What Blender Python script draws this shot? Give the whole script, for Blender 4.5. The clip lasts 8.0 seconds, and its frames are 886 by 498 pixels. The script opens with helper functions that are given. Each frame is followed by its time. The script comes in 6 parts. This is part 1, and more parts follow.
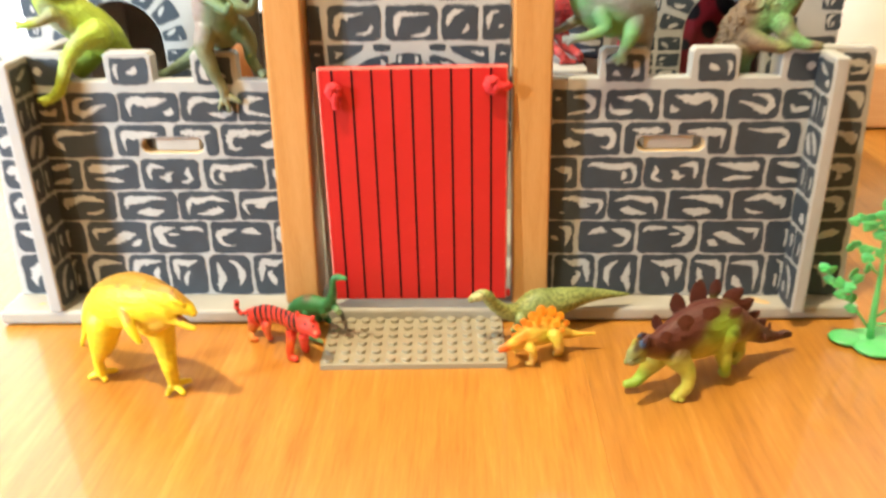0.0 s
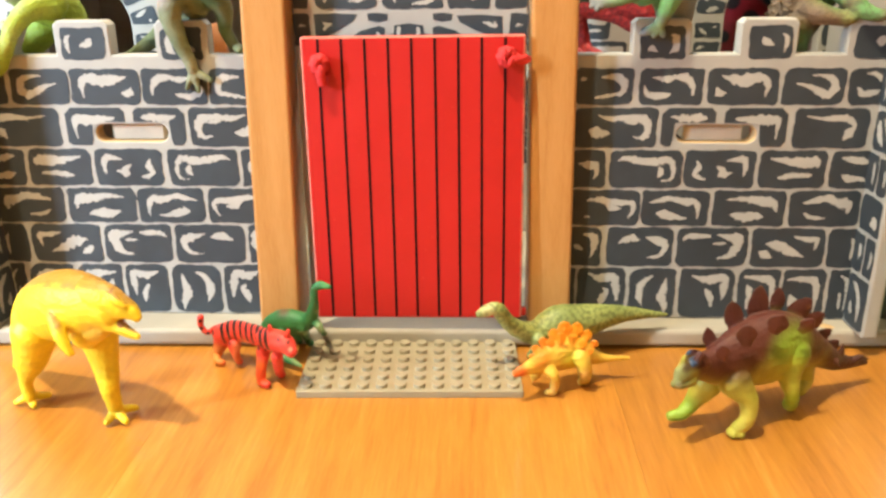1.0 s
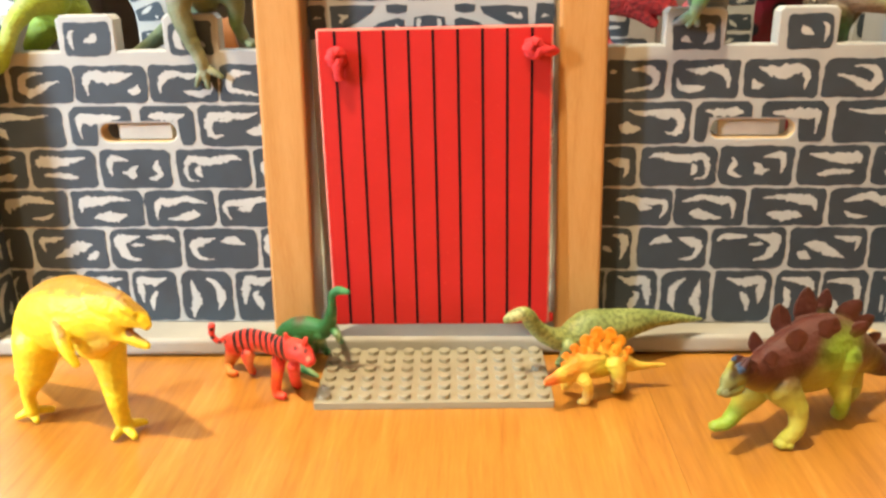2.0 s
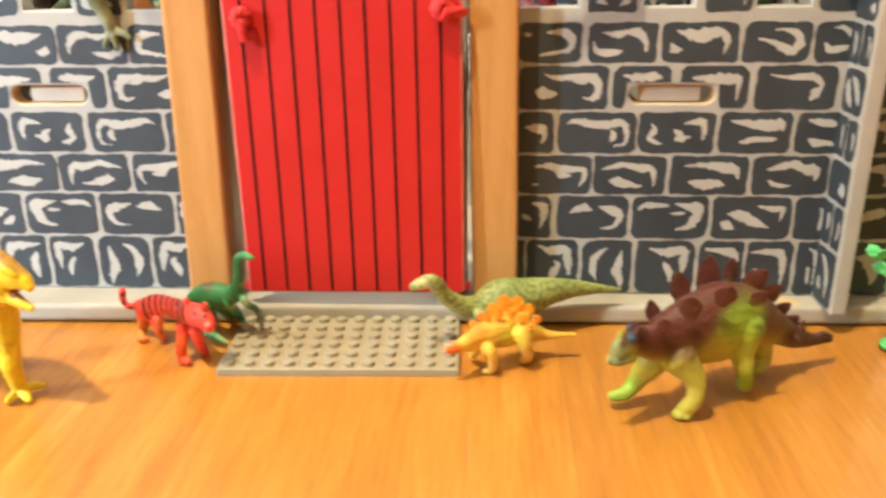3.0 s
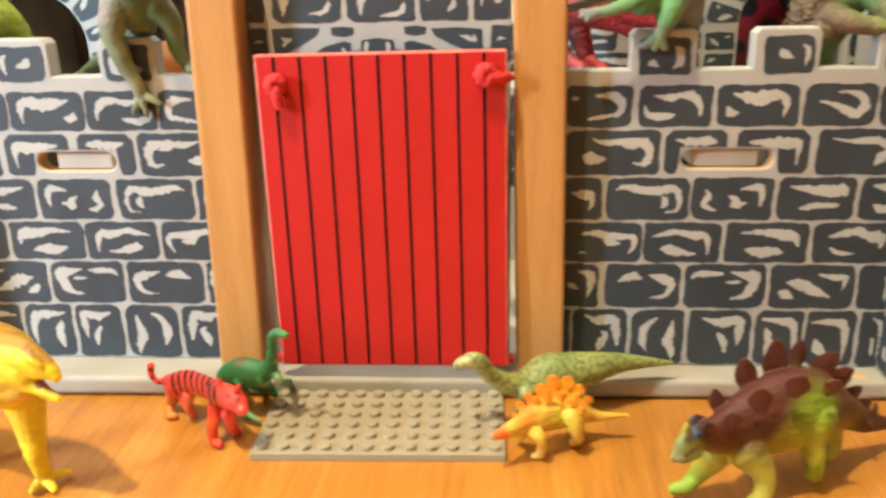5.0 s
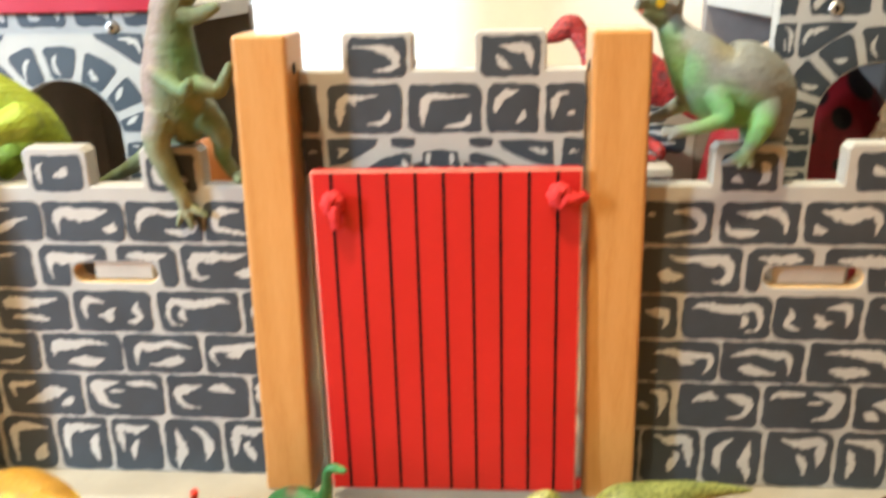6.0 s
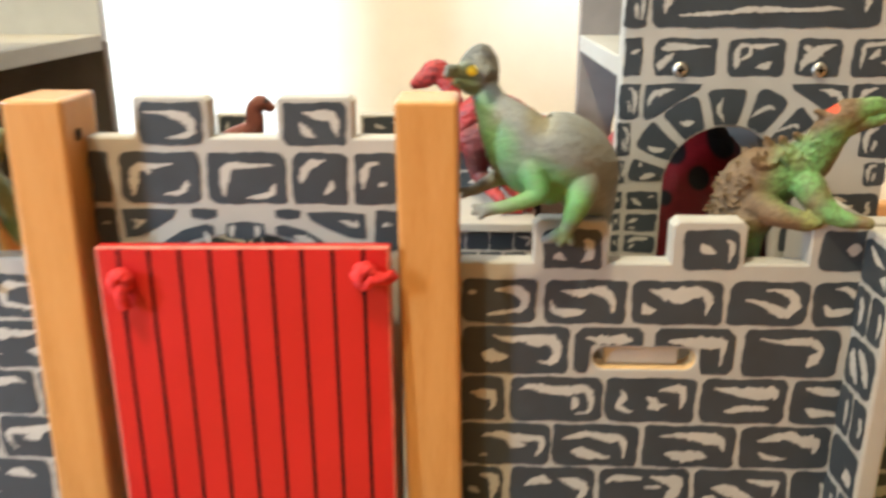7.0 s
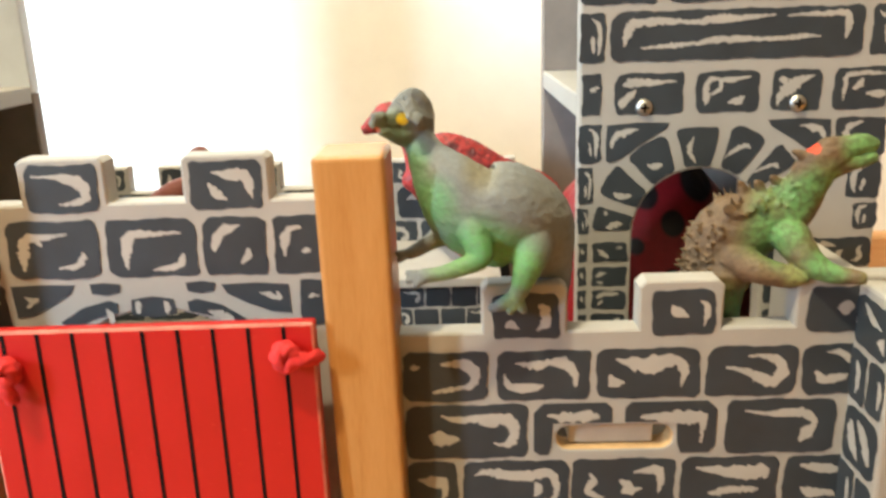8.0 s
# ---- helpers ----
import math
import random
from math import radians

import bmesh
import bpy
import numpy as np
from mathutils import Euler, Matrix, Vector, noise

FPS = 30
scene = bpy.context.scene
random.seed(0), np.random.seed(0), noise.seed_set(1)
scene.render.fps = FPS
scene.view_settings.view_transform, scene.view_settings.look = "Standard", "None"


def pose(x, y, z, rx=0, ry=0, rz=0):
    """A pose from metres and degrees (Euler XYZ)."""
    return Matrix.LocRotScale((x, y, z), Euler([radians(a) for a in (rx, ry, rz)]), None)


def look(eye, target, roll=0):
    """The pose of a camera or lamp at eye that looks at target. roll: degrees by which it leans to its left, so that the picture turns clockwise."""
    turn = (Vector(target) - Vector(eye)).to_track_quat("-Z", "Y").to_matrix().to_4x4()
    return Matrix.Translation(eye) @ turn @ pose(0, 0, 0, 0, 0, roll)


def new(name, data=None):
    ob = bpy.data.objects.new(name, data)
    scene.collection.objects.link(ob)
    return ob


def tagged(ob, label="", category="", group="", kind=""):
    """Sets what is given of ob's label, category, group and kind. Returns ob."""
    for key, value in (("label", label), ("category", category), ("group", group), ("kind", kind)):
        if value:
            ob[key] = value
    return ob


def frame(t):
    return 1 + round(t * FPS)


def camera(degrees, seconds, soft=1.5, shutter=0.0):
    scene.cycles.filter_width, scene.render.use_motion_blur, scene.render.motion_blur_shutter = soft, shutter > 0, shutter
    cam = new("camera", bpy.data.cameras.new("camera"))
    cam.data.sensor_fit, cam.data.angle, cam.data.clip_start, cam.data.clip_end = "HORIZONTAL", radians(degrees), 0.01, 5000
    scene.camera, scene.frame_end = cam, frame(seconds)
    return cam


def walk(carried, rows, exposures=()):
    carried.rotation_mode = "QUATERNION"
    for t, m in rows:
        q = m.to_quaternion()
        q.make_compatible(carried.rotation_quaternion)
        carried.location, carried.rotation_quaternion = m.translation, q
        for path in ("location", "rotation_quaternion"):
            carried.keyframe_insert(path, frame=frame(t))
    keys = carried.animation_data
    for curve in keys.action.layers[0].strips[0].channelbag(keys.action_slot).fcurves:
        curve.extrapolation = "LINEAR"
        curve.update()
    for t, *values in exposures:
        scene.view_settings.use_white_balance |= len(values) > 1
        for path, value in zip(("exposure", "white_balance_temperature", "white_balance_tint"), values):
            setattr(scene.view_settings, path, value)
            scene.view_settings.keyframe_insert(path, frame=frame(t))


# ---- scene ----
cam = camera(56.4, 8.0, soft=2.7, shutter=0.5)
# seconds, place, and turns about x, y and z
ROWS = [
    (0.0, 0.0000, 0.0000, 0.2355, 65.30, 0.80, 1.70),
    (0.2, 0.0000, 0.0229, 0.2139, 66.07, 0.51, 1.99),
    (0.5, -0.0017, 0.0407, 0.1968, 68.72, 0.31, 2.23),
    (0.7, -0.0020, 0.0442, 0.1962, 69.28, 0.20, 1.77),
    (1.0, -0.0018, 0.0526, 0.1789, 70.28, 0.36, 2.22),
    (1.2, -0.0049, 0.0565, 0.1784, 70.36, 0.68, 2.25),
    (2.3, -0.0127, 0.0702, 0.1682, 71.07, 0.81, 2.09),
    (2.5, -0.0019, 0.0688, 0.1682, 70.40, 0.66, 2.95),
    (2.7, 0.0020, 0.0717, 0.1750, 68.93, 0.70, 2.75),
    (3.0, 0.0296, 0.0744, 0.1624, 69.53, 0.58, 2.99),
    (3.2, 0.0412, 0.0755, 0.1584, 70.29, 0.45, 2.20),
    (3.5, 0.0613, 0.0848, 0.1590, 69.81, 0.48, 1.93),
    (3.8, 0.0658, 0.0905, 0.1614, 71.08, 0.37, 1.00),
    (4.0, 0.0642, 0.0988, 0.1701, 71.67, 0.56, 1.14),
    (4.2, 0.0521, 0.1016, 0.1773, 72.11, 0.41, 1.31),
    (4.5, 0.0419, 0.0998, 0.1722, 72.11, 0.60, 2.79),
    (4.7, 0.0345, 0.0943, 0.1745, 71.31, 0.80, 3.57),
    (5.8, -0.0157, 0.1224, 0.1971, 70.59, 1.52, 4.39),
    (6.0, -0.0081, 0.1301, 0.2132, 71.15, 1.12, 4.09),
    (6.2, -0.0039, 0.1382, 0.2239, 71.08, 0.62, 3.45),
    (6.5, 0.0088, 0.1463, 0.2271, 72.07, 0.00, 3.16),
    (6.8, 0.0316, 0.1511, 0.2288, 71.42, -0.50, 2.26),
    (7.0, 0.0438, 0.1605, 0.2294, 71.63, 0.04, 1.68),
    (7.2, 0.0603, 0.1783, 0.2280, 72.08, 0.90, 1.00),
    (7.5, 0.0712, 0.1925, 0.2230, 72.67, 1.45, 1.12),
    (8.0, 0.0613, 0.1964, 0.2291, 73.92, 1.74, 0.88),
]
walk(cam, [(t, pose(x, y, z, rx, ry, rz)) for t, x, y, z, rx, ry, rz in ROWS],
     exposures=((0.0, -0.22), (1.0, -0.2), (2.5, -0.23), (3.5, -0.18), (4.2, -0.33), (6.0, -0.33), (6.8, -0.5), (8.0, -0.55)))

# ---- light: evening room, a warm ceiling lamp behind to the left, daylight from a window on the left ----
world = bpy.data.worlds.new("world")
scene.world = world
world.use_nodes = True
world.node_tree.nodes["Background"].inputs[0].default_value = (0.75, 0.85, 1.0, 1)
world.node_tree.nodes["Background"].inputs[1].default_value = 0.4


def area_lamp(name, m, size_x, size_y, power, colour):
    data = bpy.data.lights.new(name, "AREA")
    data.shape, data.size, data.size_y = "RECTANGLE", size_x, size_y
    data.energy, data.color = power, colour
    ob = new(name, data)
    ob.matrix_world = m
    return ob


def bulb(name, place, radius, power, colour):
    data = bpy.data.lights.new(name, "POINT")
    data.energy, data.color, data.shadow_soft_size = power, colour, radius
    ob = new(name, data)
    ob.location = place
    return ob


area_lamp("window_daylight", look((-2.00, -1.07, 0.86), (-0.25, 0.42, 0.10)), 0.8, 0.7, 460, (0.60, 0.79, 1.0))
bulb("ceiling_bulb", (-0.48, -0.14, 1.74), 0.04, 220, (1.0, 0.875, 0.61))

# ---- materials ----
def material(name, rough=0.5, metal=0.0, coat=0.0, sheen=0.0, sub=0.0):
    m = bpy.data.materials.new(name)
    m.use_nodes = True
    b = m.node_tree.nodes["Principled BSDF"]
    b.inputs["Roughness"].default_value = rough
    b.inputs["Metallic"].default_value = metal
    b.inputs["Coat Weight"].default_value = coat
    b.inputs["Subsurface Weight"].default_value = sub
    b.inputs["Subsurface Radius"].default_value = (0.003, 0.002, 0.001)
    return m, m.node_tree.nodes, m.node_tree.links, b


def node(nodes, kind, **values):
    n = nodes.new(kind)
    for key, value in values.items():
        n.inputs[key].default_value = value
    return n


def coords(nodes, links, scale=(1, 1, 1), source="Object", turn=(0, 0, 0)):
    tc = nodes.new("ShaderNodeTexCoord")
    mp = nodes.new("ShaderNodeMapping")
    mp.inputs["Scale"].default_value = scale
    mp.inputs["Rotation"].default_value = turn
    links.new(tc.outputs[source], mp.inputs["Vector"])
    return mp.outputs["Vector"]


def ramp(nodes, links, source, stops):
    r = nodes.new("ShaderNodeValToRGB")
    el = r.color_ramp.elements
    while len(el) < len(stops):
        el.new(0.5)
    for e, (p, c) in zip(el, stops):
        e.position, e.color = p, (*c, 1)
    links.new(source, r.inputs[0])
    return r.outputs[0]


def mix(nodes, links, factor, a, b, mode="MIX"):
    n = nodes.new("ShaderNodeMix")
    n.data_type, n.blend_type = "RGBA", mode
    for socket, value in ((n.inputs[0], factor), (n.inputs[6], a), (n.inputs[7], b)):
        if isinstance(value, (int, float)):
            socket.default_value = value
        elif isinstance(value, tuple):
            socket.default_value = (*value, 1)
        else:
            links.new(value, socket)
    return n.outputs[2]


def bump(nodes, links, bsdf, height, strength, distance):
    n = nodes.new("ShaderNodeBump")
    n.inputs["Strength"].default_value = strength
    n.inputs["Distance"].default_value = distance
    links.new(height, n.inputs["Height"])
    links.new(n.outputs[0], bsdf.inputs["Normal"])


def grain_wood(name, stops, stretch, rough, turn=(0, 0, 0), relief=0.15, per_piece=0.0, coat=0.0, ring=14.0, fine=0.42):
    """Wood with long fibres and wavy figure; stretch is the scale along x, y, z (small along the grain)."""
    m, n, l, b = material(name, rough, coat=coat)
    v = coords(n, l, stretch, turn=turn)
    if per_piece:
        info = n.new("ShaderNodeObjectInfo")
        add = n.new("ShaderNodeVectorMath")
        add.operation = "MULTIPLY_ADD"
        comb = n.new("ShaderNodeCombineXYZ")
        for i in range(3):
            l.new(info.outputs["Random"], comb.inputs[i])
        l.new(comb.outputs[0], add.inputs[0])
        add.inputs[1].default_value = (37, 53, 11)
        l.new(v, add.inputs[2])
        v = add.outputs[0]
    figure = node(n, "ShaderNodeTexNoise", Scale=1.0, Detail=6.0, Roughness=0.62, Distortion=1.1)
    fibre = node(n, "ShaderNodeTexNoise", Scale=ring, Detail=4.0, Roughness=0.7)
    l.new(v, figure.inputs["Vector"])
    l.new(v, fibre.inputs["Vector"])
    both = mix(n, l, fine, figure.outputs[0], fibre.outputs[0])
    colour = ramp(n, l, both, stops)
    if per_piece:
        tone = n.new("ShaderNodeMapRange")
        tone.inputs[3].default_value, tone.inputs[4].default_value = 1 - per_piece, 1 + per_piece
        l.new(info.outputs["Random"], tone.inputs[0])
        colour = mix(n, l, 1.0, colour, tone.outputs[0], "MULTIPLY")
    l.new(colour, b.inputs["Base Color"])
    bump(n, l, b, both, relief, 0.0006)
    return m


def painted(name, colour, rough, spread=0.12, scale=60.0, relief=0.1, coat=0.0, worn=None, sub=0.0):
    """Paint or plastic with a slightly uneven tone, fine relief, and optional worn flecks."""
    m, n, l, b = material(name, rough, coat=coat, sub=sub)
    v = coords(n, l)
    big = node(n, "ShaderNodeTexNoise", Scale=scale, Detail=4.0, Roughness=0.6)
    fine = node(n, "ShaderNodeTexNoise", Scale=scale * 14, Detail=3.0)
    l.new(v, big.inputs["Vector"])
    l.new(v, fine.inputs["Vector"])
    low = tuple(c * (1 - spread) for c in colour)
    high = tuple(min(1, c * (1 + spread)) for c in colour)
    out = ramp(n, l, big.outputs[0], [(0.3, low), (0.7, high)])
    if worn:
        mask = ramp(n, l, fine.outputs[0], [(0.66, (0, 0, 0)), (0.72, (1, 1, 1))])
        out = mix(n, l, mask, out, worn)
    l.new(out, b.inputs["Base Color"])
    r = n.new("ShaderNodeMapRange")
    r.inputs[3].default_value, r.inputs[4].default_value = rough - 0.08, rough + 0.12
    l.new(big.outputs[0], r.inputs[0])
    l.new(r.outputs[0], b.inputs["Roughness"])
    bump(n, l, b, fine.outputs[0], relief, 0.0003)
    return m


M_board = painted("grey_painted_board", (0.37, 0.354, 0.318), 0.62, 0.07, 40, 0.12, worn=(0.36, 0.335, 0.29))
# the boards' own paint, toned down to offset the light on the base; flecks worn
M_base = painted("dimmed_grey_base", (0.35, 0.315, 0.255), 0.62, 0.1, 30, 0.15, worn=(0.38, 0.31, 0.22))
M_ink = painted("slate_ink", (0.030, 0.039, 0.047), 0.55, 0.16, 90, 0.1)
M_streak = painted("pale_streak_ink", (0.41, 0.392, 0.352), 0.62, 0.07, 90, 0.1)
M_raw = painted("raw_board_edge", (0.55, 0.36, 0.17), 0.75, 0.2, 120, 0.3)
M_tenon = painted("bare_pale_wood", (0.50, 0.45, 0.36), 0.7, 0.1, 90, 0.2)
# board colour with the castle's inside shade mixed in; the floor underlay shares it
M_inside = painted("shade_dark_board", (0.20, 0.17, 0.145), 0.7, 0.15, 50, 0.15)
M_red = painted("red_paint", (0.47, 0.009, 0.008), 0.42, 0.07, 45, 0.12, worn=(0.53, 0.03, 0.022))
M_panel = painted("dark_red_paint", (0.36, 0.012, 0.028), 0.35, 0.07, 45, 0.1)
M_worn = painted("worn_red_edge", (0.58, 0.17, 0.12), 0.7, 0.35, 120, 0.3, worn=(0.66, 0.42, 0.32))
M_black = painted("black_ink_and_hollows", (0.006, 0.005, 0.005), 0.7, 0.2, 90)
M_black.node_tree.nodes["Principled BSDF"].inputs["Specular IOR Level"].default_value = 0.1
M_rope = painted("red_cord", (0.66, 0.03, 0.03), 0.85, 0.2, 400, 0.6)
M_post = grain_wood("varnished_beech", [(0.30, (0.40, 0.17, 0.042)), (0.5, (0.49, 0.235, 0.070)), (0.72, (0.55, 0.285, 0.10))], (110, 110, 9), 0.38, relief=0.1, coat=0.25)
M_floor = grain_wood("oak_laminate", [(0.34, (0.285, 0.103, 0.012)), (0.45, (0.40, 0.158, 0.022)), (0.54, (0.46, 0.190, 0.029)), (0.66, (0.55, 0.258, 0.055))], (30, 2.2, 30), 0.34, relief=0.05, per_piece=0.06, coat=0.3, ring=11.0, fine=0.45)
M_skirt = grain_wood("beech_skirting", [(0.3, (0.52, 0.26, 0.10)), (0.7, (0.66, 0.38, 0.18))], (4, 60, 60), 0.45)
M_plate = painted("tan_plastic", (0.325, 0.28, 0.185), 0.45, 0.05, 60, 0.05, coat=0.04)
M_wallpaper = painted("cream_wall", (0.90, 0.885, 0.82), 0.85, 0.03, 30, 0.25)
M_farwall = painted("beige_wall", (0.30, 0.27, 0.22), 0.85, 0.05, 10, 0.2)
M_ceiling = painted("white_ceiling", (0.42, 0.41, 0.39), 0.9, 0.03, 10)
M_bolt = material("zinc_bolt", 0.42, 1.0)[0]
M_bolt.node_tree.nodes["Principled BSDF"].inputs["Base Color"].default_value = (0.60, 0.59, 0.55, 1)
M_tree = painted("green_plastic", (0.11, 0.52, 0.17), 0.36, 0.12, 80, 0.05, coat=0.1, sub=0.4)
M_orange = painted("orange_wood", (0.36, 0.125, 0.032), 0.4, 0.15, 60)
M_white = painted("pale_grey_board", (0.52, 0.55, 0.58), 0.4, 0.05, 60)

# ---- building helpers ----
def finish(bm, name, mat, parent=None, label="", smooth=False):
    """One mesh object out of a bmesh."""
    bmesh.ops.recalc_face_normals(bm, faces=bm.faces)
    me = bpy.data.meshes.new(name)
    bm.to_mesh(me)
    bm.free()
    for one in mat if isinstance(mat, (list, tuple)) else [mat]:
        me.materials.append(one)
    if smooth:
        for p in me.polygons:
            p.use_smooth = True
    ob = new(name, me)
    if parent:
        ob.parent = parent
    if label:
        tagged(ob, label)
    return ob


def part(name, bm, mat, parent, label="", smooth=False):
    return finish(bm, name, mat, parent, label, smooth)


def empty(name, m=None):
    ob = new(name)
    ob.empty_display_size = 0.02
    if m is not None:
        ob.matrix_world = m
    return ob


def block(bm, lo, hi, bevel=0.0, segments=2, mat=0):
    """An axis-aligned box with rounded edges, added to bm."""
    c = [(a + b) / 2 for a, b in zip(lo, hi)]
    s = [abs(b - a) for a, b in zip(lo, hi)]
    got = bmesh.ops.create_cube(bm, size=1, matrix=Matrix.Translation(c) @ Matrix.Diagonal((*s, 1)))
    faces = {f for v in got["verts"] for f in v.link_faces}
    for f in faces:
        f.material_index = mat
    if bevel:
        edges = list({e for v in got["verts"] for e in v.link_edges})
        bmesh.ops.bevel(bm, geom=edges, offset=bevel, segments=segments, affect="EDGES", profile=0.5)
    return bm


def prism(outline, holes, y0, y1, bevel=0.0):
    """A board in the xz plane: an outline with holes, between y0 (front) and y1 (back)."""
    bm = bmesh.new()
    loops = []
    for ring in [outline, *holes]:
        vs = [bm.verts.new((x, y0, z)) for x, z in ring]
        loops += [bm.edges.new((vs[i], vs[(i + 1) % len(vs)])) for i in range(len(vs))]
    bmesh.ops.triangle_fill(bm, use_beauty=True, use_dissolve=False, edges=loops)
    bmesh.ops.recalc_face_normals(bm, faces=bm.faces)
    front = list(bm.faces)
    got = bmesh.ops.extrude_face_region(bm, geom=front)
    back = [v for v in got["geom"] if isinstance(v, bmesh.types.BMVert)]
    for v in back:
        v.co.y = y1
    if bevel:
        sharp = [e for e in bm.edges if len(e.link_faces) == 2 and e.calc_face_angle(0) > 0.8 and abs(e.verts[0].co.y - e.verts[1].co.y) < 1e-6]
        bmesh.ops.bevel(bm, geom=sharp, offset=bevel, segments=2, affect="EDGES", profile=0.5)
    return bm


def arc(cx, cz, r, a0, a1, n):
    return [(cx + r * math.cos(radians(a0 + (a1 - a0) * i / n)), cz + r * math.sin(radians(a0 + (a1 - a0) * i / n))) for i in range(n + 1)]


# printed stones: a slate-coloured patch with a wavering outline and pale licks inside it
LICKS = {"none": ()}


def lick(name, *strokes):
    """The pale brush strokes of one printed stone: x, z, half width, in units of the stone's half sizes."""
    LICKS[name] = strokes


lick("w1a", ((-0.10, 0.54, 0.11), (0.24, 0.54, 0.17), (0.54, 0.44, 0.20), (0.69, 0.09, 0.17), (0.63, -0.33, 0.13), (0.32, -0.44, 0.08), (-0.03, -0.54, 0.10), (-0.31, -0.61, 0.06)), ((-0.82, 0.40, 0.13), (-0.60, 0.44, 0.06)))
lick("w1b", ((-0.84, 0.07, 0.05), (-0.77, -0.34, 0.12), (-0.52, -0.51, 0.16), (-0.15, -0.48, 0.11), (0.01, -0.37, 0.05)), ((-0.61, 0.51, 0.08), (-0.19, 0.41, 0.16), (0.13, 0.51, 0.11), (0.45, 0.48, 0.22), (0.65, 0.07, 0.14), (0.69, -0.48, 0.08)))
lick("w1c", ((-0.63, 0.58, 0.07), (-0.34, 0.44, 0.20), (0.03, 0.36, 0.31), (0.54, 0.50, 0.20), (0.68, 0.05, 0.17), (0.65, -0.58, 0.07)), ((-0.74, -0.02, 0.07), (-0.65, -0.37, 0.20), (-0.45, -0.34, 0.07)))
lick("w1d", ((-0.57, 0.18, 0.07), (-0.18, 0.03, 0.15), (0.20, -0.29, 0.18), (0.46, -0.44, 0.21), (0.67, -0.07, 0.21), (0.55, 0.44, 0.15), (0.16, 0.62, 0.09), (-0.10, 0.62, 0.06)))
lick("w1e", ((-0.16, 0.70, 0.07), (0.46, 0.63, 0.10), (0.66, 0.26, 0.07)), ((-0.50, -0.04, 0.13), (-0.22, -0.41, 0.16), (0.39, -0.33, 0.15), (0.66, -0.19, 0.07)))
lick("w2a", ((-0.41, 0.62, 0.06), (-0.09, 0.46, 0.14), (0.32, 0.53, 0.13), (0.68, 0.40, 0.20), (0.78, -0.04, 0.15), (0.68, -0.49, 0.13), (0.44, -0.45, 0.06)), ((-0.62, -0.11, 0.13), (-0.44, -0.24, 0.25), (-0.12, -0.30, 0.10)), ((0.21, 0.34, 0.10), (0.53, 0.24, 0.06)))
lick("w2b", ((-0.61, 0.57, 0.09), (-0.15, 0.46, 0.17), (0.31, 0.52, 0.18), (0.63, 0.49, 0.15)))
lick("w2c", ((-0.62, 0.45, 0.12), (-0.23, 0.42, 0.17), (0.23, 0.38, 0.24), (0.60, 0.38, 0.18), (0.65, -0.08, 0.08), (0.62, -0.58, 0.04)))
lick("w2d", ((-0.67, 0.58, 0.08), (-0.21, 0.46, 0.09), (0.26, 0.52, 0.15), (0.54, 0.33, 0.13), (0.61, 0.01, 0.10), (0.47, -0.30, 0.23), (0.36, -0.59, 0.08)))
lick("w3a", ((-0.60, 0.29, 0.09), (-0.03, 0.21, 0.23), (0.40, 0.21, 0.17), (0.47, -0.21, 0.11), (0.33, -0.57, 0.04)))
lick("w3b", ((-0.78, 0.44, 0.07), (-0.56, 0.58, 0.14), (-0.15, 0.44, 0.17), (0.30, 0.40, 0.18), (0.63, 0.51, 0.14), (0.76, -0.05, 0.10), (0.70, -0.54, 0.08), (0.44, -0.64, 0.06)), ((0.37, 0.16, 0.07), (0.43, -0.16, 0.14), (0.33, -0.44, 0.06)))
lick("w3c", ((-0.65, 0.45, 0.07), (-0.58, 0.10, 0.14), (-0.69, -0.24, 0.11), (-0.54, -0.49, 0.11), (-0.35, -0.52, 0.06)), ((-0.08, 0.17, 0.07), (0.12, -0.10, 0.17), (0.10, -0.30, 0.18), (0.38, -0.17, 0.07)), ((0.19, 0.45, 0.08), (0.62, 0.56, 0.17), (0.73, 0.17, 0.11), (0.69, -0.38, 0.06)))
lick("w3d", ((-0.69, 0.59, 0.08), (-0.29, 0.48, 0.14), (0.25, 0.38, 0.25), (0.69, 0.38, 0.22), (0.74, 0.10, 0.11)), ((-0.41, -0.45, 0.08), (-0.14, -0.38, 0.14), (0.18, -0.31, 0.11), (0.61, -0.31, 0.14)))
lick("w3e", ((-0.50, 0.64, 0.07), (0.12, 0.50, 0.17), (0.81, 0.43, 0.13)), ((-0.44, -0.29, 0.07), (-0.12, -0.43, 0.17), (0.50, -0.50, 0.11), (0.78, -0.66, 0.04)))
lick("w4a", ((-0.52, 0.42, 0.09), (-0.16, 0.48, 0.14), (0.28, 0.32, 0.15), (0.76, 0.27, 0.12), (0.81, -0.14, 0.11), (0.68, -0.59, 0.06)), ((-0.01, 0.24, 0.09), (0.21, 0.02, 0.18), (0.47, -0.06, 0.06)), ((-0.56, -0.52, 0.06), (-0.41, -0.52, 0.05)))
lick("w4b", ((-0.78, 0.31, 0.06), (-0.40, 0.46, 0.15), (-0.15, 0.54, 0.11), (0.29, 0.35, 0.20), (0.56, 0.38, 0.15), (0.68, -0.08, 0.11), (0.68, -0.62, 0.05)), ((-0.55, -0.31, 0.15), (-0.32, -0.35, 0.22), (0.06, -0.54, 0.12), (0.37, -0.57, 0.06)))
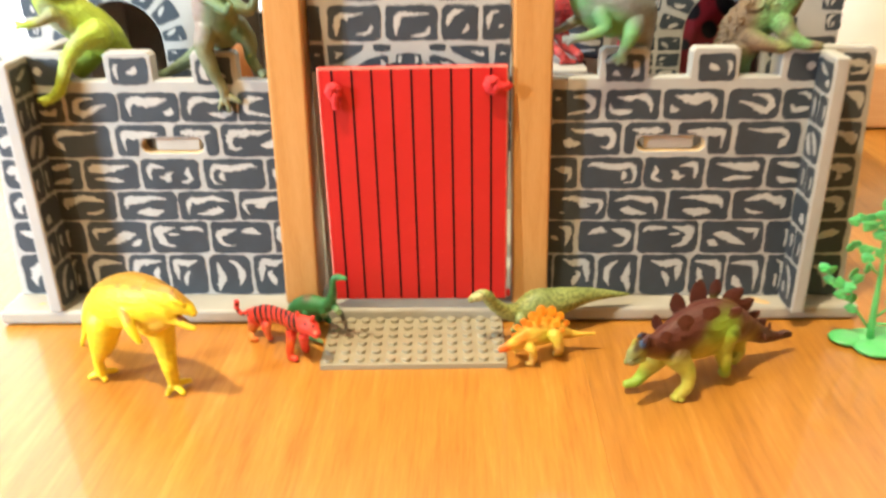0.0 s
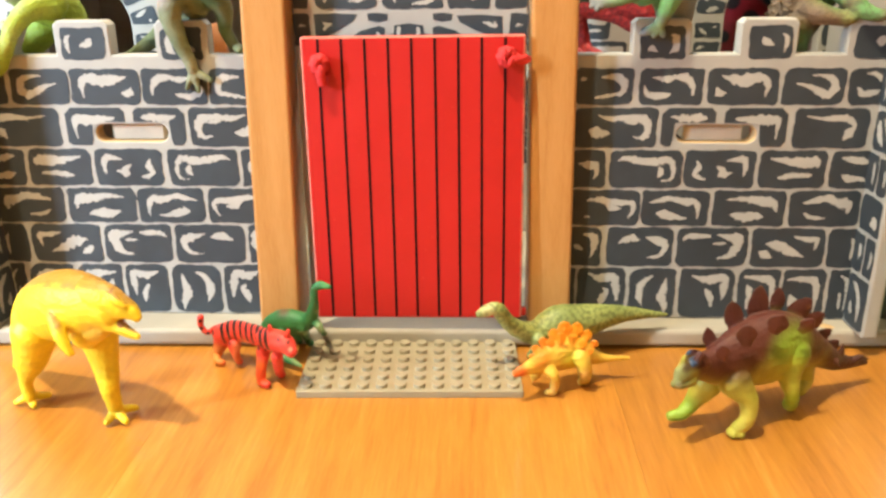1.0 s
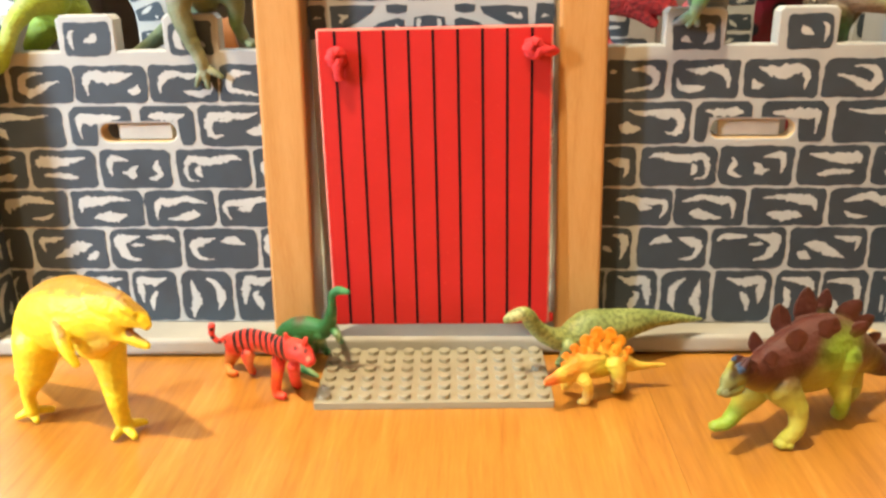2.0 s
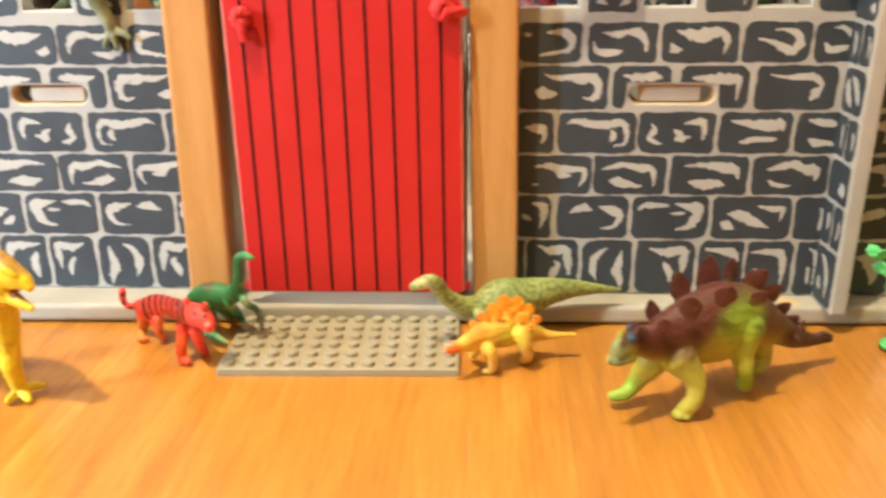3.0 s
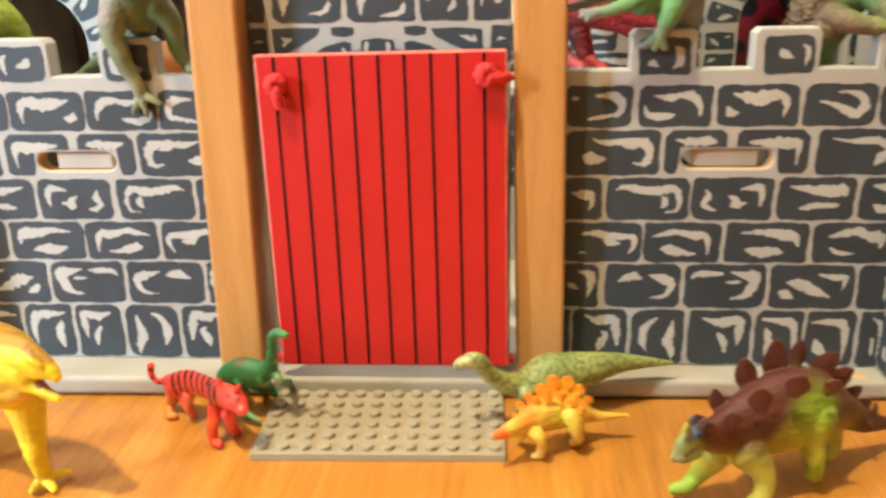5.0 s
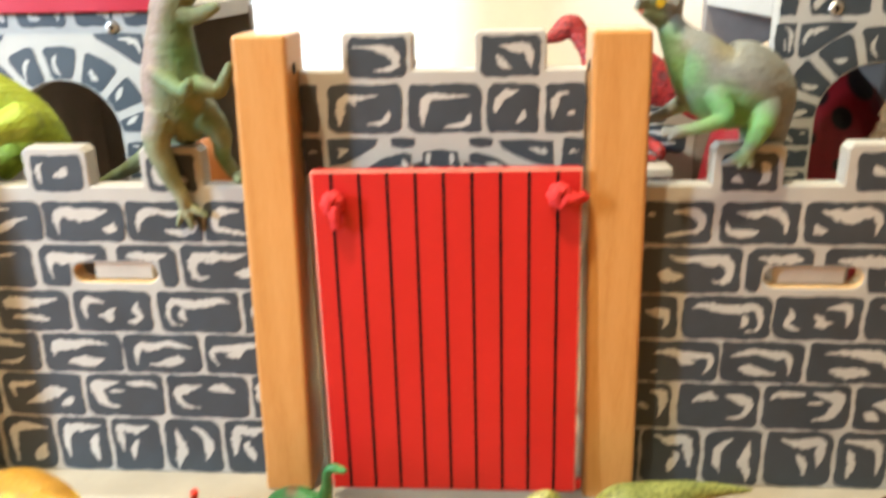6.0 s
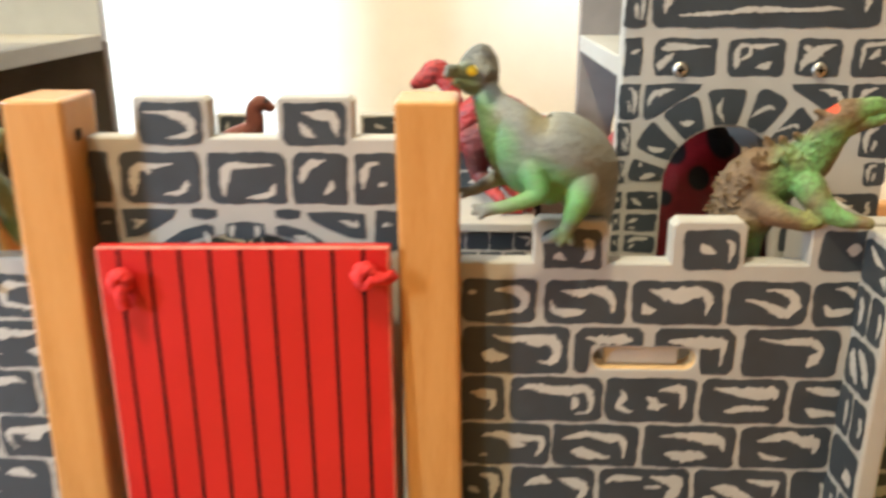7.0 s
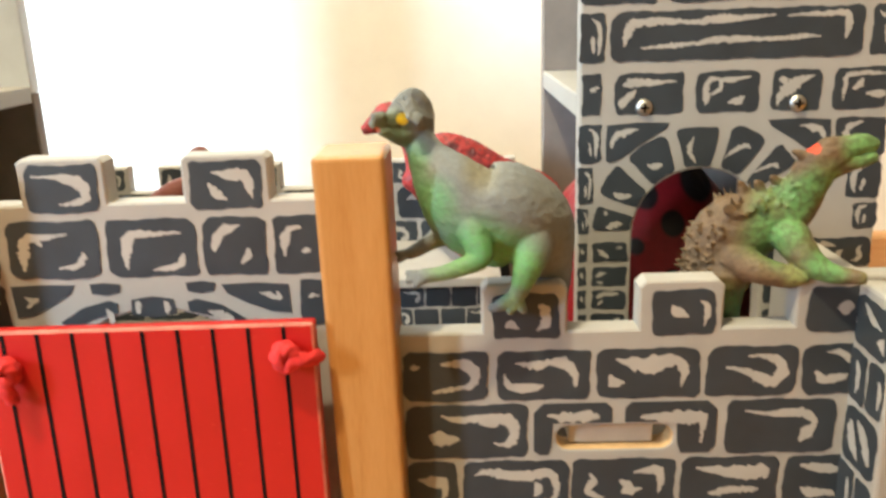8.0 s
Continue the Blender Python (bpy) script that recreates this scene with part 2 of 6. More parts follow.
lick("w4c", ((-0.66, 0.47, 0.08), (-0.18, 0.55, 0.12), (0.20, 0.44, 0.21), (0.65, 0.32, 0.24), (0.76, -0.20, 0.08)), ((-0.51, -0.35, 0.11), (-0.18, -0.46, 0.24), (0.20, -0.43, 0.18), (0.42, -0.50, 0.06)))
lick("w4d", ((-0.62, 0.32, 0.14), (-0.25, 0.48, 0.16), (0.10, 0.57, 0.19), (0.37, 0.37, 0.19), (0.65, 0.21, 0.28), (0.66, -0.26, 0.09)), ((-0.57, -0.26, 0.09), (-0.33, -0.50, 0.09), (0.06, -0.54, 0.06)))
lick("w5a", ((-0.08, 0.64, 0.11), (0.53, 0.50, 0.20), (0.59, 0.00, 0.17), (0.39, -0.57, 0.07)), ((-0.62, 0.07, 0.14), (-0.08, -0.14, 0.07)))
lick("w5b", ((-0.66, 0.21, 0.06), (-0.34, 0.43, 0.17), (-0.02, 0.36, 0.10)), ((0.14, 0.53, 0.07), (0.50, 0.36, 0.20), (0.74, 0.21, 0.17), (0.70, -0.29, 0.10), (0.50, -0.50, 0.07), (0.22, -0.53, 0.04)))
lick("w5c", ((-0.85, 0.36, 0.07), (-0.66, 0.57, 0.11), (-0.06, 0.57, 0.11)), ((0.12, 0.64, 0.09), (0.54, 0.50, 0.23), (0.75, 0.43, 0.20), (0.65, -0.07, 0.20), (0.50, -0.43, 0.14), (0.16, -0.57, 0.06)), ((0.01, 0.21, 0.04), (0.39, 0.21, 0.10)))
lick("w5d", ((-0.62, 0.20, 0.07), (-0.30, 0.13, 0.23), (0.03, -0.15, 0.20), (0.46, -0.46, 0.06)), ((-0.77, -0.18, 0.13), (-0.59, -0.38, 0.17), (-0.42, -0.51, 0.06)), ((0.13, 0.58, 0.08), (0.53, 0.44, 0.11), (0.75, 0.44, 0.11), (0.71, -0.15, 0.07)))
lick("w5e", ((0.43, 0.51, 0.10), (0.67, 0.20, 0.16), (0.60, -0.27, 0.12), (0.53, -0.60, 0.05)))
lick("w6b", ((-0.57, 0.79, 0.07), (-0.05, 0.57, 0.17), (0.46, 0.63, 0.16), (0.61, 0.20, 0.14), (0.66, -0.34, 0.09)), ((0.06, 0.20, 0.07), (0.23, 0.04, 0.09), (0.06, -0.23, 0.14), (-0.03, -0.55, 0.08)))
lick("w6c", ((-0.02, 0.70, 0.06), (-0.32, 0.52, 0.11), (-0.53, 0.22, 0.13), (-0.55, -0.17, 0.14), (-0.39, -0.56, 0.04)), ((0.57, 0.63, 0.07), (0.50, 0.17, 0.13), (0.41, -0.17, 0.18), (0.57, -0.50, 0.13), (0.60, -0.89, 0.04)))
lick("w6d", ((-0.56, 0.72, 0.07), (0.06, 0.56, 0.16), (0.61, 0.64, 0.13), (0.63, 0.22, 0.13), (0.59, -0.28, 0.06)), ((-0.06, 0.17, 0.08), (0.14, -0.11, 0.10), (0.22, -0.56, 0.07)))
lick("w6e", ((-0.75, 0.69, 0.09), (0.01, 0.62, 0.15), (0.52, 0.54, 0.16), (0.67, 0.03, 0.11), (0.62, -0.54, 0.05)), ((-0.56, 0.37, 0.10), (-0.39, -0.09, 0.15), (-0.49, -0.66, 0.09)))
lick("w6f", ((-0.81, 0.57, 0.05), (-0.12, 0.62, 0.14), (0.50, 0.51, 0.17), (0.62, -0.03, 0.11), (0.60, -0.84, 0.04)), ((-0.60, -0.03, 0.09), (-0.38, -0.41, 0.21), (-0.10, -0.68, 0.12)))
lick("w6g", ((-0.09, 0.78, 0.09), (0.49, 0.50, 0.15), (0.61, -0.06, 0.15), (0.46, -0.72, 0.06)), ((-0.02, 0.06, 0.09), (0.08, -0.61, 0.12)))
lick("ma", ((-0.63, -0.53, 0.06), (-0.46, -0.37, 0.17), (-0.20, -0.57, 0.06)), ((0.36, 0.45, 0.09), (0.56, 0.29, 0.20), (0.59, -0.34, 0.19), (0.31, -0.65, 0.09)))
lick("mb", ((-0.38, 0.33, 0.10), (-0.22, 0.03, 0.21), (0.16, -0.15, 0.10)), ((0.51, 0.52, 0.07), (0.72, 0.33, 0.13), (0.72, -0.15, 0.10), (0.64, -0.61, 0.06)))
lick("mc", ((0.25, 0.35, 0.22), (0.33, 0.06, 0.33), (0.25, -0.24, 0.24)))
lick("s1", ((-0.67, 0.42, 0.11), (0.08, 0.31, 0.24), (0.67, 0.09, 0.18), (0.72, -0.31, 0.15), (-0.25, -0.49, 0.09)))
lick("s2", ((-0.33, 0.54, 0.10), (0.25, 0.43, 0.27), (0.67, 0.21, 0.33), (0.75, -0.43, 0.13)))
lick("s3", ((-0.64, 0.43, 0.12), (-0.02, 0.21, 0.19), (0.49, 0.00, 0.34), (0.69, -0.43, 0.20)))
lick("s4", ((-0.55, 0.43, 0.11), (0.09, 0.29, 0.29), (0.78, 0.21, 0.25)), ((0.09, 0.00, 0.15), (0.13, -0.29, 0.15), (-0.09, -0.50, 0.05)))
lick("s5", ((-0.79, 0.39, 0.08), (0.26, 0.30, 0.27), (0.47, -0.22, 0.19), (0.26, -0.57, 0.06)))
lick("s6", ((-0.48, -0.15, 0.09), (-0.18, 0.15, 0.21), (0.65, 0.35, 0.19)))
lick("s7", ((-0.48, 0.44, 0.09), (0.06, 0.33, 0.28), (0.36, -0.11, 0.21), (0.32, -0.61, 0.09)))
lick("g1", ((-0.80, 0.55, 0.05), (-0.11, 0.49, 0.12), (0.38, 0.32, 0.23), (0.62, 0.01, 0.22), (0.60, -0.43, 0.14), (0.24, -0.62, 0.09), (-0.13, -0.66, 0.04)))
lick("g2", ((-0.38, 0.54, 0.09), (0.19, 0.43, 0.20), (0.56, 0.37, 0.20), (0.65, -0.10, 0.14), (0.72, -0.60, 0.07)), ((-0.47, 0.11, 0.07), (-0.30, -0.31, 0.17), (0.01, -0.63, 0.09)))
lick("h2", ((0.34, 0.56, 0.05), (-0.15, 0.47, 0.10), (-0.57, 0.39, 0.16), (-0.67, -0.14, 0.18), (-0.71, -0.71, 0.08)), ((-0.36, 0.34, 0.08), (-0.23, 0.16, 0.09)), ((0.07, -0.65, 0.05), (0.48, -0.54, 0.11), (0.63, -0.27, 0.10), (0.63, -0.08, 0.04)))
lick("h3", ((0.68, 0.52, 0.06), (0.15, 0.49, 0.08), (-0.42, 0.46, 0.13), (-0.55, 0.10, 0.19), (-0.60, -0.38, 0.10), (-0.57, -0.74, 0.06)), ((-0.03, -0.76, 0.06), (0.43, -0.68, 0.10), (0.63, -0.50, 0.12), (0.68, -0.20, 0.06)))
lick("h4", ((0.21, 0.73, 0.07), (-0.29, 0.54, 0.14), (-0.58, 0.19, 0.14), (-0.65, -0.19, 0.06)), ((0.43, -0.08, 0.06), (0.36, -0.39, 0.12), (0.16, -0.62, 0.07)))
lick("h5", ((0.15, 0.60, 0.07), (-0.32, 0.54, 0.12), (-0.56, 0.13, 0.16), (-0.62, -0.39, 0.06)), ((0.10, -0.21, 0.07), (0.48, -0.19, 0.12)))
lick("t0", ((-0.44, 0.20, 0.10), (-0.04, 0.29, 0.11), (0.44, 0.26, 0.06)))
lick("wl", ((-0.62, 0.27, 0.08), (-0.41, 0.07, 0.18), (-0.18, 0.20, 0.10)), ((-0.44, -0.12, 0.12), (-0.55, -0.40, 0.07)))
lick("wr", ((0.10, 0.36, 0.09), (0.43, 0.13, 0.15), (0.70, -0.13, 0.15)), ((0.60, 0.36, 0.07), (0.73, -0.09, 0.11)))
lick("ky", ((-0.59, 0.60, 0.13), (-0.66, 0.07, 0.24), (-0.69, -0.60, 0.19)), ((0.55, 0.55, 0.19), (0.60, -0.07, 0.21), (0.57, -0.68, 0.13)))
lick("kl", ((0.59, 0.38, 0.18), (0.74, -0.23, 0.18), (0.72, -0.85, 0.12)))
lick("kr", ((-0.31, 0.09, 0.14), (0.17, -0.20, 0.26), (0.59, -0.71, 0.17)))
lick("tlong", ((-0.89, -0.38, 0.05), (-0.87, 0.10, 0.20), (-0.81, 0.52, 0.17), (-0.59, 0.60, 0.12), (-0.36, 0.52, 0.07), (-0.18, 0.60, 0.16), (0.05, 0.64, 0.12), (0.30, 0.72, 0.06)), ((0.39, 0.68, 0.06), (0.64, 0.70, 0.08), (0.85, 0.70, 0.12), (0.87, 0.22, 0.14), (0.86, -0.32, 0.06)), ((-0.76, -0.47, 0.07), (-0.56, -0.40, 0.10), (-0.36, -0.35, 0.06), (-0.09, -0.20, 0.12), (0.23, -0.23, 0.07), (0.37, -0.23, 0.07), (0.55, -0.16, 0.10), (0.66, -0.20, 0.05)))
lick("ta", ((-0.08, 0.14, 0.27), (0.33, 0.30, 0.15), (0.75, 0.36, 0.07)))
lick("tb", ((0.78, 0.55, 0.07), (0.01, 0.51, 0.12), (-0.50, 0.51, 0.18), (-0.78, 0.42, 0.11)), ((-0.39, 0.18, 0.06), (-0.61, -0.10, 0.18), (-0.76, -0.39, 0.21), (-0.81, -0.66, 0.10)))
lick("tc", ((-0.29, 0.61, 0.09), (-0.61, 0.52, 0.14), (-0.70, 0.16, 0.14), (-0.67, -0.29, 0.12), (-0.70, -0.59, 0.05)), ((0.69, 0.65, 0.06), (0.18, 0.55, 0.09), (-0.20, 0.52, 0.09), (-0.25, 0.14, 0.09), (-0.53, -0.10, 0.08)), ((0.02, -0.48, 0.05), (0.33, -0.42, 0.17), (0.55, -0.23, 0.09)))
lick("td", ((0.69, 0.67, 0.08), (0.18, 0.45, 0.17), (-0.26, 0.14, 0.34), (-0.63, -0.25, 0.16), (-0.78, -0.68, 0.07)), ((-0.70, 0.58, 0.08), (-0.43, 0.34, 0.16)))
lick("te", ((0.85, 0.66, 0.07), (-0.05, 0.66, 0.10), (-0.55, 0.54, 0.11), (-0.60, 0.03, 0.08), (-0.65, -0.54, 0.05)), ((0.05, 0.43, 0.10), (-0.05, 0.20, 0.13), (-0.30, -0.06, 0.08)), ((0.20, -0.26, 0.06), (0.70, -0.26, 0.15), (0.93, -0.37, 0.09)))
lick("tria", ((0.16, 0.54, 0.08), (-0.26, 0.44, 0.14), (-0.63, 0.23, 0.17), (-0.75, -0.19, 0.11), (-0.79, -0.54, 0.04)), ((-0.44, 0.30, 0.11), (-0.28, 0.12, 0.08)))
lick("ra", ((-0.21, 0.50, 0.07), (-0.43, 0.07, 0.11), (-0.40, -0.36, 0.11), (-0.11, -0.81, 0.10)))
lick("rb", ((-0.40, 0.06, 0.07), (-0.20, -0.25, 0.16), (0.27, -0.40, 0.12)))
lick("rc", ((0.45, 0.29, 0.10), (0.03, 0.26, 0.13), (-0.35, -0.07, 0.09), (-0.66, -0.57, 0.06)))
lick("rd", ((-0.57, 0.33, 0.07), (-0.46, -0.08, 0.18), (-0.07, -0.50, 0.10)))
lick("ja", ((-0.71, 0.25, 0.15), (-0.36, -0.12, 0.23), (-0.07, -0.57, 0.12)), ((0.36, 0.38, 0.10), (0.71, 0.50, 0.10)))
lick("jb", ((-0.79, 0.00, 0.13), (-0.50, 0.22, 0.16), (-0.14, 0.33, 0.09)), ((-0.71, -0.56, 0.13), (-0.36, -0.67, 0.09)))
lick("jc", ((-0.71, 0.12, 0.12), (-0.43, 0.50, 0.23), (0.57, 0.62, 0.12)), ((-0.36, 0.00, 0.15), (-0.64, -0.50, 0.10)))
lick("jd", ((-0.24, 0.41, 0.27), (0.11, -0.18, 0.31)))
lick("c6", ((-0.55, 0.75, 0.10), (-0.10, 0.35, 0.16), (0.50, 0.15, 0.06)), ((0.35, -0.45, 0.10), (0.60, -0.35, 0.20), (0.75, -0.70, 0.08)))
lick("c5a", ((-0.20, 0.60, 0.20), (0.10, 0.10, 0.25), (0.00, -0.70, 0.15)))
lick("c5b", ((0.40, 0.50, 0.20), (0.60, 0.00, 0.20), (0.50, -0.60, 0.10)))
lick("c4", ((-0.60, 0.50, 0.18), (-0.45, -0.20, 0.22), (0.00, -0.70, 0.14)), ((-0.20, 0.70, 0.14), (0.30, 0.20, 0.22), (0.65, -0.50, 0.22)))
lick("c3a", ((0.30, 0.60, 0.20), (0.36, 0.00, 0.16), (0.35, -0.60, 0.10)))
lick("c3b", ((0.20, 0.40, 0.25), (0.50, 0.00, 0.22), (0.30, -0.50, 0.10)))
lick("c2", ((0.20, -0.05, 0.12), (0.50, -0.30, 0.26), (0.10, -0.50, 0.14)))
lick("c1a", ((0.20, 0.50, 0.25), (0.40, 0.10, 0.25), (0.20, -0.40, 0.10)))
lick("c1b", ((0.30, 0.45, 0.20), (0.45, 0.00, 0.24), (0.20, -0.55, 0.10)))
lick("c0", ((-0.50, 0.70, 0.10), (-0.10, 0.55, 0.14), (0.30, 0.10, 0.17), (0.35, -0.70, 0.14)), ((-0.50, -0.10, 0.12), (-0.35, -0.60, 0.17)))


def lick_edges(stroke, hx, hz, rng):
    """The two edges of one pale lick, each a list of x, z about the stone's middle."""
    small = min(hx, hz)
    line = [(x * hx, z * hz, w * small) for x, z, w in stroke]
    length = sum(math.hypot(b[0] - a[0], b[1] - a[1]) for a, b in zip(line, line[1:]))
    pts = smooth_line(line, 12)
    n = max(7, int(length / 0.0007))
    pts = [pts[round(i * (len(pts) - 1) / (n - 1))] for i in range(n)]
    one, two = [], []
    for i, (x, z, w) in enumerate(pts):
        x0, z0, _ = pts[max(0, i - 1)]
        x1, z1, _ = pts[min(n - 1, i + 1)]
        d = math.hypot(x1 - x0, z1 - z0) or 1
        nx, nz = -(z1 - z0) / d, (x1 - x0) / d
        w = max(w, 0.00022) * min(1.0, 0.35 + 3 * i / n, 0.35 + 3 * (n - 1 - i) / n)
        u, v = w * rng.uniform(0.75, 1.35) + rng.uniform(-0.0002, 0.0004), w * rng.uniform(0.75, 1.35) + rng.uniform(-0.0002, 0.0004)
        one.append((x + nx * u, z + nz * u))
        two.append((x - nx * v, z - nz * v))
    return one, two


def smooth_line(points, steps):
    """Catmull-Rom through the given points, each a tuple of equal length."""
    pts = [np.array(p, float) for p in points]
    pts = [2 * pts[0] - pts[1], *pts, 2 * pts[-1] - pts[-2]]
    out = []
    for i in range(1, len(pts) - 2):
        a, b, c, e = pts[i - 1:i + 3]
        for k in range(steps):
            u = k / steps
            out.append(0.5 * (2 * b + (c - a) * u + (2 * a - 5 * b + 4 * c - e) * u * u + (3 * b - a - 3 * c + e) * u ** 3))
    out.append(pts[-2])
    return out


def stone(parent, outline, y, seed, lick, box, place=None, turn=0.0):
    """One printed stone on a board whose face is at y; outline in x, z; box is (x0, z0, x1, z1) for its licks."""
    rng = random.Random(seed)
    thick = 0.00012 + (seed * 37 % 23) * 0.000005
    bm = bmesh.new()
    n = len(outline)
    front = [bm.verts.new((x, y - thick, z)) for x, z in outline]
    back = [bm.verts.new((x, y + 0.0002, z)) for x, z in outline]
    bm.faces.new(front)
    for i in range(n):
        bm.faces.new((front[i], front[(i + 1) % n], back[(i + 1) % n], back[i]))
    cx, cz, hx, hz = (box[0] + box[2]) / 2, (box[1] + box[3]) / 2, (box[2] - box[0]) / 2, (box[3] - box[1]) / 2
    flip = -1 if lick.startswith("<") else 1
    ct, st = math.cos(turn), math.sin(turn)
    for level, stroke in enumerate(LICKS[lick.lstrip("<")]):
        one, two = lick_edges(stroke, hx, hz, rng)
        rows = []
        for i, pair in enumerate(zip(one, two)):
            if not turn:
                pair = [(min(max(x, -hx * 0.93), hx * 0.93), min(max(z, -hz * 0.9), hz * 0.9)) for x, z in pair]
            depth = y - thick - 0.00006 - 0.00004 * level - 0.0000008 * i
            rows.append([bm.verts.new((cx + flip * x * ct - z * st, depth, cz + flip * x * st + z * ct)) for x, z in pair])
        for (p, q), (r, s) in zip(rows, rows[1:]):
            bm.faces.new((p, q, s, r)).material_index = 1
    ob = part("brick", bm, [M_ink, M_streak], parent)
    if place is not None:
        ob.matrix_local = place
    return ob


def round_box(x0, z0, x1, z1, rng, r=0.17, waver=0.0004):
    """A wavering rounded rectangle, hand-drawn: sides bow a little and no two corners are alike."""
    h = min(x1 - x0, z1 - z0)
    out = []
    for cx, cz, sx, sz, a in ((x1, z1, -1, -1, 0), (x0, z1, 1, -1, 90), (x0, z0, 1, 1, 180), (x1, z0, -1, 1, 270)):
        q = r * h * rng.uniform(0.55, 1.35)
        out += arc(cx + sx * q, cz + sz * q, q, a, a + 90, 4)
    full = []
    for i, (x, z) in enumerate(out):
        full.append((x, z))
        nx, nz = out[(i + 1) % len(out)]
        gap = math.hypot(nx - x, nz - z)
        if gap > 0.003:
            k = int(gap / 0.0022)
            full += [(x + (nx - x) * j / (k + 1), z + (nz - z) * j / (k + 1)) for j in range(1, k + 1)]
    a, b, c, e = [rng.uniform(0, 6.3) for _ in range(4)]
    return [(x + waver * (0.6 * math.sin(420 * z + a) + 0.5 * math.sin(1150 * (x + z) + b)), z + waver * (0.6 * math.sin(330 * x + c) + 0.5 * math.sin(1050 * (x - z) + e))) for x, z in full]


STYLES = ["w3b", "w4c", "w3c", "w1c", "w1d", "w2d", "w5b", "w3d"]


def course(parent, y, z0, z1, cuts, styles, seed, place=None, trim=-0.0001, last=0.0):
    """A row of printed stones between z0 and z1; cuts holds start, end, start, end; last is the full width of a last stone that a post hides in part."""
    for i in range(0, len(cuts), 2):
        rng = random.Random(seed * 100 + i)
        x0, x1 = cuts[i] + trim, cuts[i + 1] - trim
        lick = styles[(i // 2) % len(styles)]
        x2 = x0 + last if last and i == len(cuts) - 2 else x1
        stone(parent, round_box(x0, z0 + trim * 0.5, x1, z1 - trim * 0.5, rng), y, seed * 100 + i, lick, (x0, z0, x2, z1), place=place)


def cord(points, r, segments=8, strands=0):
    """A round cord through points, as a bmesh, smooth or laid of twisted strands."""
    bm = bmesh.new()
    line = [Vector(p) for p in points]
    if strands:
        line = [Vector(p) for p in smooth_line(points, 5)]
    rings = []
    for i, p in enumerate(line):
        d = (line[min(i + 1, len(line) - 1)] - line[max(i - 1, 0)]).normalized()
        a = d.orthogonal().normalized() if not rings else (rings[-1][1] - d * rings[-1][1].dot(d)).normalized()
        b = d.cross(a)
        swell = [r * (1 + (0.16 * math.cos(strands * 2 * math.pi * k / segments + i * 0.9) if strands else 0)) for k in range(segments)]
        rings.append(([bm.verts.new(p + swell[k] * (a * math.cos(2 * math.pi * k / segments) + b * math.sin(2 * math.pi * k / segments))) for k in range(segments)], a))
    for (u, _), (v, _) in zip(rings, rings[1:]):
        for k in range(segments):
            bm.faces.new((u[k], u[(k + 1) % segments], v[(k + 1) % segments], v[k]))
    bm.faces.new(rings[0][0])
    bm.faces.new(rings[-1][0])
    return bm

# ---- the room ----
floor = tagged(empty("floor"), "warm oak laminate floor of long planks", "floor", kind="structure")


def plank_mesh(name, w, length):
    bm = bmesh.new()
    block(bm, (-w / 2 + 0.00006, -length / 2 + 0.00006, -0.008), (w / 2 - 0.00006, length / 2 - 0.00006, 0.0))
    bmesh.ops.recalc_face_normals(bm, faces=bm.faces)
    me = bpy.data.meshes.new(name)
    bm.to_mesh(me)
    bm.free()
    me.materials.append(M_floor)
    return me


def room_wall(name, lo, hi, label, mat=None):
    bm = bmesh.new()
    block(bm, lo, hi)
    return tagged(finish(bm, name, mat or M_wallpaper), label, "wall", kind="structure")


room_wall("wall_north", (-1.0, 0.80, 0.0), (2.1, 0.90, 2.4), "cream textured wallpaper wall behind the toy castle")
room_wall("wall_east", (2.0, -2.6, 0.0), (2.1, 0.80, 2.4), "plain beige side wall", M_farwall)
room_wall("wall_south", (-1.0, -2.7, 0.0), (2.1, -2.6, 2.4), "plain beige wall", M_farwall)
# unseen wall, its opening set to block the daylight towards the castle's right
bm = bmesh.new()
for lo, hi in (((-1.0, -2.6, 0.0), (-0.9, -0.21, 2.4)), ((-1.0, 0.55, 0.0), (-0.9, 0.80, 2.4)), ((-1.0, -0.21, 0.0), (-0.9, 0.55, 0.12)), ((-1.0, -0.21, 1.52), (-0.9, 0.55, 2.4))):
    block(bm, lo, hi)
tagged(finish(bm, "unseen_wall_west", M_farwall), "unseen beige wall, added so that its window edge cuts the daylight", "wall", kind="structure")
bm = bmesh.new()
block(bm, (-1.0, -2.7, 2.4), (2.1, 0.90, 2.5))
tagged(finish(bm, "ceiling", M_ceiling), "plain white ceiling", "ceiling", kind="structure")
bm = bmesh.new()
block(bm, (-0.9, 0.785, 0.002), (2.0, 0.7995, 0.062), 0.003)
tagged(finish(bm, "baseboard", M_skirt), "light beech skirting board along the wall", "skirting board", kind="structure")

# ---- the toy castle ----
castle = tagged(empty("toy_castle", pose(0, 0, 0)), "grey wooden toy castle printed with slate stones", "toy castle")
WALL, GATE, TOWER, BACK = 0.4265, 0.4285, 0.4930, 0.6220
THICK = 0.0085
LOW, HIGH = 0.1365, 0.1515

bm = bmesh.new()
block(bm, (-0.269, 0.4100, 0.001), (0.219, 0.640, 0.0095), 0.0022, 3)
for v in bm.verts:
    if v.co.y < 0.5:
        v.co.y += 0.020 * (v.co.x + 0.026)
part("base_board", bm, M_base, castle, "pale grey base board with a rounded front edge")


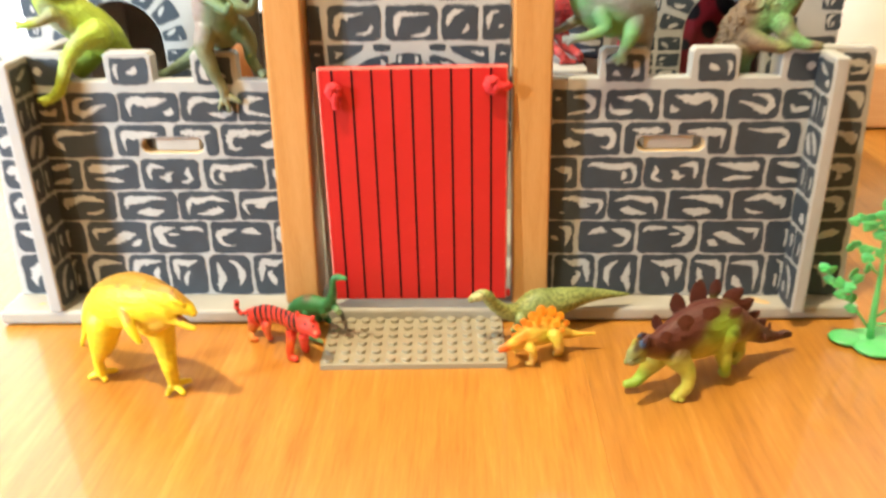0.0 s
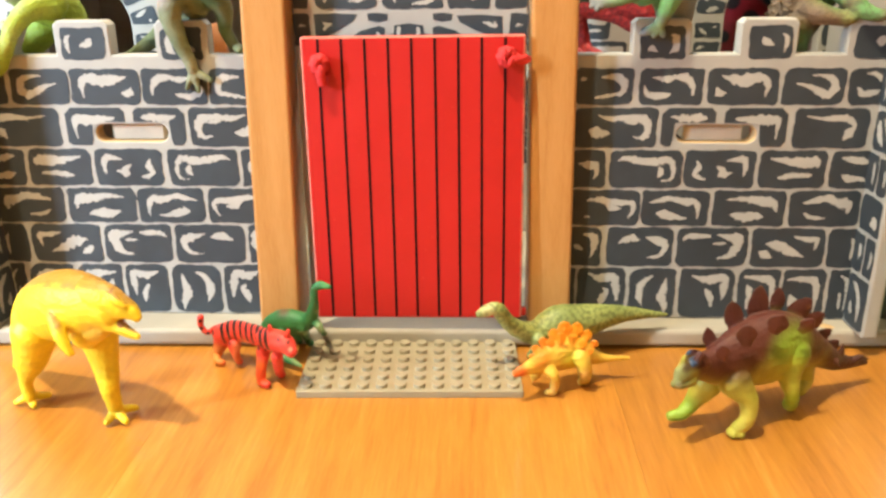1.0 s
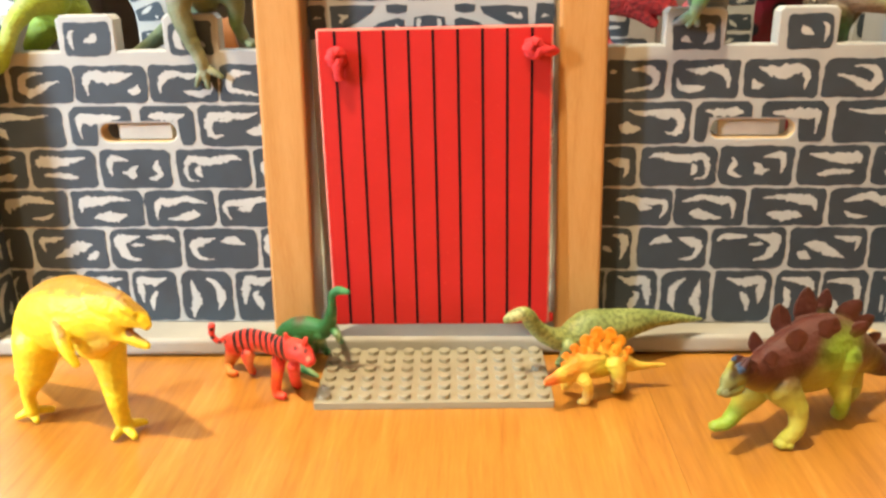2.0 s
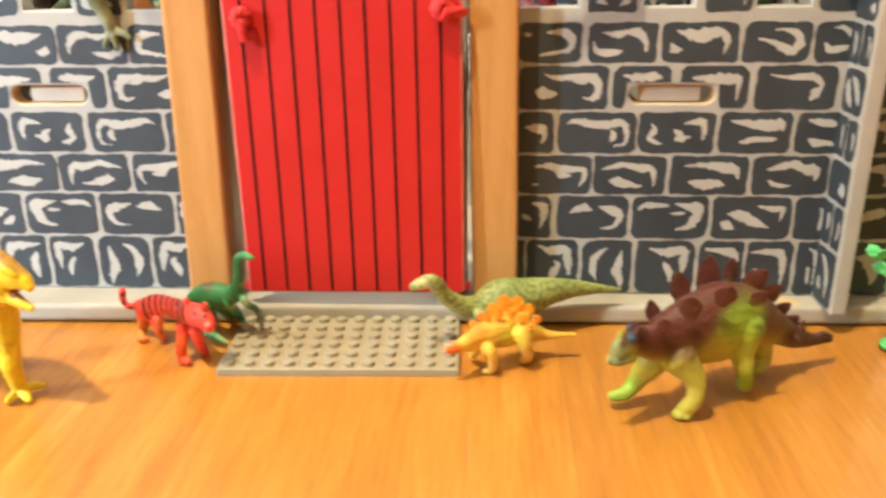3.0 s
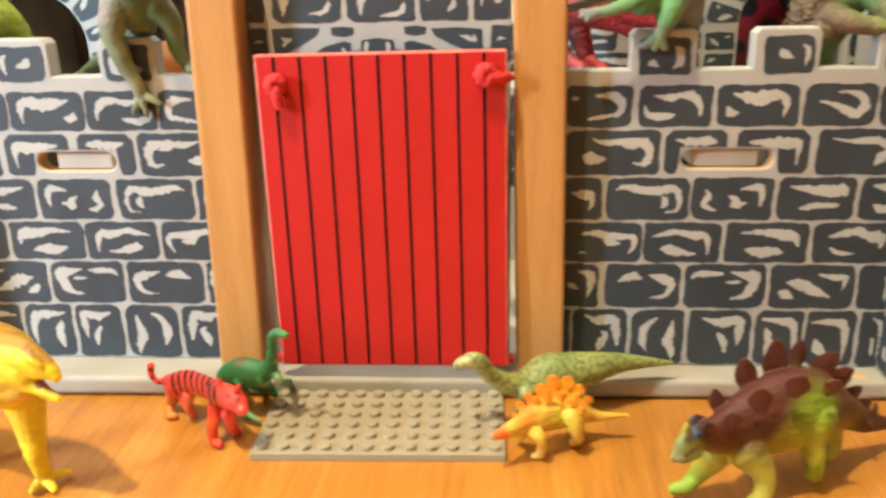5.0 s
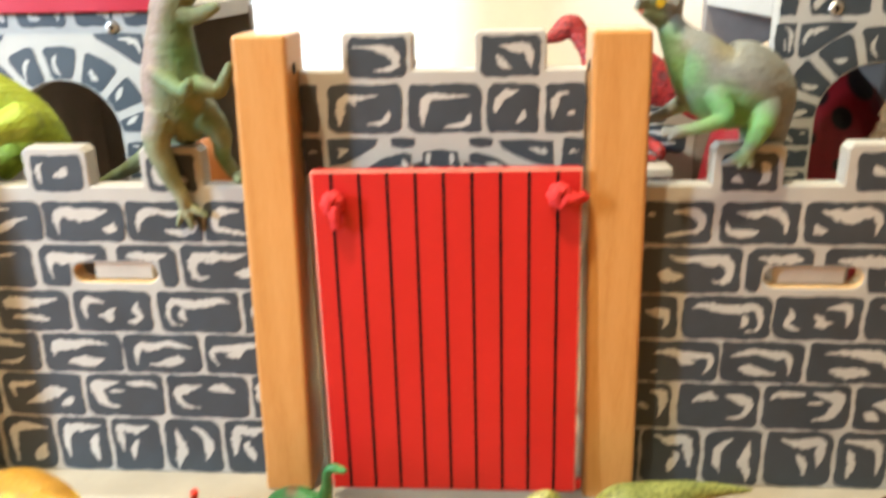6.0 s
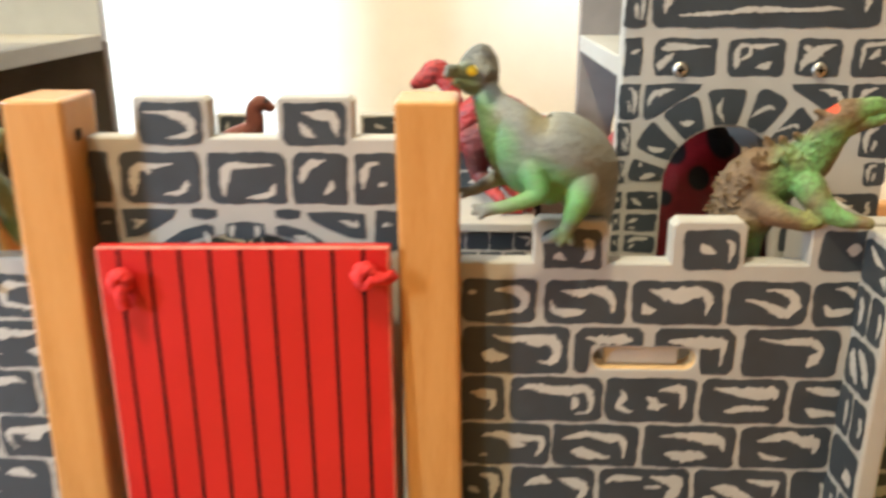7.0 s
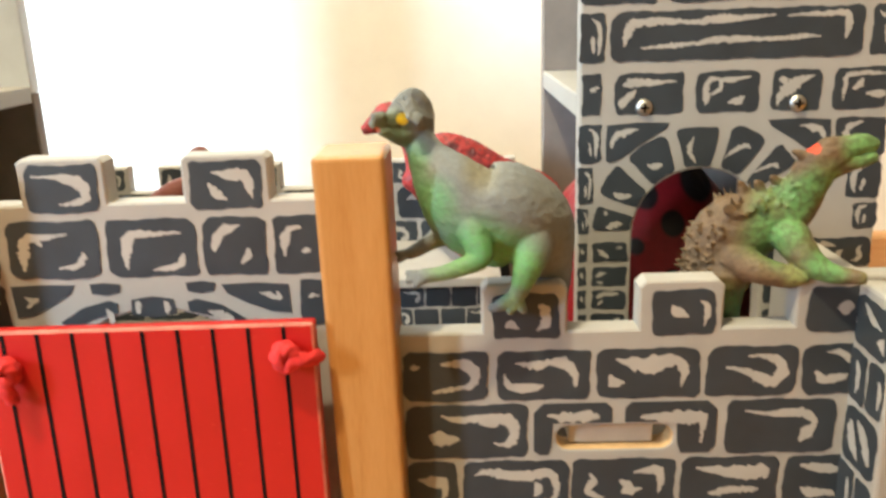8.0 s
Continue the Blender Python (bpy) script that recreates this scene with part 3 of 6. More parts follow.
def wall_half(name, inner, outer, merlons, slot, label):
    """Half of the front wall: crenellated top, a hand slot, and a slightly slanting outer end."""
    s = 1 if outer > inner else -1
    top = [(inner, LOW)]
    for a, b in merlons:
        top += [(a, LOW), (a, HIGH - 0.002), (a + s * 0.002, HIGH), (b - s * 0.002, HIGH), (b, HIGH - 0.002), (b, LOW)]
    top = top[:-1] if merlons[-1][1] == outer - s * 0.008 else top
    ring = [(inner, 0.0095)] + top + [(outer, 0.0095)]
    r = (slot[3] - slot[2]) / 2
    cz = (slot[2] + slot[3]) / 2
    hole = arc(slot[0] + r, cz, r, 90, 270, 8) + arc(slot[1] - r, cz, r, -90, 90, 8)
    bm = prism(ring, [hole], WALL, WALL + THICK, 0.0008)
    bm.normal_update()
    for f in bm.faces:
        m = f.calc_center_median()
        if abs(f.normal.y) < 0.9 and slot[0] - 0.002 < m.x < slot[1] + 0.002 and slot[2] - 0.002 < m.z < slot[3] + 0.002:
            f.material_index = 1
    return part(name, bm, [M_board, M_raw], castle, label)


right = wall_half("front_wall", 0.0395, 0.2135, [(0.0665, 0.0920), (0.1130, 0.1380), (0.1590, 0.2055)], (0.0890, 0.1248, 0.0970, 0.1048), "crenellated front wall printed with slate stones and pierced by a slot")
left = wall_half("front_wall", -0.1015, -0.2655, [(-0.1215, -0.1455), (-0.1660, -0.1915), (-0.2120, -0.2575)], (-0.1785, -0.1445, 0.0970, 0.1050), "crenellated front wall printed with slate stones and pierced by a slot")

# tenons of the inner floor that show in the slots
for a, b, z in ((0.0932, 0.1195, 0.0973), (-0.1717, -0.1477, 0.0973)):
    bm = bmesh.new()
    block(bm, (a, WALL + 0.0035, z), (b, WALL + THICK + 0.0200, z + 0.0068), 0.0005)
    part("tenon", bm, M_tenon, castle, "pale bare tenon in the slot")
    # added board: its dark colour stands for the shade in the slot's ends
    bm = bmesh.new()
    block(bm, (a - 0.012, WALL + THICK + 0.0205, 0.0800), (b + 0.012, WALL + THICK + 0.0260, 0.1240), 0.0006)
    part("slot_shade_board", bm, M_inside, castle, "added dark board that stands for the shade behind the slot")

# stone courses: bottom and top of each, and the ends of the stones along it
COURSES = [
    (0.1142, 0.1303, ["w1a", "w1b", "w1c", "w1d", "w1e"]),
    (0.0947, 0.1128, ["w2a", "w2b", "w2c", "w2d"]),
    (0.0758, 0.0934, ["w3a", "w3b", "w3c", "w3d", "w3e"]),
    (0.0574, 0.0745, ["w4a", "w4b", "w4c", "w4d"]),
    (0.0369, 0.0563, ["w5a", "w5b", "w5c", "w5d", "w5e"]),
    (0.0105, 0.0357, ["none", "w6b", "w6c", "w6d", "w6e", "w6f", "w6g"]),
]
CUTS_RIGHT = [
    [0.0425, 0.068, 0.071, 0.099, 0.101, 0.132, 0.134, 0.161, 0.1625, 0.179],
    [0.0425, 0.080, 0.081, 0.107, 0.109, 0.139, 0.141, 0.174],
    [0.0425, 0.058, 0.060, 0.093, 0.094, 0.126, 0.128, 0.158, 0.160, 0.179],
    [0.0425, 0.075, 0.076, 0.107, 0.109, 0.142, 0.144, 0.176],
    [0.0425, 0.058, 0.061, 0.092, 0.094, 0.127, 0.129, 0.163, 0.1645, 0.179],
    [0.0425, 0.0465, 0.048, 0.071, 0.073, 0.095, 0.097, 0.123, 0.125, 0.1445, 0.146, 0.166, 0.168, 0.179],
]
CUTS_LEFT = [
    [-0.233, -0.2175, -0.215, -0.188, -0.187, -0.155, -0.154, -0.124, -0.123, -0.1035],
    [-0.233, -0.195, -0.193, -0.163, -0.161, -0.135, -0.134, -0.1035],
    [-0.233, -0.215, -0.213, -0.183, -0.181, -0.149, -0.146, -0.113, -0.111, -0.1035],
    [-0.232, -0.199, -0.197, -0.164, -0.163, -0.131, -0.129, -0.1035],
    [-0.233, -0.220, -0.218, -0.184, -0.182, -0.149, -0.147, -0.113, -0.111, -0.1035],
    [-0.233, -0.2245, -0.222, -0.200, -0.198, -0.176, -0.174, -0.153, -0.151, -0.127, -0.125, -0.1035],
]


for half, cuts, slot, base in ((right, CUTS_RIGHT, (0.0890, 0.1248, 0.0970, 0.1048), 1), (left, CUTS_LEFT, (-0.1785, -0.1445, 0.0970, 0.1050), 21)):
    for i, ((z0, z1, names), row) in enumerate(zip(COURSES, cuts)):
        styles, full = names, 0.0
        if half is left:
            styles = ["<" + one for one in reversed(names)][:len(row) // 2]
            full = 0.0230 if i == 5 else CUTS_RIGHT[i][1] - CUTS_RIGHT[i][0]
        if i == 1:
            for k in range(0, len(row), 2):
                x0, x1 = row[k], row[k + 1]
                if x0 < slot[1] and x1 > slot[0]:
                    a, b = max(x0, slot[0] - 0.0015), min(x1, slot[1] + 0.0015)
                    rng = random.Random(base * 7 + k)
                    z_up = slot[3] + 0.0012
                    if x0 < slot[0]:
                        ring = [(x0 + 0.001, z0 + 0.002), (x0 + 0.003, z0 + 0.0005), (a - 0.001, z0 + 0.0005), (a, slot[2] + 0.001), (a + 0.0005, z_up), (x1 - 0.001, z_up), (x1 - 0.001, z1 - 0.002), (x1 - 0.003, z1), (x0 + 0.004, z1), (x0 + 0.001, z1 - 0.003)]
                    else:
                        ring = [(x0 + 0.001, z_up), (b - 0.0005, z_up), (b, slot[2] + 0.001), (b + 0.001, z0 + 0.0005), (x1 - 0.003, z0 + 0.0005), (x1 - 0.001, z0 + 0.003), (x1 - 0.001, z1 - 0.003), (x1 - 0.004, z1), (x0 + 0.003, z1), (x0 + 0.001, z1 - 0.002)]
                    stone(half, ring, WALL, base * 50 + k, styles[k // 2], (x0, z0, x1, z1))
                else:
                    course(half, WALL, z0, z1, [x0, x1], [styles[k // 2]], base * 50 + k, last=full if k == len(row) - 2 else 0.0)
        else:
            course(half, WALL, z0, z1, row, styles, base + i, last=full)

# merlon stones, and the strip outside the buttresses
for half, spots in ((right, [(0.070, 0.0895), (0.1170, 0.1355), (0.1625, 0.1790)]), (left, [(-0.1430, -0.1245), (-0.1885, -0.1685), (-0.2330, -0.2150)])):
    for k, (x0, x1) in enumerate(spots):
        course(half, WALL, 0.1345, 0.1485, [x0, x1], [("" if half is right else "<") + ("ma", "mb", "mc")[k]], 61 + k + int(x0 * 100))
for half, x0, x1, lean in ((right, 0.1885, 0.2110, 1), (left, -0.2635, -0.2415, -1)):
    for k, (z0, z1) in enumerate([(0.0105, 0.0355), (0.0372, 0.056), (0.0578, 0.0742), (0.0762, 0.093), (0.095, 0.1125), (0.1145, 0.132), (0.134, 0.1485)]):
        cut = 0.0005 + 0.0075 * (z1 / 0.15)
        a, b = (x0, x1 - cut) if lean > 0 else (x0 + cut, x1)
        course(half, WALL, z0, z1, [a, b], [("" if lean > 0 else "<") + "s" + str(7 - k)], 90 + k + (0 if lean > 0 else 9))

# buttresses that cross the front wall at its ends
for name, x0, x1, face, turn in (("buttress", 0.1765, 0.1838, 0.1765, 1), ("buttress", -0.2385, -0.2310, -0.2310, -1)):
    bm = bmesh.new()
    block(bm, (x0, 0.4045, 0.0097), (x1, WALL, 0.1505), 0.0012, 2)
    block(bm, (x0, WALL + THICK, 0.0097), (x1, 0.4925, 0.1490), 0.0008, 1)
    but = part(name, bm, M_board, castle, "pale grey board on edge, its cheek printed with stones")
    # the cheek is printed on its inner face, with one wide stone and two narrow ones by turns
    for k, (z0, z1) in enumerate([(0.0115, 0.036), (0.038, 0.056), (0.058, 0.0745), (0.0765, 0.093), (0.095, 0.1125), (0.1145, 0.130), (0.132, 0.147)]):
        cuts = [-0.4258, -0.4162, -0.4148, -0.4060] if k % 2 else [-0.4252, -0.4060]
        names = ["c%da" % k, "c%db" % k] if k % 2 else ["c%d" % k]
        if turn > 0:
            course(but, face, z0, z1, cuts, names, 130 + k, place=Matrix(((0, 1, 0, 0), (-1, 0, 0, 0), (0, 0, 1, 0), (0, 0, 0, 1))))
        else:
            flip = [-c for c in reversed(cuts)]
            course(but, -face, z0, z1, flip, ["<" + one for one in reversed(names)], 150 + k, place=Matrix(((0, -1, 0, 0), (1, 0, 0, 0), (0, 0, 1, 0), (0, 0, 0, 1))))

# gate posts
for x0, x1 in ((-0.1025, -0.0830), (0.0210, 0.0410)):
    bm = bmesh.new()
    block(bm, (x0, 0.4155, 0.0095), (x1, 0.4405, 0.1925), 0.0016, 3)
    for v in bm.verts:
        v.co.x += (-0.0032 if x0 < -0.03 else 0.0027) * (0.1925 - v.co.z) / 0.183
    part("gate_post", bm, M_post, castle, "square varnished beech gate post")

# gate wall between the posts
ring = [(-0.0828, 0.0095), (-0.0828, 0.1785)]
for a, b in ((-0.0664, -0.0408), (-0.0188, 0.0066)):
    ring += [(a, 0.1785), (a, 0.1905), (a + 0.0015, 0.1918), (b - 0.0015, 0.1918), (b, 0.1905), (b, 0.1785)]
ring += [(0.0208, 0.1785), (0.0208, 0.0095)]
arch_hole = [(-0.0690, 0.0120), (-0.0690, 0.1075)] + arc(-0.031, 0.1075, 0.038, 180, 0, 16)[1:] + [(0.0070, 0.0120)]
gate = part("gate_wall", prism(ring, [arch_hole], GATE, GATE + THICK, 0.0008), M_board, castle, "crenellated gate wall printed with stones above an arch")
course(gate, GATE, 0.1760, 0.1900, [-0.0642, -0.0432, -0.0165, 0.0042], ["g1", "g2"], 170)
course(gate, GATE, 0.1560, 0.1735, [-0.0826, -0.0762, -0.0725, -0.0455, -0.0430, -0.0165, -0.0145, 0.0040, 0.0065, 0.0206], ["none", "h2", "h3", "h4", "h5"], 171)
course(gate, GATE, 0.1400, 0.1540, [-0.0828, -0.0757, 0.0129, 0.0206], ["t0", "t0"], 172)
# the odd-shaped stones over the arch: wedges, slips and a keystone
for k, (shape, lick) in enumerate((
    ([(-0.0738, 0.1538), (-0.0642, 0.1541), (-0.0545, 0.1538), (-0.0560, 0.1510), (-0.0620, 0.1474), (-0.0680, 0.1444), (-0.0732, 0.1436)], "wl"),
    ([(0.0095, 0.1526), (0.0000, 0.1534), (-0.0105, 0.1530), (-0.0090, 0.1502), (-0.0030, 0.1470), (0.0040, 0.1442), (0.0099, 0.1436)], "wr"),
    ([(-0.0500, 0.1540), (-0.0455, 0.1543), (-0.0408, 0.1537), (-0.0412, 0.1512), (-0.0450, 0.1503), (-0.0496, 0.1510)], "none"),
    ([(-0.0211, 0.1538), (-0.0165, 0.1543), (-0.0122, 0.1536), (-0.0128, 0.1510), (-0.0170, 0.1504), (-0.0208, 0.1512)], "none"),
    ([(-0.0381, 0.1488), (-0.0317, 0.1498), (-0.0253, 0.1488), (-0.0248, 0.1440), (-0.0318, 0.1430), (-0.0386, 0.1440)], "ky"),
    ([(-0.0605, 0.1420), (-0.0530, 0.1466), (-0.0450, 0.1487), (-0.0423, 0.1478), (-0.0425, 0.1448), (-0.0500, 0.1430), (-0.0560, 0.1398)], "kl"),
    ([(-0.0040, 0.1420), (-0.0110, 0.1466), (-0.0185, 0.1487), (-0.0212, 0.1478), (-0.0210, 0.1448), (-0.0135, 0.1430), (-0.0080, 0.1398)], "kr"),
)):
    xs, zs = [q[0] for q in shape], [q[1] for q in shape]
    stone(gate, shape, GATE, 180 + k, lick, (min(xs), min(zs), max(xs), max(zs)))

# towers
def tower(x0, x1, arch_x, arch_r, arch_z, label, mirror):
    """A tower of boards: a printed front with an arch, a plain back, and shelves between, open to the court."""
    t = empty("tower")
    t.parent = castle
    tagged(t, label)
    hole = [(arch_x - arch_r, 0.0125), (arch_x - arch_r, arch_z)] + arc(arch_x, arch_z, arch_r, 180, 0, 18)[1:] + [(arch_x + arch_r, 0.0125)]
    ring = [(x0, 0.0095), (x0, 0.330), (x1, 0.330), (x1, 0.0095)]
    part("tower_front", prism(ring, [hole], TOWER, TOWER + THICK, 0.0008), M_board, t)
    low = [(x0, 0.0095), (x0, 0.1945), (x1, 0.1945), (x1, 0.0095)]
    # lower back and inner sides carry the tower's shade in their dark colour
    part("tower_back", prism(low, [] if mirror else [hole], BACK, BACK + THICK, 0.0008), M_inside, t, "board coloured dark for the shade inside" if mirror else "board with an arch through it, coloured dark for the shade inside")
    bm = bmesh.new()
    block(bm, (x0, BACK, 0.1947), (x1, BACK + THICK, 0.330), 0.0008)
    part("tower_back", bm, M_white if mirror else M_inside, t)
    for z in (0.190,) if mirror else (0.190, 0.290):
        bm = bmesh.new()
        block(bm, (x0, TOWER + THICK + 0.0005, z), (x1, BACK - 0.0005, z + 0.0085), 0.0008)
        part("shelf", bm, M_board, t)
    out = (x1 - 0.0085, x1) if not mirror else (x0, x0 + 0.0085)
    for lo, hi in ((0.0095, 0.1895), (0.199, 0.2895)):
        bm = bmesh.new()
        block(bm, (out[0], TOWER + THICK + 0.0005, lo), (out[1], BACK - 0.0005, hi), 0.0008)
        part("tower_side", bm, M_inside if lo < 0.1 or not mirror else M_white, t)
    return t


tower_r = tower(0.1042, 0.2130, 0.1484, 0.0242, 0.1473, "tall castle tower printed with slate stones round an arch", False)
tower_l = tower(-0.2635, -0.1570, -0.2075, 0.0250, 0.1430, "tall castle tower with a red top above printed stones", True)


def tower_print(front, x0, x1, ax, ar, az, seed, upper):
    y, pre = TOWER, "" if upper else "<"
    mid = [x0 + 0.0115, x0 + 0.0375, x0 + 0.0400, x0 + 0.0640, x0 + 0.0665, x0 + 0.0855, x0 + 0.0880, x1]
    course(front, y, 0.1910, 0.2064, [x0, x0 + 0.0085] + mid, [pre + one for one in ("ta", "tb", "tc", "td", "te")], seed, trim=0.0009)
    if upper:
        course(front, y, 0.2100, 0.2268, [x0, x0 + 0.0085, x0 + 0.0105, x1 - 0.0115, x1 - 0.0085, x1], ["w6g", "tlong", "w6d"], seed + 1)
        course(front, y, 0.2295, 0.2460, [x0, x0 + 0.026, x0 + 0.029, x0 + 0.054, x0 + 0.057, x0 + 0.083, x0 + 0.086, x1], STYLES, seed + 2)
        course(front, y, 0.2480, 0.2650, [x0, x0 + 0.014, x0 + 0.017, x0 + 0.044, x0 + 0.047, x0 + 0.073, x0 + 0.076, x1], STYLES, seed + 3)
    # the court side is the near edge; d runs from it across the front
    s, near = (1, x0) if upper else (-1, x1)

    def across(*ds):
        return sorted(near + s * d for d in ds)

    # ring of uneven wedge stones, from the far springing to the near one
    bounds = (0, 15, 34, 53, 78, 107, 136, 160, 180)
    reach = (0.0160, 0.0175, 0.0185, 0.0172, 0.0152, 0.0152, 0.0160, 0.0147)
    for k, (b0, b1) in enumerate(zip(bounds, bounds[1:])):
        a0, a1 = b0 + 1.0, b1 - 1.0
        if s < 0:
            a0, a1 = 180 - a1, 180 - a0
        r0, r1 = ar + 0.0009, ar + reach[k]
        rng = random.Random(seed + 10 + k)
        am = radians((a0 + a1) / 2)
        rm, half = (r0 + r1) / 2, radians(a1 - a0) / 2
        local = [(u / 0.008, v / 0.008) for u, v in round_box(-0.008, -0.008, 0.008, 0.008, rng, 0.16, 0.0003)]
        ring = []
        for u, v in local:
            r = rm + v * (r1 - r0) / 2
            a = am - u * (half - 0.0013 / r)
            ring.append((min(max(ax + r * math.cos(a), x0), x1), min(az + r * math.sin(a), 0.1886)))
        ring = [q for j, q in enumerate(ring) if math.hypot(q[0] - ring[j - 1][0], q[1] - ring[j - 1][1]) > 0.0001]
        c = (ax + rm * math.cos(am), az + rm * math.sin(am))
        style = ("ja", "rc", "rc", "rc", "ra", "rb", "rd", "ja")[k]
        stone(front, ring, y, seed + 10 + k, style, (c[0] - rm * half * 0.92, c[1] - (r1 - r0) / 2, c[0] + rm * half * 0.92, c[1] + (r1 - r0) / 2), turn=am - math.pi / 2)
    # stones down the jambs: narrow and thin on the court side, broad on the other
    door0 = s * (ax - near) - ar - 0.0012
    door1 = s * (ax - near) + ar + 0.0012
    wide = x1 - x0
    back = "<" if s > 0 else ""
    for k in range(13):
        z = az - 0.0010 - k * 0.0094
        row = [pre + "jd", pre + ("ja", "jb", "jc")[k % 3]]
        course(front, y, z - 0.0094, z - 0.0016, across(0.0, 0.0038, 0.0052, door0), row[::s], seed + 40 + k * 3, trim=0.0004)
    for k in range(9):
        z = az - 0.0010 - k * 0.0138
        row = [back + ("jb", "jc", "ja")[k % 3], back + ("w3c", "jd")[k % 2]]
        course(front, y, z - 0.0138, z - 0.0018, across(door1, door1 + 0.0145, door1 + 0.0163, wide), row[::s], seed + 41 + k * 3, trim=0.0005)
    # small corner stones beside the ring
    for k, (z0, z1, d) in enumerate(((0.1745, 0.1885, 0.0078), (0.1592, 0.1727, 0.0052), (0.1478, 0.1574, 0.0038))):
        course(front, y, z0, z1, across(0.0, d), [pre + "w6g"], seed + 79 + k)
    for k, (z0, z1, d) in enumerate(((0.1745, 0.1885, 0.0175), (0.1592, 0.1727, 0.0120), (0.1478, 0.1574, 0.0085))):
        course(front, y, z0, z1, across(wide - d, wide), [back + "w6g"], seed + 81 + k)
    # three-cornered fillers above the ring
    tri = [(0.0100, 0.1880), (0.0096, 0.1820), (0.0098, 0.1752), (0.0114, 0.1742), (0.0150, 0.1756), (0.0225, 0.1810), (0.0310, 0.1862), (0.0322, 0.1884), (0.0210, 0.1888)]
    far = s * (ax - near) + 0.0450
    for side, ring in ((-1, [(near + s * d, z) for d, z in tri]), (1, [(near + s * (far + 0.0100 - d), z) for d, z in tri])):
        xs = [x for x, z in ring]
        left = side * s < 0
        box = (min(xs), 0.1770, max(xs) - 0.003, 0.1890) if left else (min(xs) + 0.003, 0.1770, max(xs), 0.1890)
        stone(front, ring, y, seed + 95 + side, "tria" if left else "<tria", box)


tower_print(tower_r, 0.1042, 0.2130, 0.1484, 0.0242, 0.1473, 300, True)
tower_print(tower_l, -0.2635, -0.1570, -0.2075, 0.0250, 0.1430, 400, False)


def bolt(parent, x, y, z):
    """A domed cross-head bolt."""
    bm = bmesh.new()
    bmesh.ops.create_uvsphere(bm, u_segments=20, v_segments=12, radius=0.0030, matrix=Matrix.Translation((x, y - 0.0001, z)) @ Matrix.Diagonal((1, 0.5, 1, 1)))
    part("bolt", bm, M_bolt, parent, "shiny cross-head bolt", smooth=True)
    # black bars on the dome stand for the shade in its cross recess
    for w, h in ((0.0016, 0.0004), (0.0004, 0.0016)):
        bm = bmesh.new()
        block(bm, (x - w, y - 0.0019, z - h), (x + w, y - 0.0010, z + h))
        part("cross_slot_dark", bm, M_black, parent)


for x in (0.1270, 0.1810):
    bolt(tower_r, x, TOWER, 0.1940)
for x in (-0.1800, -0.2400):
    bolt(tower_l, x, TOWER, 0.1910)
bm = bmesh.new()
block(bm, (-0.2635, TOWER - 0.0040, 0.1975), (-0.1580, TOWER - 0.0005, 0.325), 0.0008)
part("red_panel", bm, M_panel, tower_l, "glossy red board")

# back wall with merlons
ring = [(-0.1565, 0.0095), (-0.1565, 0.1415)]
MERLONS_BACK = [-0.1385, -0.0975, -0.0580, -0.0165, 0.0240, 0.0650]
for x in MERLONS_BACK:
    ring += [(x, 0.1415), (x, 0.1550), (x + 0.0250, 0.1550), (x + 0.0250, 0.1415)]
ring += [(0.1040, 0.1415), (0.1040, 0.0095)]
rear = part("back_wall", prism(ring, [], BACK, BACK + THICK, 0.0008), M_board, castle, "crenellated back wall printed with stones")
for k, x in enumerate(MERLONS_BACK):
    course(rear, BACK, 0.1430, 0.1535, [x + 0.002, x + 0.023], [["mb", "w3c", "w1c"][k % 3]], 500 + k)
for k in range(4):
    z = 0.124 - k * 0.018
    s = 0.012 * (k % 2)
    cuts = []
    x = -0.155 + s
    while x < 0.080:
        cuts += [x, x + 0.028]
        x += 0.0305
    course(rear, BACK, z, z + 0.0165, cuts, STYLES, 510 + k)

# walkway inside the court, its front board printed like the walls
bm = bmesh.new()
block(bm, (0.0180, 0.5550, 0.1072), (0.0790, 0.6215, 0.1120), 0.0008)
part("walkway", bm, M_board, castle, "pale grey walkway board in the court")
bm = bmesh.new()
block(bm, (0.0185, 0.5600, 0.0095), (0.0780, 0.5670, 0.1070), 0.0006)
support = part("walkway_front", bm, M_board, castle, "board printed with stones below the walkway")
for k in range(5):
    z = 0.0965 - k * 0.0105
    cuts = []
    for j in range(5):
        x = 0.0195 + j * 0.0122 - (0.0055 if k % 2 else 0.0)
        cuts += [max(x, 0.0190), min(x + 0.0112, 0.0775)]
    course(support, 0.5600, z, z + 0.0094, cuts, ["none", "w2d", "none"], 540 + k)

# the drawbridge, drawn up between the posts
door = empty("drawbridge", pose(-0.0280, 0.4092, 0.0162, -1.4, -0.5, 0))
door.parent = castle
tagged(door, "bright red drawbridge door with black plank lines, drawn up")
bm = bmesh.new()
block(bm, (-0.0483, 0.0, 0.0), (0.0483, 0.0050, 0.1298), 0.0009, 2)
bm.normal_update()
for f in bm.faces:
    if max(abs(f.normal.x), abs(f.normal.y), abs(f.normal.z)) < 0.99 and f.normal.y < -0.1 and (abs(f.normal.x) > 0.1 or f.normal.z > 0.1):
        f.material_index = 1
part("door_board", bm, [M_red, M_worn], door)
for k in range(9):
    x = -0.0480 + 0.0074 + k * 0.01003
    bm = bmesh.new()
    block(bm, (x - 0.00055, -0.0002, 0.001), (x + 0.00055, 0.0002, 0.1288))
    part("plank_line", bm, M_black, door)
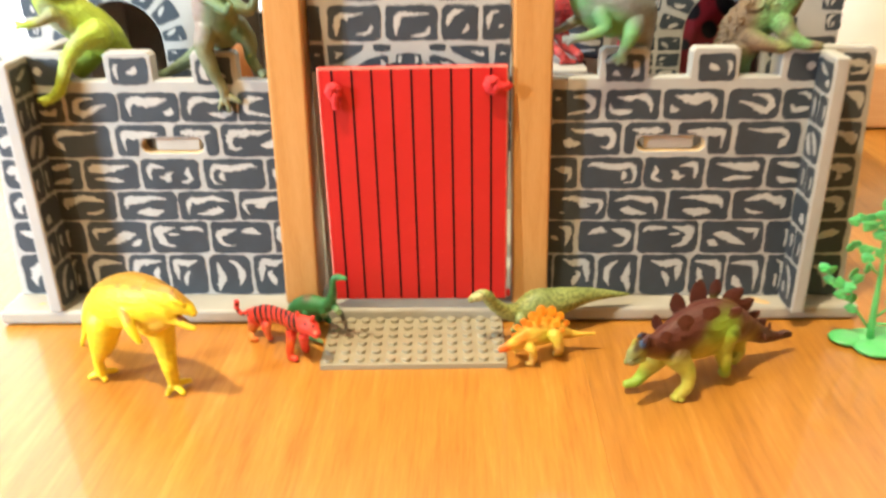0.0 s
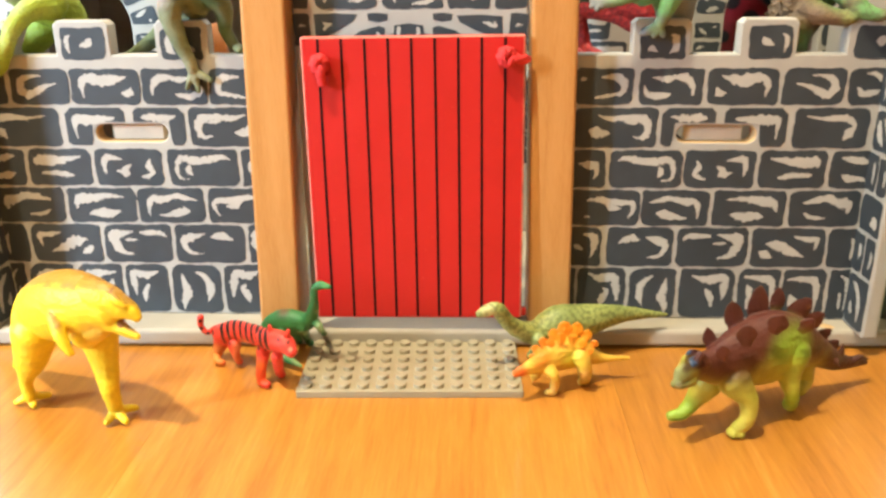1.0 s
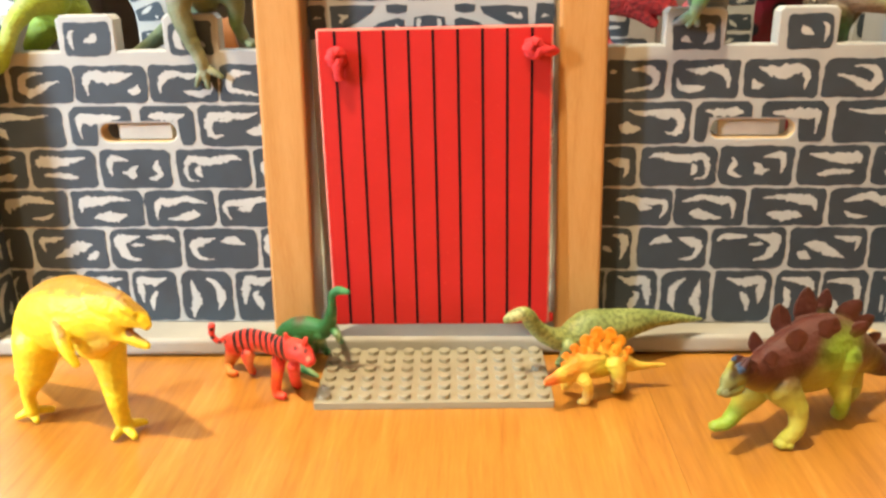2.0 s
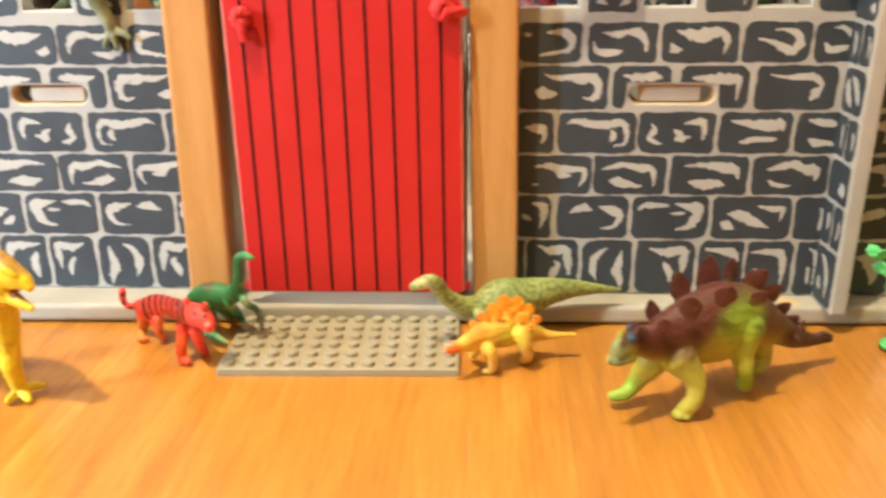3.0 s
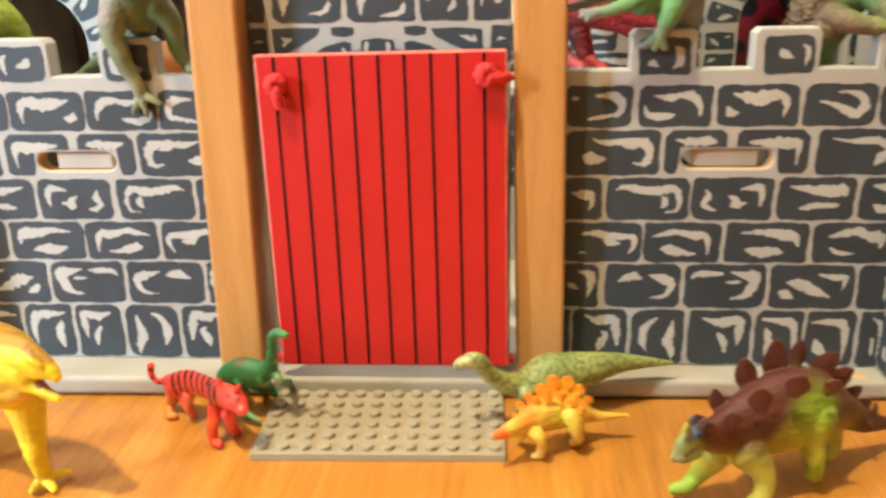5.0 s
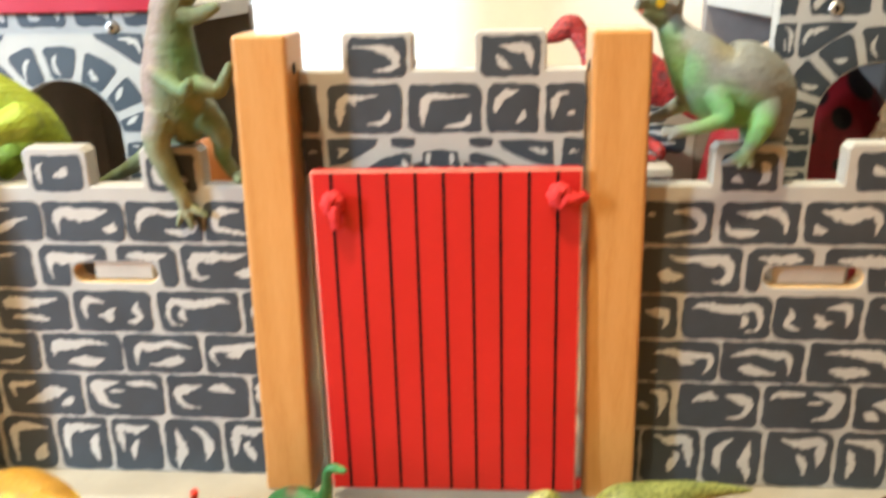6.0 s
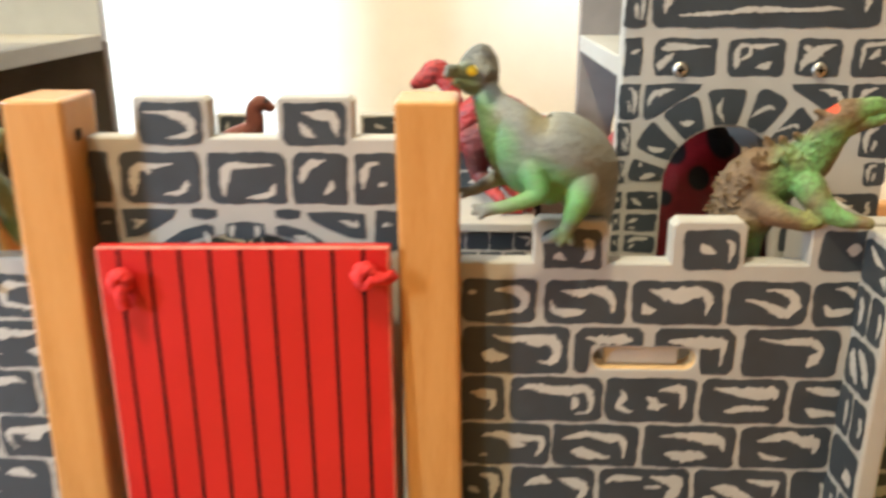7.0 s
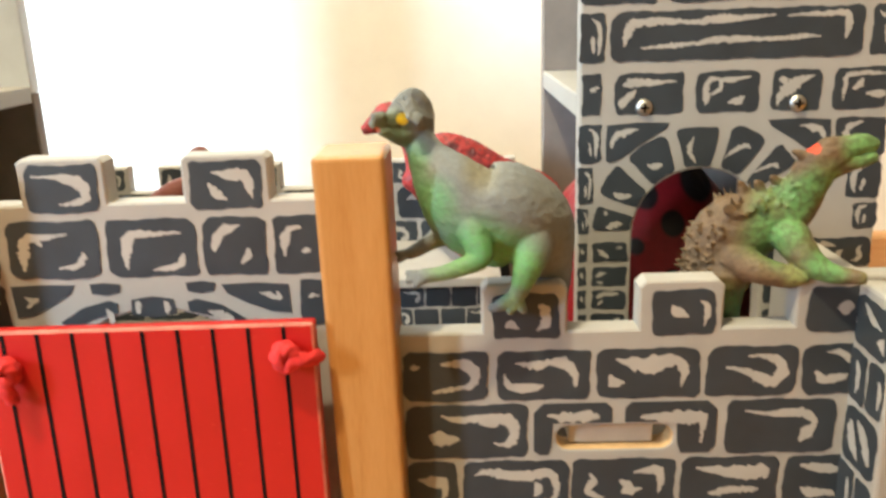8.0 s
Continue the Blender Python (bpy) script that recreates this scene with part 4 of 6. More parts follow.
for s in (-1, 1):
    bm = bmesh.new()
    block(bm, (s * 0.0480, 0.001, 0.0004), (s * 0.0505, 0.0045, 0.0046), 0.001)
    part("hinge_pin", bm, M_red, door)

# the cords that hold the drawbridge: a knot on its face, the cord running back through the post
for s, x, z in ((-1, -0.0396, 0.1185), (1, 0.0404, 0.1208)):
    bits = []
    for k in range(19):
        a = k / 18 * 3.6 * math.pi
        bits.append((x + 0.0022 * math.cos(a) + 0.0006 * math.sin(a * 0.55), -0.0030 - 0.0016 * math.sin(a * 0.62), z + 0.0024 * math.sin(a)))
    if s < 0:
        bits += [(x + 0.0005, -0.0048, z - 0.0020), (x + 0.0005, -0.0042, z - 0.0055), (x + 0.0010, -0.0030, z - 0.0085)]
    else:
        bits += [(x + 0.0030, -0.0040, z - 0.0005), (x + 0.0062, -0.0020, z - 0.0012), (x + 0.0085, 0.0020, z - 0.0014)]
    part("knot", cord(bits, 0.0020, 15, 3), M_rope, door, "knotted red cord", smooth=True)
# flat black discs stand for the dark of the cord holes
for x, nx in ((-0.0830, 1), (0.0210, -1)):
    bm = bmesh.new()
    bmesh.ops.create_cone(bm, cap_ends=True, segments=16, radius1=0.0021, radius2=0.0021, depth=0.0004, matrix=Matrix.Translation((x + nx * 0.0001, 0.4245, 0.1800)) @ Matrix.Rotation(radians(90), 4, "Y"))
    part("cord_hole_dark", bm, M_black, castle)
# bare wood where the paint has chipped off the base
for x, y, w, d, turn in ((0.1640, 0.4205, 0.013, 0.006, -28), (-0.2480, 0.4150, 0.004, 0.003, 15), (0.0480, 0.4155, 0.005, 0.0016, 4)):
    rng = random.Random(int(abs(x) * 10000))
    bm = bmesh.new()
    ring = [bm.verts.new((w / 2 * math.cos(a) * rng.uniform(0.75, 1.1), d / 2 * math.sin(a) * rng.uniform(0.7, 1.1), 0)) for a in [2 * math.pi * k / 14 for k in range(14)]]
    low = [bm.verts.new((v.co.x, v.co.y, -0.0003)) for v in ring]
    bm.faces.new(ring)
    for k in range(14):
        bm.faces.new((ring[k], ring[(k + 1) % 14], low[(k + 1) % 14], low[k]))
    chip = part("chipped_paint", bm, M_raw, castle)
    chip.matrix_local = pose(x, y, 0.00965, 0, 0, turn)

# ---- studded plate on the floor ----
plate = tagged(empty("studded_plate", pose(-0.0300, 0.3868, 0.0, 0, 0, 1.7)), "tan plastic building plate with rows of round studs", "building plate")
bm = bmesh.new()
block(bm, (-0.048, -0.024, 0.0), (0.048, 0.024, 0.0032), 0.0002, 1)
part("plate_body", bm, M_plate, plate)
bm = bmesh.new()
bmesh.ops.create_cone(bm, cap_ends=True, segments=20, radius1=0.00245, radius2=0.00240, depth=0.0018)
bmesh.ops.bevel(bm, geom=[e for e in bm.edges if abs(e.verts[0].co.z - e.verts[1].co.z) < 1e-6 and e.verts[0].co.z > 0], offset=0.0002, segments=1, affect="EDGES")
stud = part("stud", bm, M_plate, plate)
stud.location = (-0.044, -0.020, 0.0041)
for i in range(12):
    for j in range(6):
        if i or j:
            o = new("stud", stud.data)
            o.parent = plate
            o.location = (-0.044 + i * 0.008, -0.020 + j * 0.008, 0.0041)
plate.scale = (1.01, 1.01, 1.0)

# a thin ramp of orange wood leaning inside the court
wood_ramp = tagged(empty("wooden_ramp", pose(-0.1075, 0.4700, 0.0098, 0, -12, 0)), "thin orange wooden ramp leaning behind the gate post", "ramp")
bm = bmesh.new()
block(bm, (-0.0080, -0.0015, 0.0), (0.0080, 0.0015, 0.1390), 0.0005)
part("ramp_board", bm, M_orange, wood_ramp)
bm = bmesh.new()
block(bm, (-0.0086, -0.0030, 0.0), (-0.0060, -0.0017, 0.1390), 0.0004)
part("ramp_edge", bm, M_post, wood_ramp)

# ---- toy figures: tapering limbs fused into one skin, then sprayed with paint ----
def skin_material(name, relief, rough):
    m, n, l, b = material(name, rough + 0.1, coat=0.03, sub=0.06)
    at = n.new("ShaderNodeAttribute")
    at.attribute_name = "paint"
    v = coords(n, l)
    mottle = node(n, "ShaderNodeTexNoise", Scale=240.0, Detail=6.0, Roughness=0.66)
    scales = node(n, "ShaderNodeTexVoronoi", Scale=620.0)
    l.new(v, mottle.inputs["Vector"])
    l.new(v, scales.inputs["Vector"])
    tone = ramp(n, l, mottle.outputs[0], [(0.3, (0.85, 0.84, 0.83)), (0.7, (1.09, 1.09, 1.08))])
    l.new(mix(n, l, 1.0, at.outputs["Color"], tone, "MULTIPLY"), b.inputs["Base Color"])
    both = mix(n, l, 0.5, mottle.outputs[0], scales.outputs["Distance"])
    bump(n, l, b, both, relief, 0.0008)
    return m


class Figure:
    """A moulded toy: tubes, leaves and thorns in millimetres about its foot point, fused into one mesh."""

    def __init__(self, foot, label, base, voxel, relief, rough, soft=4, wrinkle=0.2):
        self.foot, self.label, self.base, self.voxel = foot, label, base, voxel / 1000
        self.relief, self.rough, self.soft, self.wrinkle = relief, rough, soft, wrinkle / 1000
        self.bm, self.sprays, self.flecks, self.ridge, self.leaf_tint = bmesh.new(), [], None, None, None

    def ring_chain(self, line, flat):
        rings = []
        n = 26
        for i, p in enumerate(line):
            a, b = line[max(0, i - 1)][:3], line[min(len(line) - 1, i + 1)][:3]
            d = Vector(b - a).normalized()
            side = d.cross(Vector((0, 1, 0)))
            side = side.normalized() if side.length > 0.15 else d.cross(Vector((1, 0, 0))).normalized()
            deep = d.cross(side).normalized()
            r = max(float(p[3]), 0.3)
            rings.append([self.bm.verts.new((Vector(p[:3]) + side * r * math.cos(2 * math.pi * k / n) + deep * r * flat * math.sin(2 * math.pi * k / n)) / 1000) for k in range(n)])
        for a, b in zip(rings, rings[1:]):
            for k in range(n):
                self.bm.faces.new((a[k], a[(k + 1) % n], b[(k + 1) % n], b[k]))
        for ring, a, b in ((rings[0], line[0], line[1]), (rings[-1], line[-1], line[-2])):
            mid = Vector(a[:3]) / 1000
            out = Vector(a[:3] - b[:3]).normalized() * max(float(a[3]), 0.3) / 1000
            last = ring
            for rise, wide in ((0.45, 0.88), (0.78, 0.6)):
                cap = [self.bm.verts.new(mid + (v.co - mid) * wide + out * rise) for v in ring]
                for k in range(n):
                    self.bm.faces.new((last[k], last[(k + 1) % n], cap[(k + 1) % n], cap[k]))
                last = cap
            tip = self.bm.verts.new(mid + out * 0.92)
            for k in range(n):
                self.bm.faces.new((last[k], last[(k + 1) % n], tip))

    def tube(self, points, flat=1.0):
        self.ring_chain(smooth_line(points, 5), flat)

    def leaf(self, x, y, z, w, h, lean, yaw, thick):
        """An upright pointed plate whose root is at x, y, z."""
        m = Matrix.Translation((x / 1000, y / 1000, z / 1000)) @ Matrix.Rotation(radians(yaw), 4, "Z") @ Matrix.Rotation(radians(lean), 4, "Y")
        prof = [(0.0, 0.62), (0.25, 0.95), (0.5, 1.0), (0.75, 0.78), (0.92, 0.42), (1.0, 0.06)]
        if self.leaf_tint:
            up = Vector((math.sin(radians(lean)), 0, math.cos(radians(lean)))) * h
            for u in (0.35, 0.75):
                self.spray(x + up.x * u, y, z + up.z * u, 0.46 * w, self.leaf_tint, 0.95)
        prof = [(-0.25, 0.5)] + prof
        rows = [[self.bm.verts.new(m @ Vector((s * w / 2 * f / 1000, 0, h * u / 1000))) for s in (-1, 1)] for u, f in prof]
        up = []
        for (u, f), (a, b) in zip(prof, rows):
            t = thick * (1 - 0.55 * max(u, 0)) / 2 / 1000
            up.append([self.bm.verts.new(m @ Vector((0, s * t, h * u / 1000))) for s in (-1, 1)])
        for i in range(len(prof) - 1):
            a0, b0, a1, b1 = *rows[i], *rows[i + 1]
            f0, k0, f1, k1 = *up[i], *up[i + 1]
            for q in ((a0, f0, f1, a1), (f0, b0, b1, f1), (b0, k0, k1, b1), (k0, a0, a1, k1)):
                self.bm.faces.new(q)
        for i in (0, -1):
            self.bm.faces.new((rows[i][0], up[i][0], rows[i][1], up[i][1]))

    def thorn(self, x, y, z, dx, dy, dz, length, r):
        d = Vector((dx, dy, dz)).normalized()
        m = Matrix.Translation(Vector((x, y, z)) / 1000) @ d.to_track_quat("Z", "Y").to_matrix().to_4x4()
        bmesh.ops.create_cone(self.bm, cap_ends=True, segments=6, radius1=r / 1000, radius2=r / 5000, depth=length * 1.6 / 1000, matrix=m)

    def spray(self, x, y, z, r, colour, strength=1.0, hard=0):
        self.sprays.append((np.array((x, y, z)) / 1000, r / 1000, np.array(colour), strength, hard))

    def make(self):
        bmesh.ops.recalc_face_normals(self.bm, faces=self.bm.faces)
        raw = bpy.data.meshes.new("raw")
        self.bm.to_mesh(raw)
        self.bm.free()
        ob = new("raw", raw)
        re = ob.modifiers.new("fuse", "REMESH")
        re.mode, re.voxel_size = "VOXEL", self.voxel
        sm = ob.modifiers.new("soften", "SMOOTH")
        sm.factor, sm.iterations = 0.5, self.soft
        me = bpy.data.meshes.new_from_object(ob.evaluated_get(bpy.context.evaluated_depsgraph_get()))
        bpy.data.objects.remove(ob)
        n = len(me.vertices)
        co = np.empty(n * 3)
        me.vertices.foreach_get("co", co)
        co = co.reshape(n, 3)
        normal = np.empty(n * 3)
        me.vertices.foreach_get("normal", normal)
        fold = np.array([noise.noise(Vector((x * 170, y * 170, z * 420))) + 0.6 * noise.noise(Vector((x * 700, y * 700, z * 900))) for x, y, z in co])
        co = co + normal.reshape(n, 3) * (fold * self.wrinkle)[:, None]
        me.vertices.foreach_set("co", co.ravel())
        paint = np.tile(np.array(self.base, float), (n, 1))
        for c, r, colour, strength, hard in self.sprays:
            d = np.linalg.norm((co - c) * (1, 0.04 if hard else 0.3, 1), axis=1) / r
            w = np.clip((1.15 - d) / (0.25 if hard else 0.8), 0, 1)
            w = (w * w * (3 - 2 * w) * strength)[:, None]
            paint = paint * (1 - w) + colour * w
        if self.ridge:
            colour, low, steep = self.ridge
            up = normal.reshape(n, 3)[:, 2] + 0.12 * fold
            w = np.clip((up - steep) / 0.3, 0, 1) * np.clip((co[:, 2] * 1000 - low) / 6, 0, 1) * 0.85
            paint = paint * (1 - w[:, None]) + np.array(colour) * w[:, None]
        if self.flecks:
            colour, size, amount = self.flecks
            grain = np.array([noise.noise(Vector(v) * (1000 / size)) + 0.5 * noise.noise(Vector(v) * (2300 / size)) for v in co])
            w = (np.clip((grain - 0.02) * 6, 0, 1) * amount)[:, None]
            paint = paint * (1 - w) + np.array(colour) * w
        layer = me.attributes.new("paint", "FLOAT_COLOR", "POINT")
        layer.data.foreach_set("color", np.hstack([paint, np.ones((n, 1))]).ravel())
        me.materials.clear()
        me.materials.append(skin_material("moulded_plastic", self.relief, self.rough))
        for p in me.polygons:
            p.use_smooth = True
        kind = "toy_tiger" if "tiger" in self.label else "toy_ladybird" if "ladybird" in self.label else "toy_dinosaur"
        me.name = kind
        ob = new(kind, me)
        ob.location = self.foot
        tagged(ob, self.label, kind.replace("_", " "), group="toy animals at the castle")
        return ob

yellow = Figure((-0.15, 0.345, 0.0), 'bright yellow plastic toy dinosaur with a brown back', (0.84, 0.62, 0.02), 0.42, 0.3, 0.4, 5, 0.2)
yellow.tube([(-63.5, 40.0, 0.3, 1.0), (-55.4, 33.0, 14.0, 2.3), (-43.2, 21.0, 29.5, 6.3), (-25.2, 7.0, 43.3, 12.8), (-11.6, 0.0, 49.5, 14.7), (0.6, -7.0, 52.7, 12.6), (10.0, -12.0, 53.8, 8.5)], 0.8)
yellow.tube([(2.7, -10.0, 57.6, 7.4), (10.4, -14.0, 58.4, 6.6), (16.8, -16.0, 56.4, 5.2), (21.4, -17.0, 54.4, 3.6), (23.2, -17.5, 52.8, 2.2)], 0.75)
yellow.tube([(11.0, -13.5, 62.6, 2.2), (16.6, -18.5, 60.4, 1.8), (20.0, -19.5, 57.8, 1.2)])
yellow.tube([(6.8, -12.0, 50.0, 5.2), (13.8, -15.0, 48.4, 3.4), (19.0, -17.0, 46.2, 2.3), (22.6, -18.0, 45.2, 1.6)], 0.75)
yellow.tube([(8.5, -14.0, 53.6, 4.2), (13.5, -15.5, 52.4, 2.6)], 0.7)
yellow.tube([(-2.5, -8.0, 41.2, 6.2), (6.9, -12.0, 46.2, 4.5)], 0.9)
yellow.tube([(-29.7, 5.0, 35.9, 9.2), (-33.4, 5.0, 23.1, 6.7), (-37.3, 5.0, 13.4, 3.0), (-37.5, 5.0, 5.4, 2.6)])
yellow.tube([(-0.5, -1.0, 36.0, 7.4), (1.2, -3.0, 26.4, 5.5), (3.0, -6.0, 15.5, 3.7), (3.0, -3.3, 4.0, 2.8)])
yellow.tube([(-38.4, 6.6, 5.0, 2.1), (-44.0, 6.0, 2.0, 1.4)])
yellow.tube([(-38.4, 6.6, 5.0, 2.1), (-35.4, 3.5, 2.0, 1.4)])
yellow.tube([(-38.4, 6.6, 5.0, 2.1), (-33.4, 12.0, 2.0, 1.4)])
yellow.tube([(3.0, -4.1, 5.0, 2.3), (0.8, -8.7, 2.0, 1.4)])
yellow.tube([(3.0, -4.1, 5.0, 2.3), (8.2, -7.6, 2.0, 1.4)])
yellow.tube([(3.0, -4.1, 5.0, 2.3), (8.2, 2.9, 2.0, 1.4)])
yellow.tube([(-11.0, -12.0, 50.0, 3.0), (-8.0, -16.0, 45.0, 2.7), (-5.4, -18.0, 40.8, 2.1), (-3.6, -18.5, 37.8, 1.4)])
yellow.ridge = ((0.30, 0.125, 0.014), 42.0, 0.42)
yellow.spray(4.5, -15.0, 44.6, 6.4, (0.62, 0.36, 0.06), 0.6, 0)
yellow.spray(14.8, -21.5, 63.0, 0.7, (0.08, 0.03, 0.01), 1, 1)
yellow.spray(19.8, -20.5, 50.2, 1.9, (0.20, 0.03, 0.02), 1, 1)
yellow.spray(16.8, -20.0, 49.8, 1.5, (0.24, 0.05, 0.02), 0.9, 1)
yellow.make()

tiger = Figure((-0.102, 0.383, 0.0), 'red plastic toy tiger with black stripes and orange legs', (0.78, 0.06, 0.045), 0.35, 0.2, 0.42, 4, 0.2)
tiger.tube([(-16.2, 11.0, 13.2, 4.9), (-9.2, 8.0, 17.0, 5.3), (0.6, 1.0, 19.2, 4.9), (10.8, -9.0, 21.2, 5.0)], 0.72)
tiger.tube([(9.9, -10.0, 22.3, 4.7), (16.5, -16.5, 24.5, 4.9), (20.8, -20.0, 24.8, 4.3), (23.8, -22.5, 22.6, 2.9)], 0.9)
tiger.tube([(-15.5, 12.0, 17.4, 1.8), (-20.0, 13.0, 15.7, 1.3), (-23.7, 14.0, 13.5, 1.3), (-26.6, 14.0, 16.3, 1.3), (-26.4, 14.0, 20.9, 1.6)])
tiger.tube([(8.1, -8.0, 15.6, 3.2), (7.3, -11.0, 8.8, 2.3), (7.0, -11.7, 2.0, 2.0), (10.3, -14.2, 2.0, 1.6)])
tiger.tube([(16.1, -17.0, 17.5, 2.7), (14.2, -8.1, 6.0, 2.2), (14.1, -4.3, 2.0, 2.0)])
tiger.tube([(-17.4, 13.0, 9.1, 3.9), (-20.2, 13.0, 2.3, 2.1), (-17.9, 6.8, 2.0, 1.8), (-15.8, 6.7, 1.5, 1.6)])
tiger.tube([(-8.9, 5.0, 11.1, 3.1), (-8.3, 4.0, 6.5, 1.8), (-8.0, 7.1, 2.0, 1.6)])
tiger.tube([(14.3, -16.0, 28.7, 1.2), (13.7, -16.0, 30.8, 1.0)])
tiger.tube([(22.2, -21.0, 29.6, 1.2), (22.8, -21.0, 31.2, 0.9)])
for k, top in enumerate((21.2, 23.1, 25.3, 26.9, 27.4, 27.4, 27.3, 27.1, 27.1)):
    for j in range(9):
        tiger.spray(-15.2 + 3.38 * k + 0.16 * j, 5.0 - 2.2 * k, top - 1.26 * j, 1.2 - 0.075 * j, (0.012, 0.008, 0.008), 0.97, 1)
tiger.spray(-26.2, 14.0, 19.8, 0.9, (0.015, 0.008, 0.008), 0.95, 1)
tiger.spray(-26.4, 14.0, 15.7, 0.9, (0.015, 0.008, 0.008), 0.95, 1)
tiger.spray(-23.2, 14.0, 13.5, 0.9, (0.015, 0.008, 0.008), 0.95, 1)
tiger.spray(-19.8, 14.0, 15.2, 0.9, (0.015, 0.008, 0.008), 0.95, 1)
tiger.spray(7.2, -11.0, 7.5, 6.4, (0.8, 0.16, 0.02), 0.9, 0)
tiger.spray(-20.2, 13.0, 3.2, 6.9, (0.72, 0.28, 0.05), 0.9, 0)
tiger.spray(18.6, -24.5, 27.7, 0.9, (0.05, 0.01, 0.01), 0.8, 1)
tiger.spray(22.8, -25.5, 26.9, 0.8, (0.05, 0.01, 0.01), 0.8, 1)
tiger.spray(23.9, -26.0, 24.3, 0.9, (0.5, 0.3, 0.2), 0.8, 1)
tiger.spray(-19.2, 13.0, 1.7, 5.8, (0.75, 0.28, 0.04), 0.9, 0)
tiger.spray(-2.6, -3.0, 13.5, 4.5, (0.75, 0.33, 0.08), 0.8, 0)
tiger.spray(7.3, -13.0, 5.8, 5.4, (0.8, 0.07, 0.02), 0.8, 0)
for x, y, z, r in ((-6.0, 0.0, 10.5, 4.5), (3.0, -6.0, 12.5, 4.0), (-18.0, 6.0, 6.0, 5.0), (-8.5, 2.0, 5.0, 4.0)):
    tiger.spray(x, y, z, r, (0.72, 0.26, 0.08), 0.6, 0)
tiger.make()

green = Figure((-0.078, 0.395, 0.0), 'small green plastic toy dinosaur with a long neck', (0.03, 0.17, 0.05), 0.35, 0.2, 0.4, 4, 0.2)
green.tube([(-18.7, -3.0, 12.8, 2.6), (-16.9, -1.0, 18.1, 4.7), (-9.9, -2.0, 20.9, 6.4), (-1.5, -5.0, 22.4, 5.1), (3.2, -8.0, 26.1, 3.3), (5.8, -11.0, 34.8, 2.0), (6.5, -13.0, 41.3, 1.7), (9.4, -14.0, 44.1, 2.0), (13.4, -15.0, 43.8, 1.2)], 0.85)
green.tube([(-17.2, -1.0, 14.7, 3.6), (-14.2, -4.9, 8.0, 2.3), (-8.5, -7.9, 5.0, 1.8), (-2.4, -10.5, 3.0, 1.0)])
green.tube([(-1.0, -8.0, 21.0, 2.5), (-3.4, 10.5, 7.0, 1.9), (-1.5, 9.6, 4.5, 1.6)])
green.tube([(5.8, -9.0, 24.3, 2.0), (7.8, -10.0, 21.0, 1.5), (3.7, 17.7, 6.0, 1.4)])
green.tube([(-10.5, -6.0, 18.6, 2.6), (-14.6, 11.0, 3.0, 1.9)])
green.tube([(-6.0, -4.0, 16.3, 2.1), (-7.6, 12.8, 4.0, 1.6)])
green.spray(2.8, -9.0, 15.9, 4.1, (0.3, 0.42, 0.22), 0.8, 0)
green.spray(8.1, -11.0, 22.5, 3.5, (0.28, 0.4, 0.2), 0.8, 0)
green.spray(-10.8, -2.0, 27.7, 4.6, (0.05, 0.06, 0.03), 0.6, 0)
green.spray(11.8, -15.0, 44.3, 2.2, (0.1, 0.35, 0.12), 0.6, 0)
green.spray(-4.3, -15.0, 7.1, 4.0, (0.25, 0.4, 0.16), 0.6, 0)
for x, y, z, r in ((0.0, -10.0, 17.0, 4.0), (-2.0, -11.0, 6.0, 5.0), (7.5, -14.0, 30.0, 2.2), (-13.0, -6.0, 8.0, 4.0)):
    green.spray(x, y, z, r, (0.28, 0.40, 0.17), 0.6, 0)
green.spray(-10.0, -2.0, 28.5, 3.5, (0.20, 0.05, 0.03), 0.5, 0)
green.make()

longneck = Figure((0.04, 0.396, 0.0), 'pale green speckled plastic toy dinosaur with a long tail', (0.3, 0.34, 0.1), 0.45, 0.3, 0.45, 4, 0.2)
longneck.tube([(-39.8, -15.5, 31.5, 1.7), (-36.3, -15.0, 32.9, 2.7), (-31.9, -14.0, 33.3, 3.2), (-27.5, -11.0, 26.3, 3.5), (-21.0, -7.0, 19.9, 4.3), (-13.6, -3.0, 17.2, 6.1), (-4.4, 1.0, 19.4, 8.8), (4.9, 4.0, 19.2, 8.5), (15.6, 7.0, 20.3, 6.5), (26.6, 11.0, 20.3, 4.2), (37.6, 14.0, 19.1, 2.4), (48.5, 16.5, 17.8, 0.8)], 0.85)
longneck.tube([(-12.6, -8.0, 16.3, 3.0), (-14.0, 4.0, 4.0, 2.1), (-15.8, 3.3, 2.0, 1.6)])
longneck.tube([(-9.0, 4.0, 10.5, 3.1), (-9.6, 10.2, 3.0, 2.1)])
longneck.tube([(4.5, -1.0, 15.9, 3.6), (5.7, 8.9, 3.0, 2.4)])
longneck.tube([(9.8, 9.0, 11.2, 3.2), (9.0, -0.1, 11.0, 2.1)])
longneck.flecks = ((0.10, 0.12, 0.03), 1.5, 0.65)
longneck.spray(-35.7, -18.0, 33.7, 4.4, (0.55, 0.52, 0.22), 0.8, 0)
longneck.spray(-20.5, -11.0, 23.1, 6.0, (0.42, 0.44, 0.14), 0.6, 0)
longneck.spray(-1.0, 1.0, 28.9, 10.2, (0.2, 0.24, 0.07), 0.7, 0)
longneck.spray(23.4, 9.0, 24.3, 7.8, (0.22, 0.27, 0.08), 0.6, 0)
longneck.make()

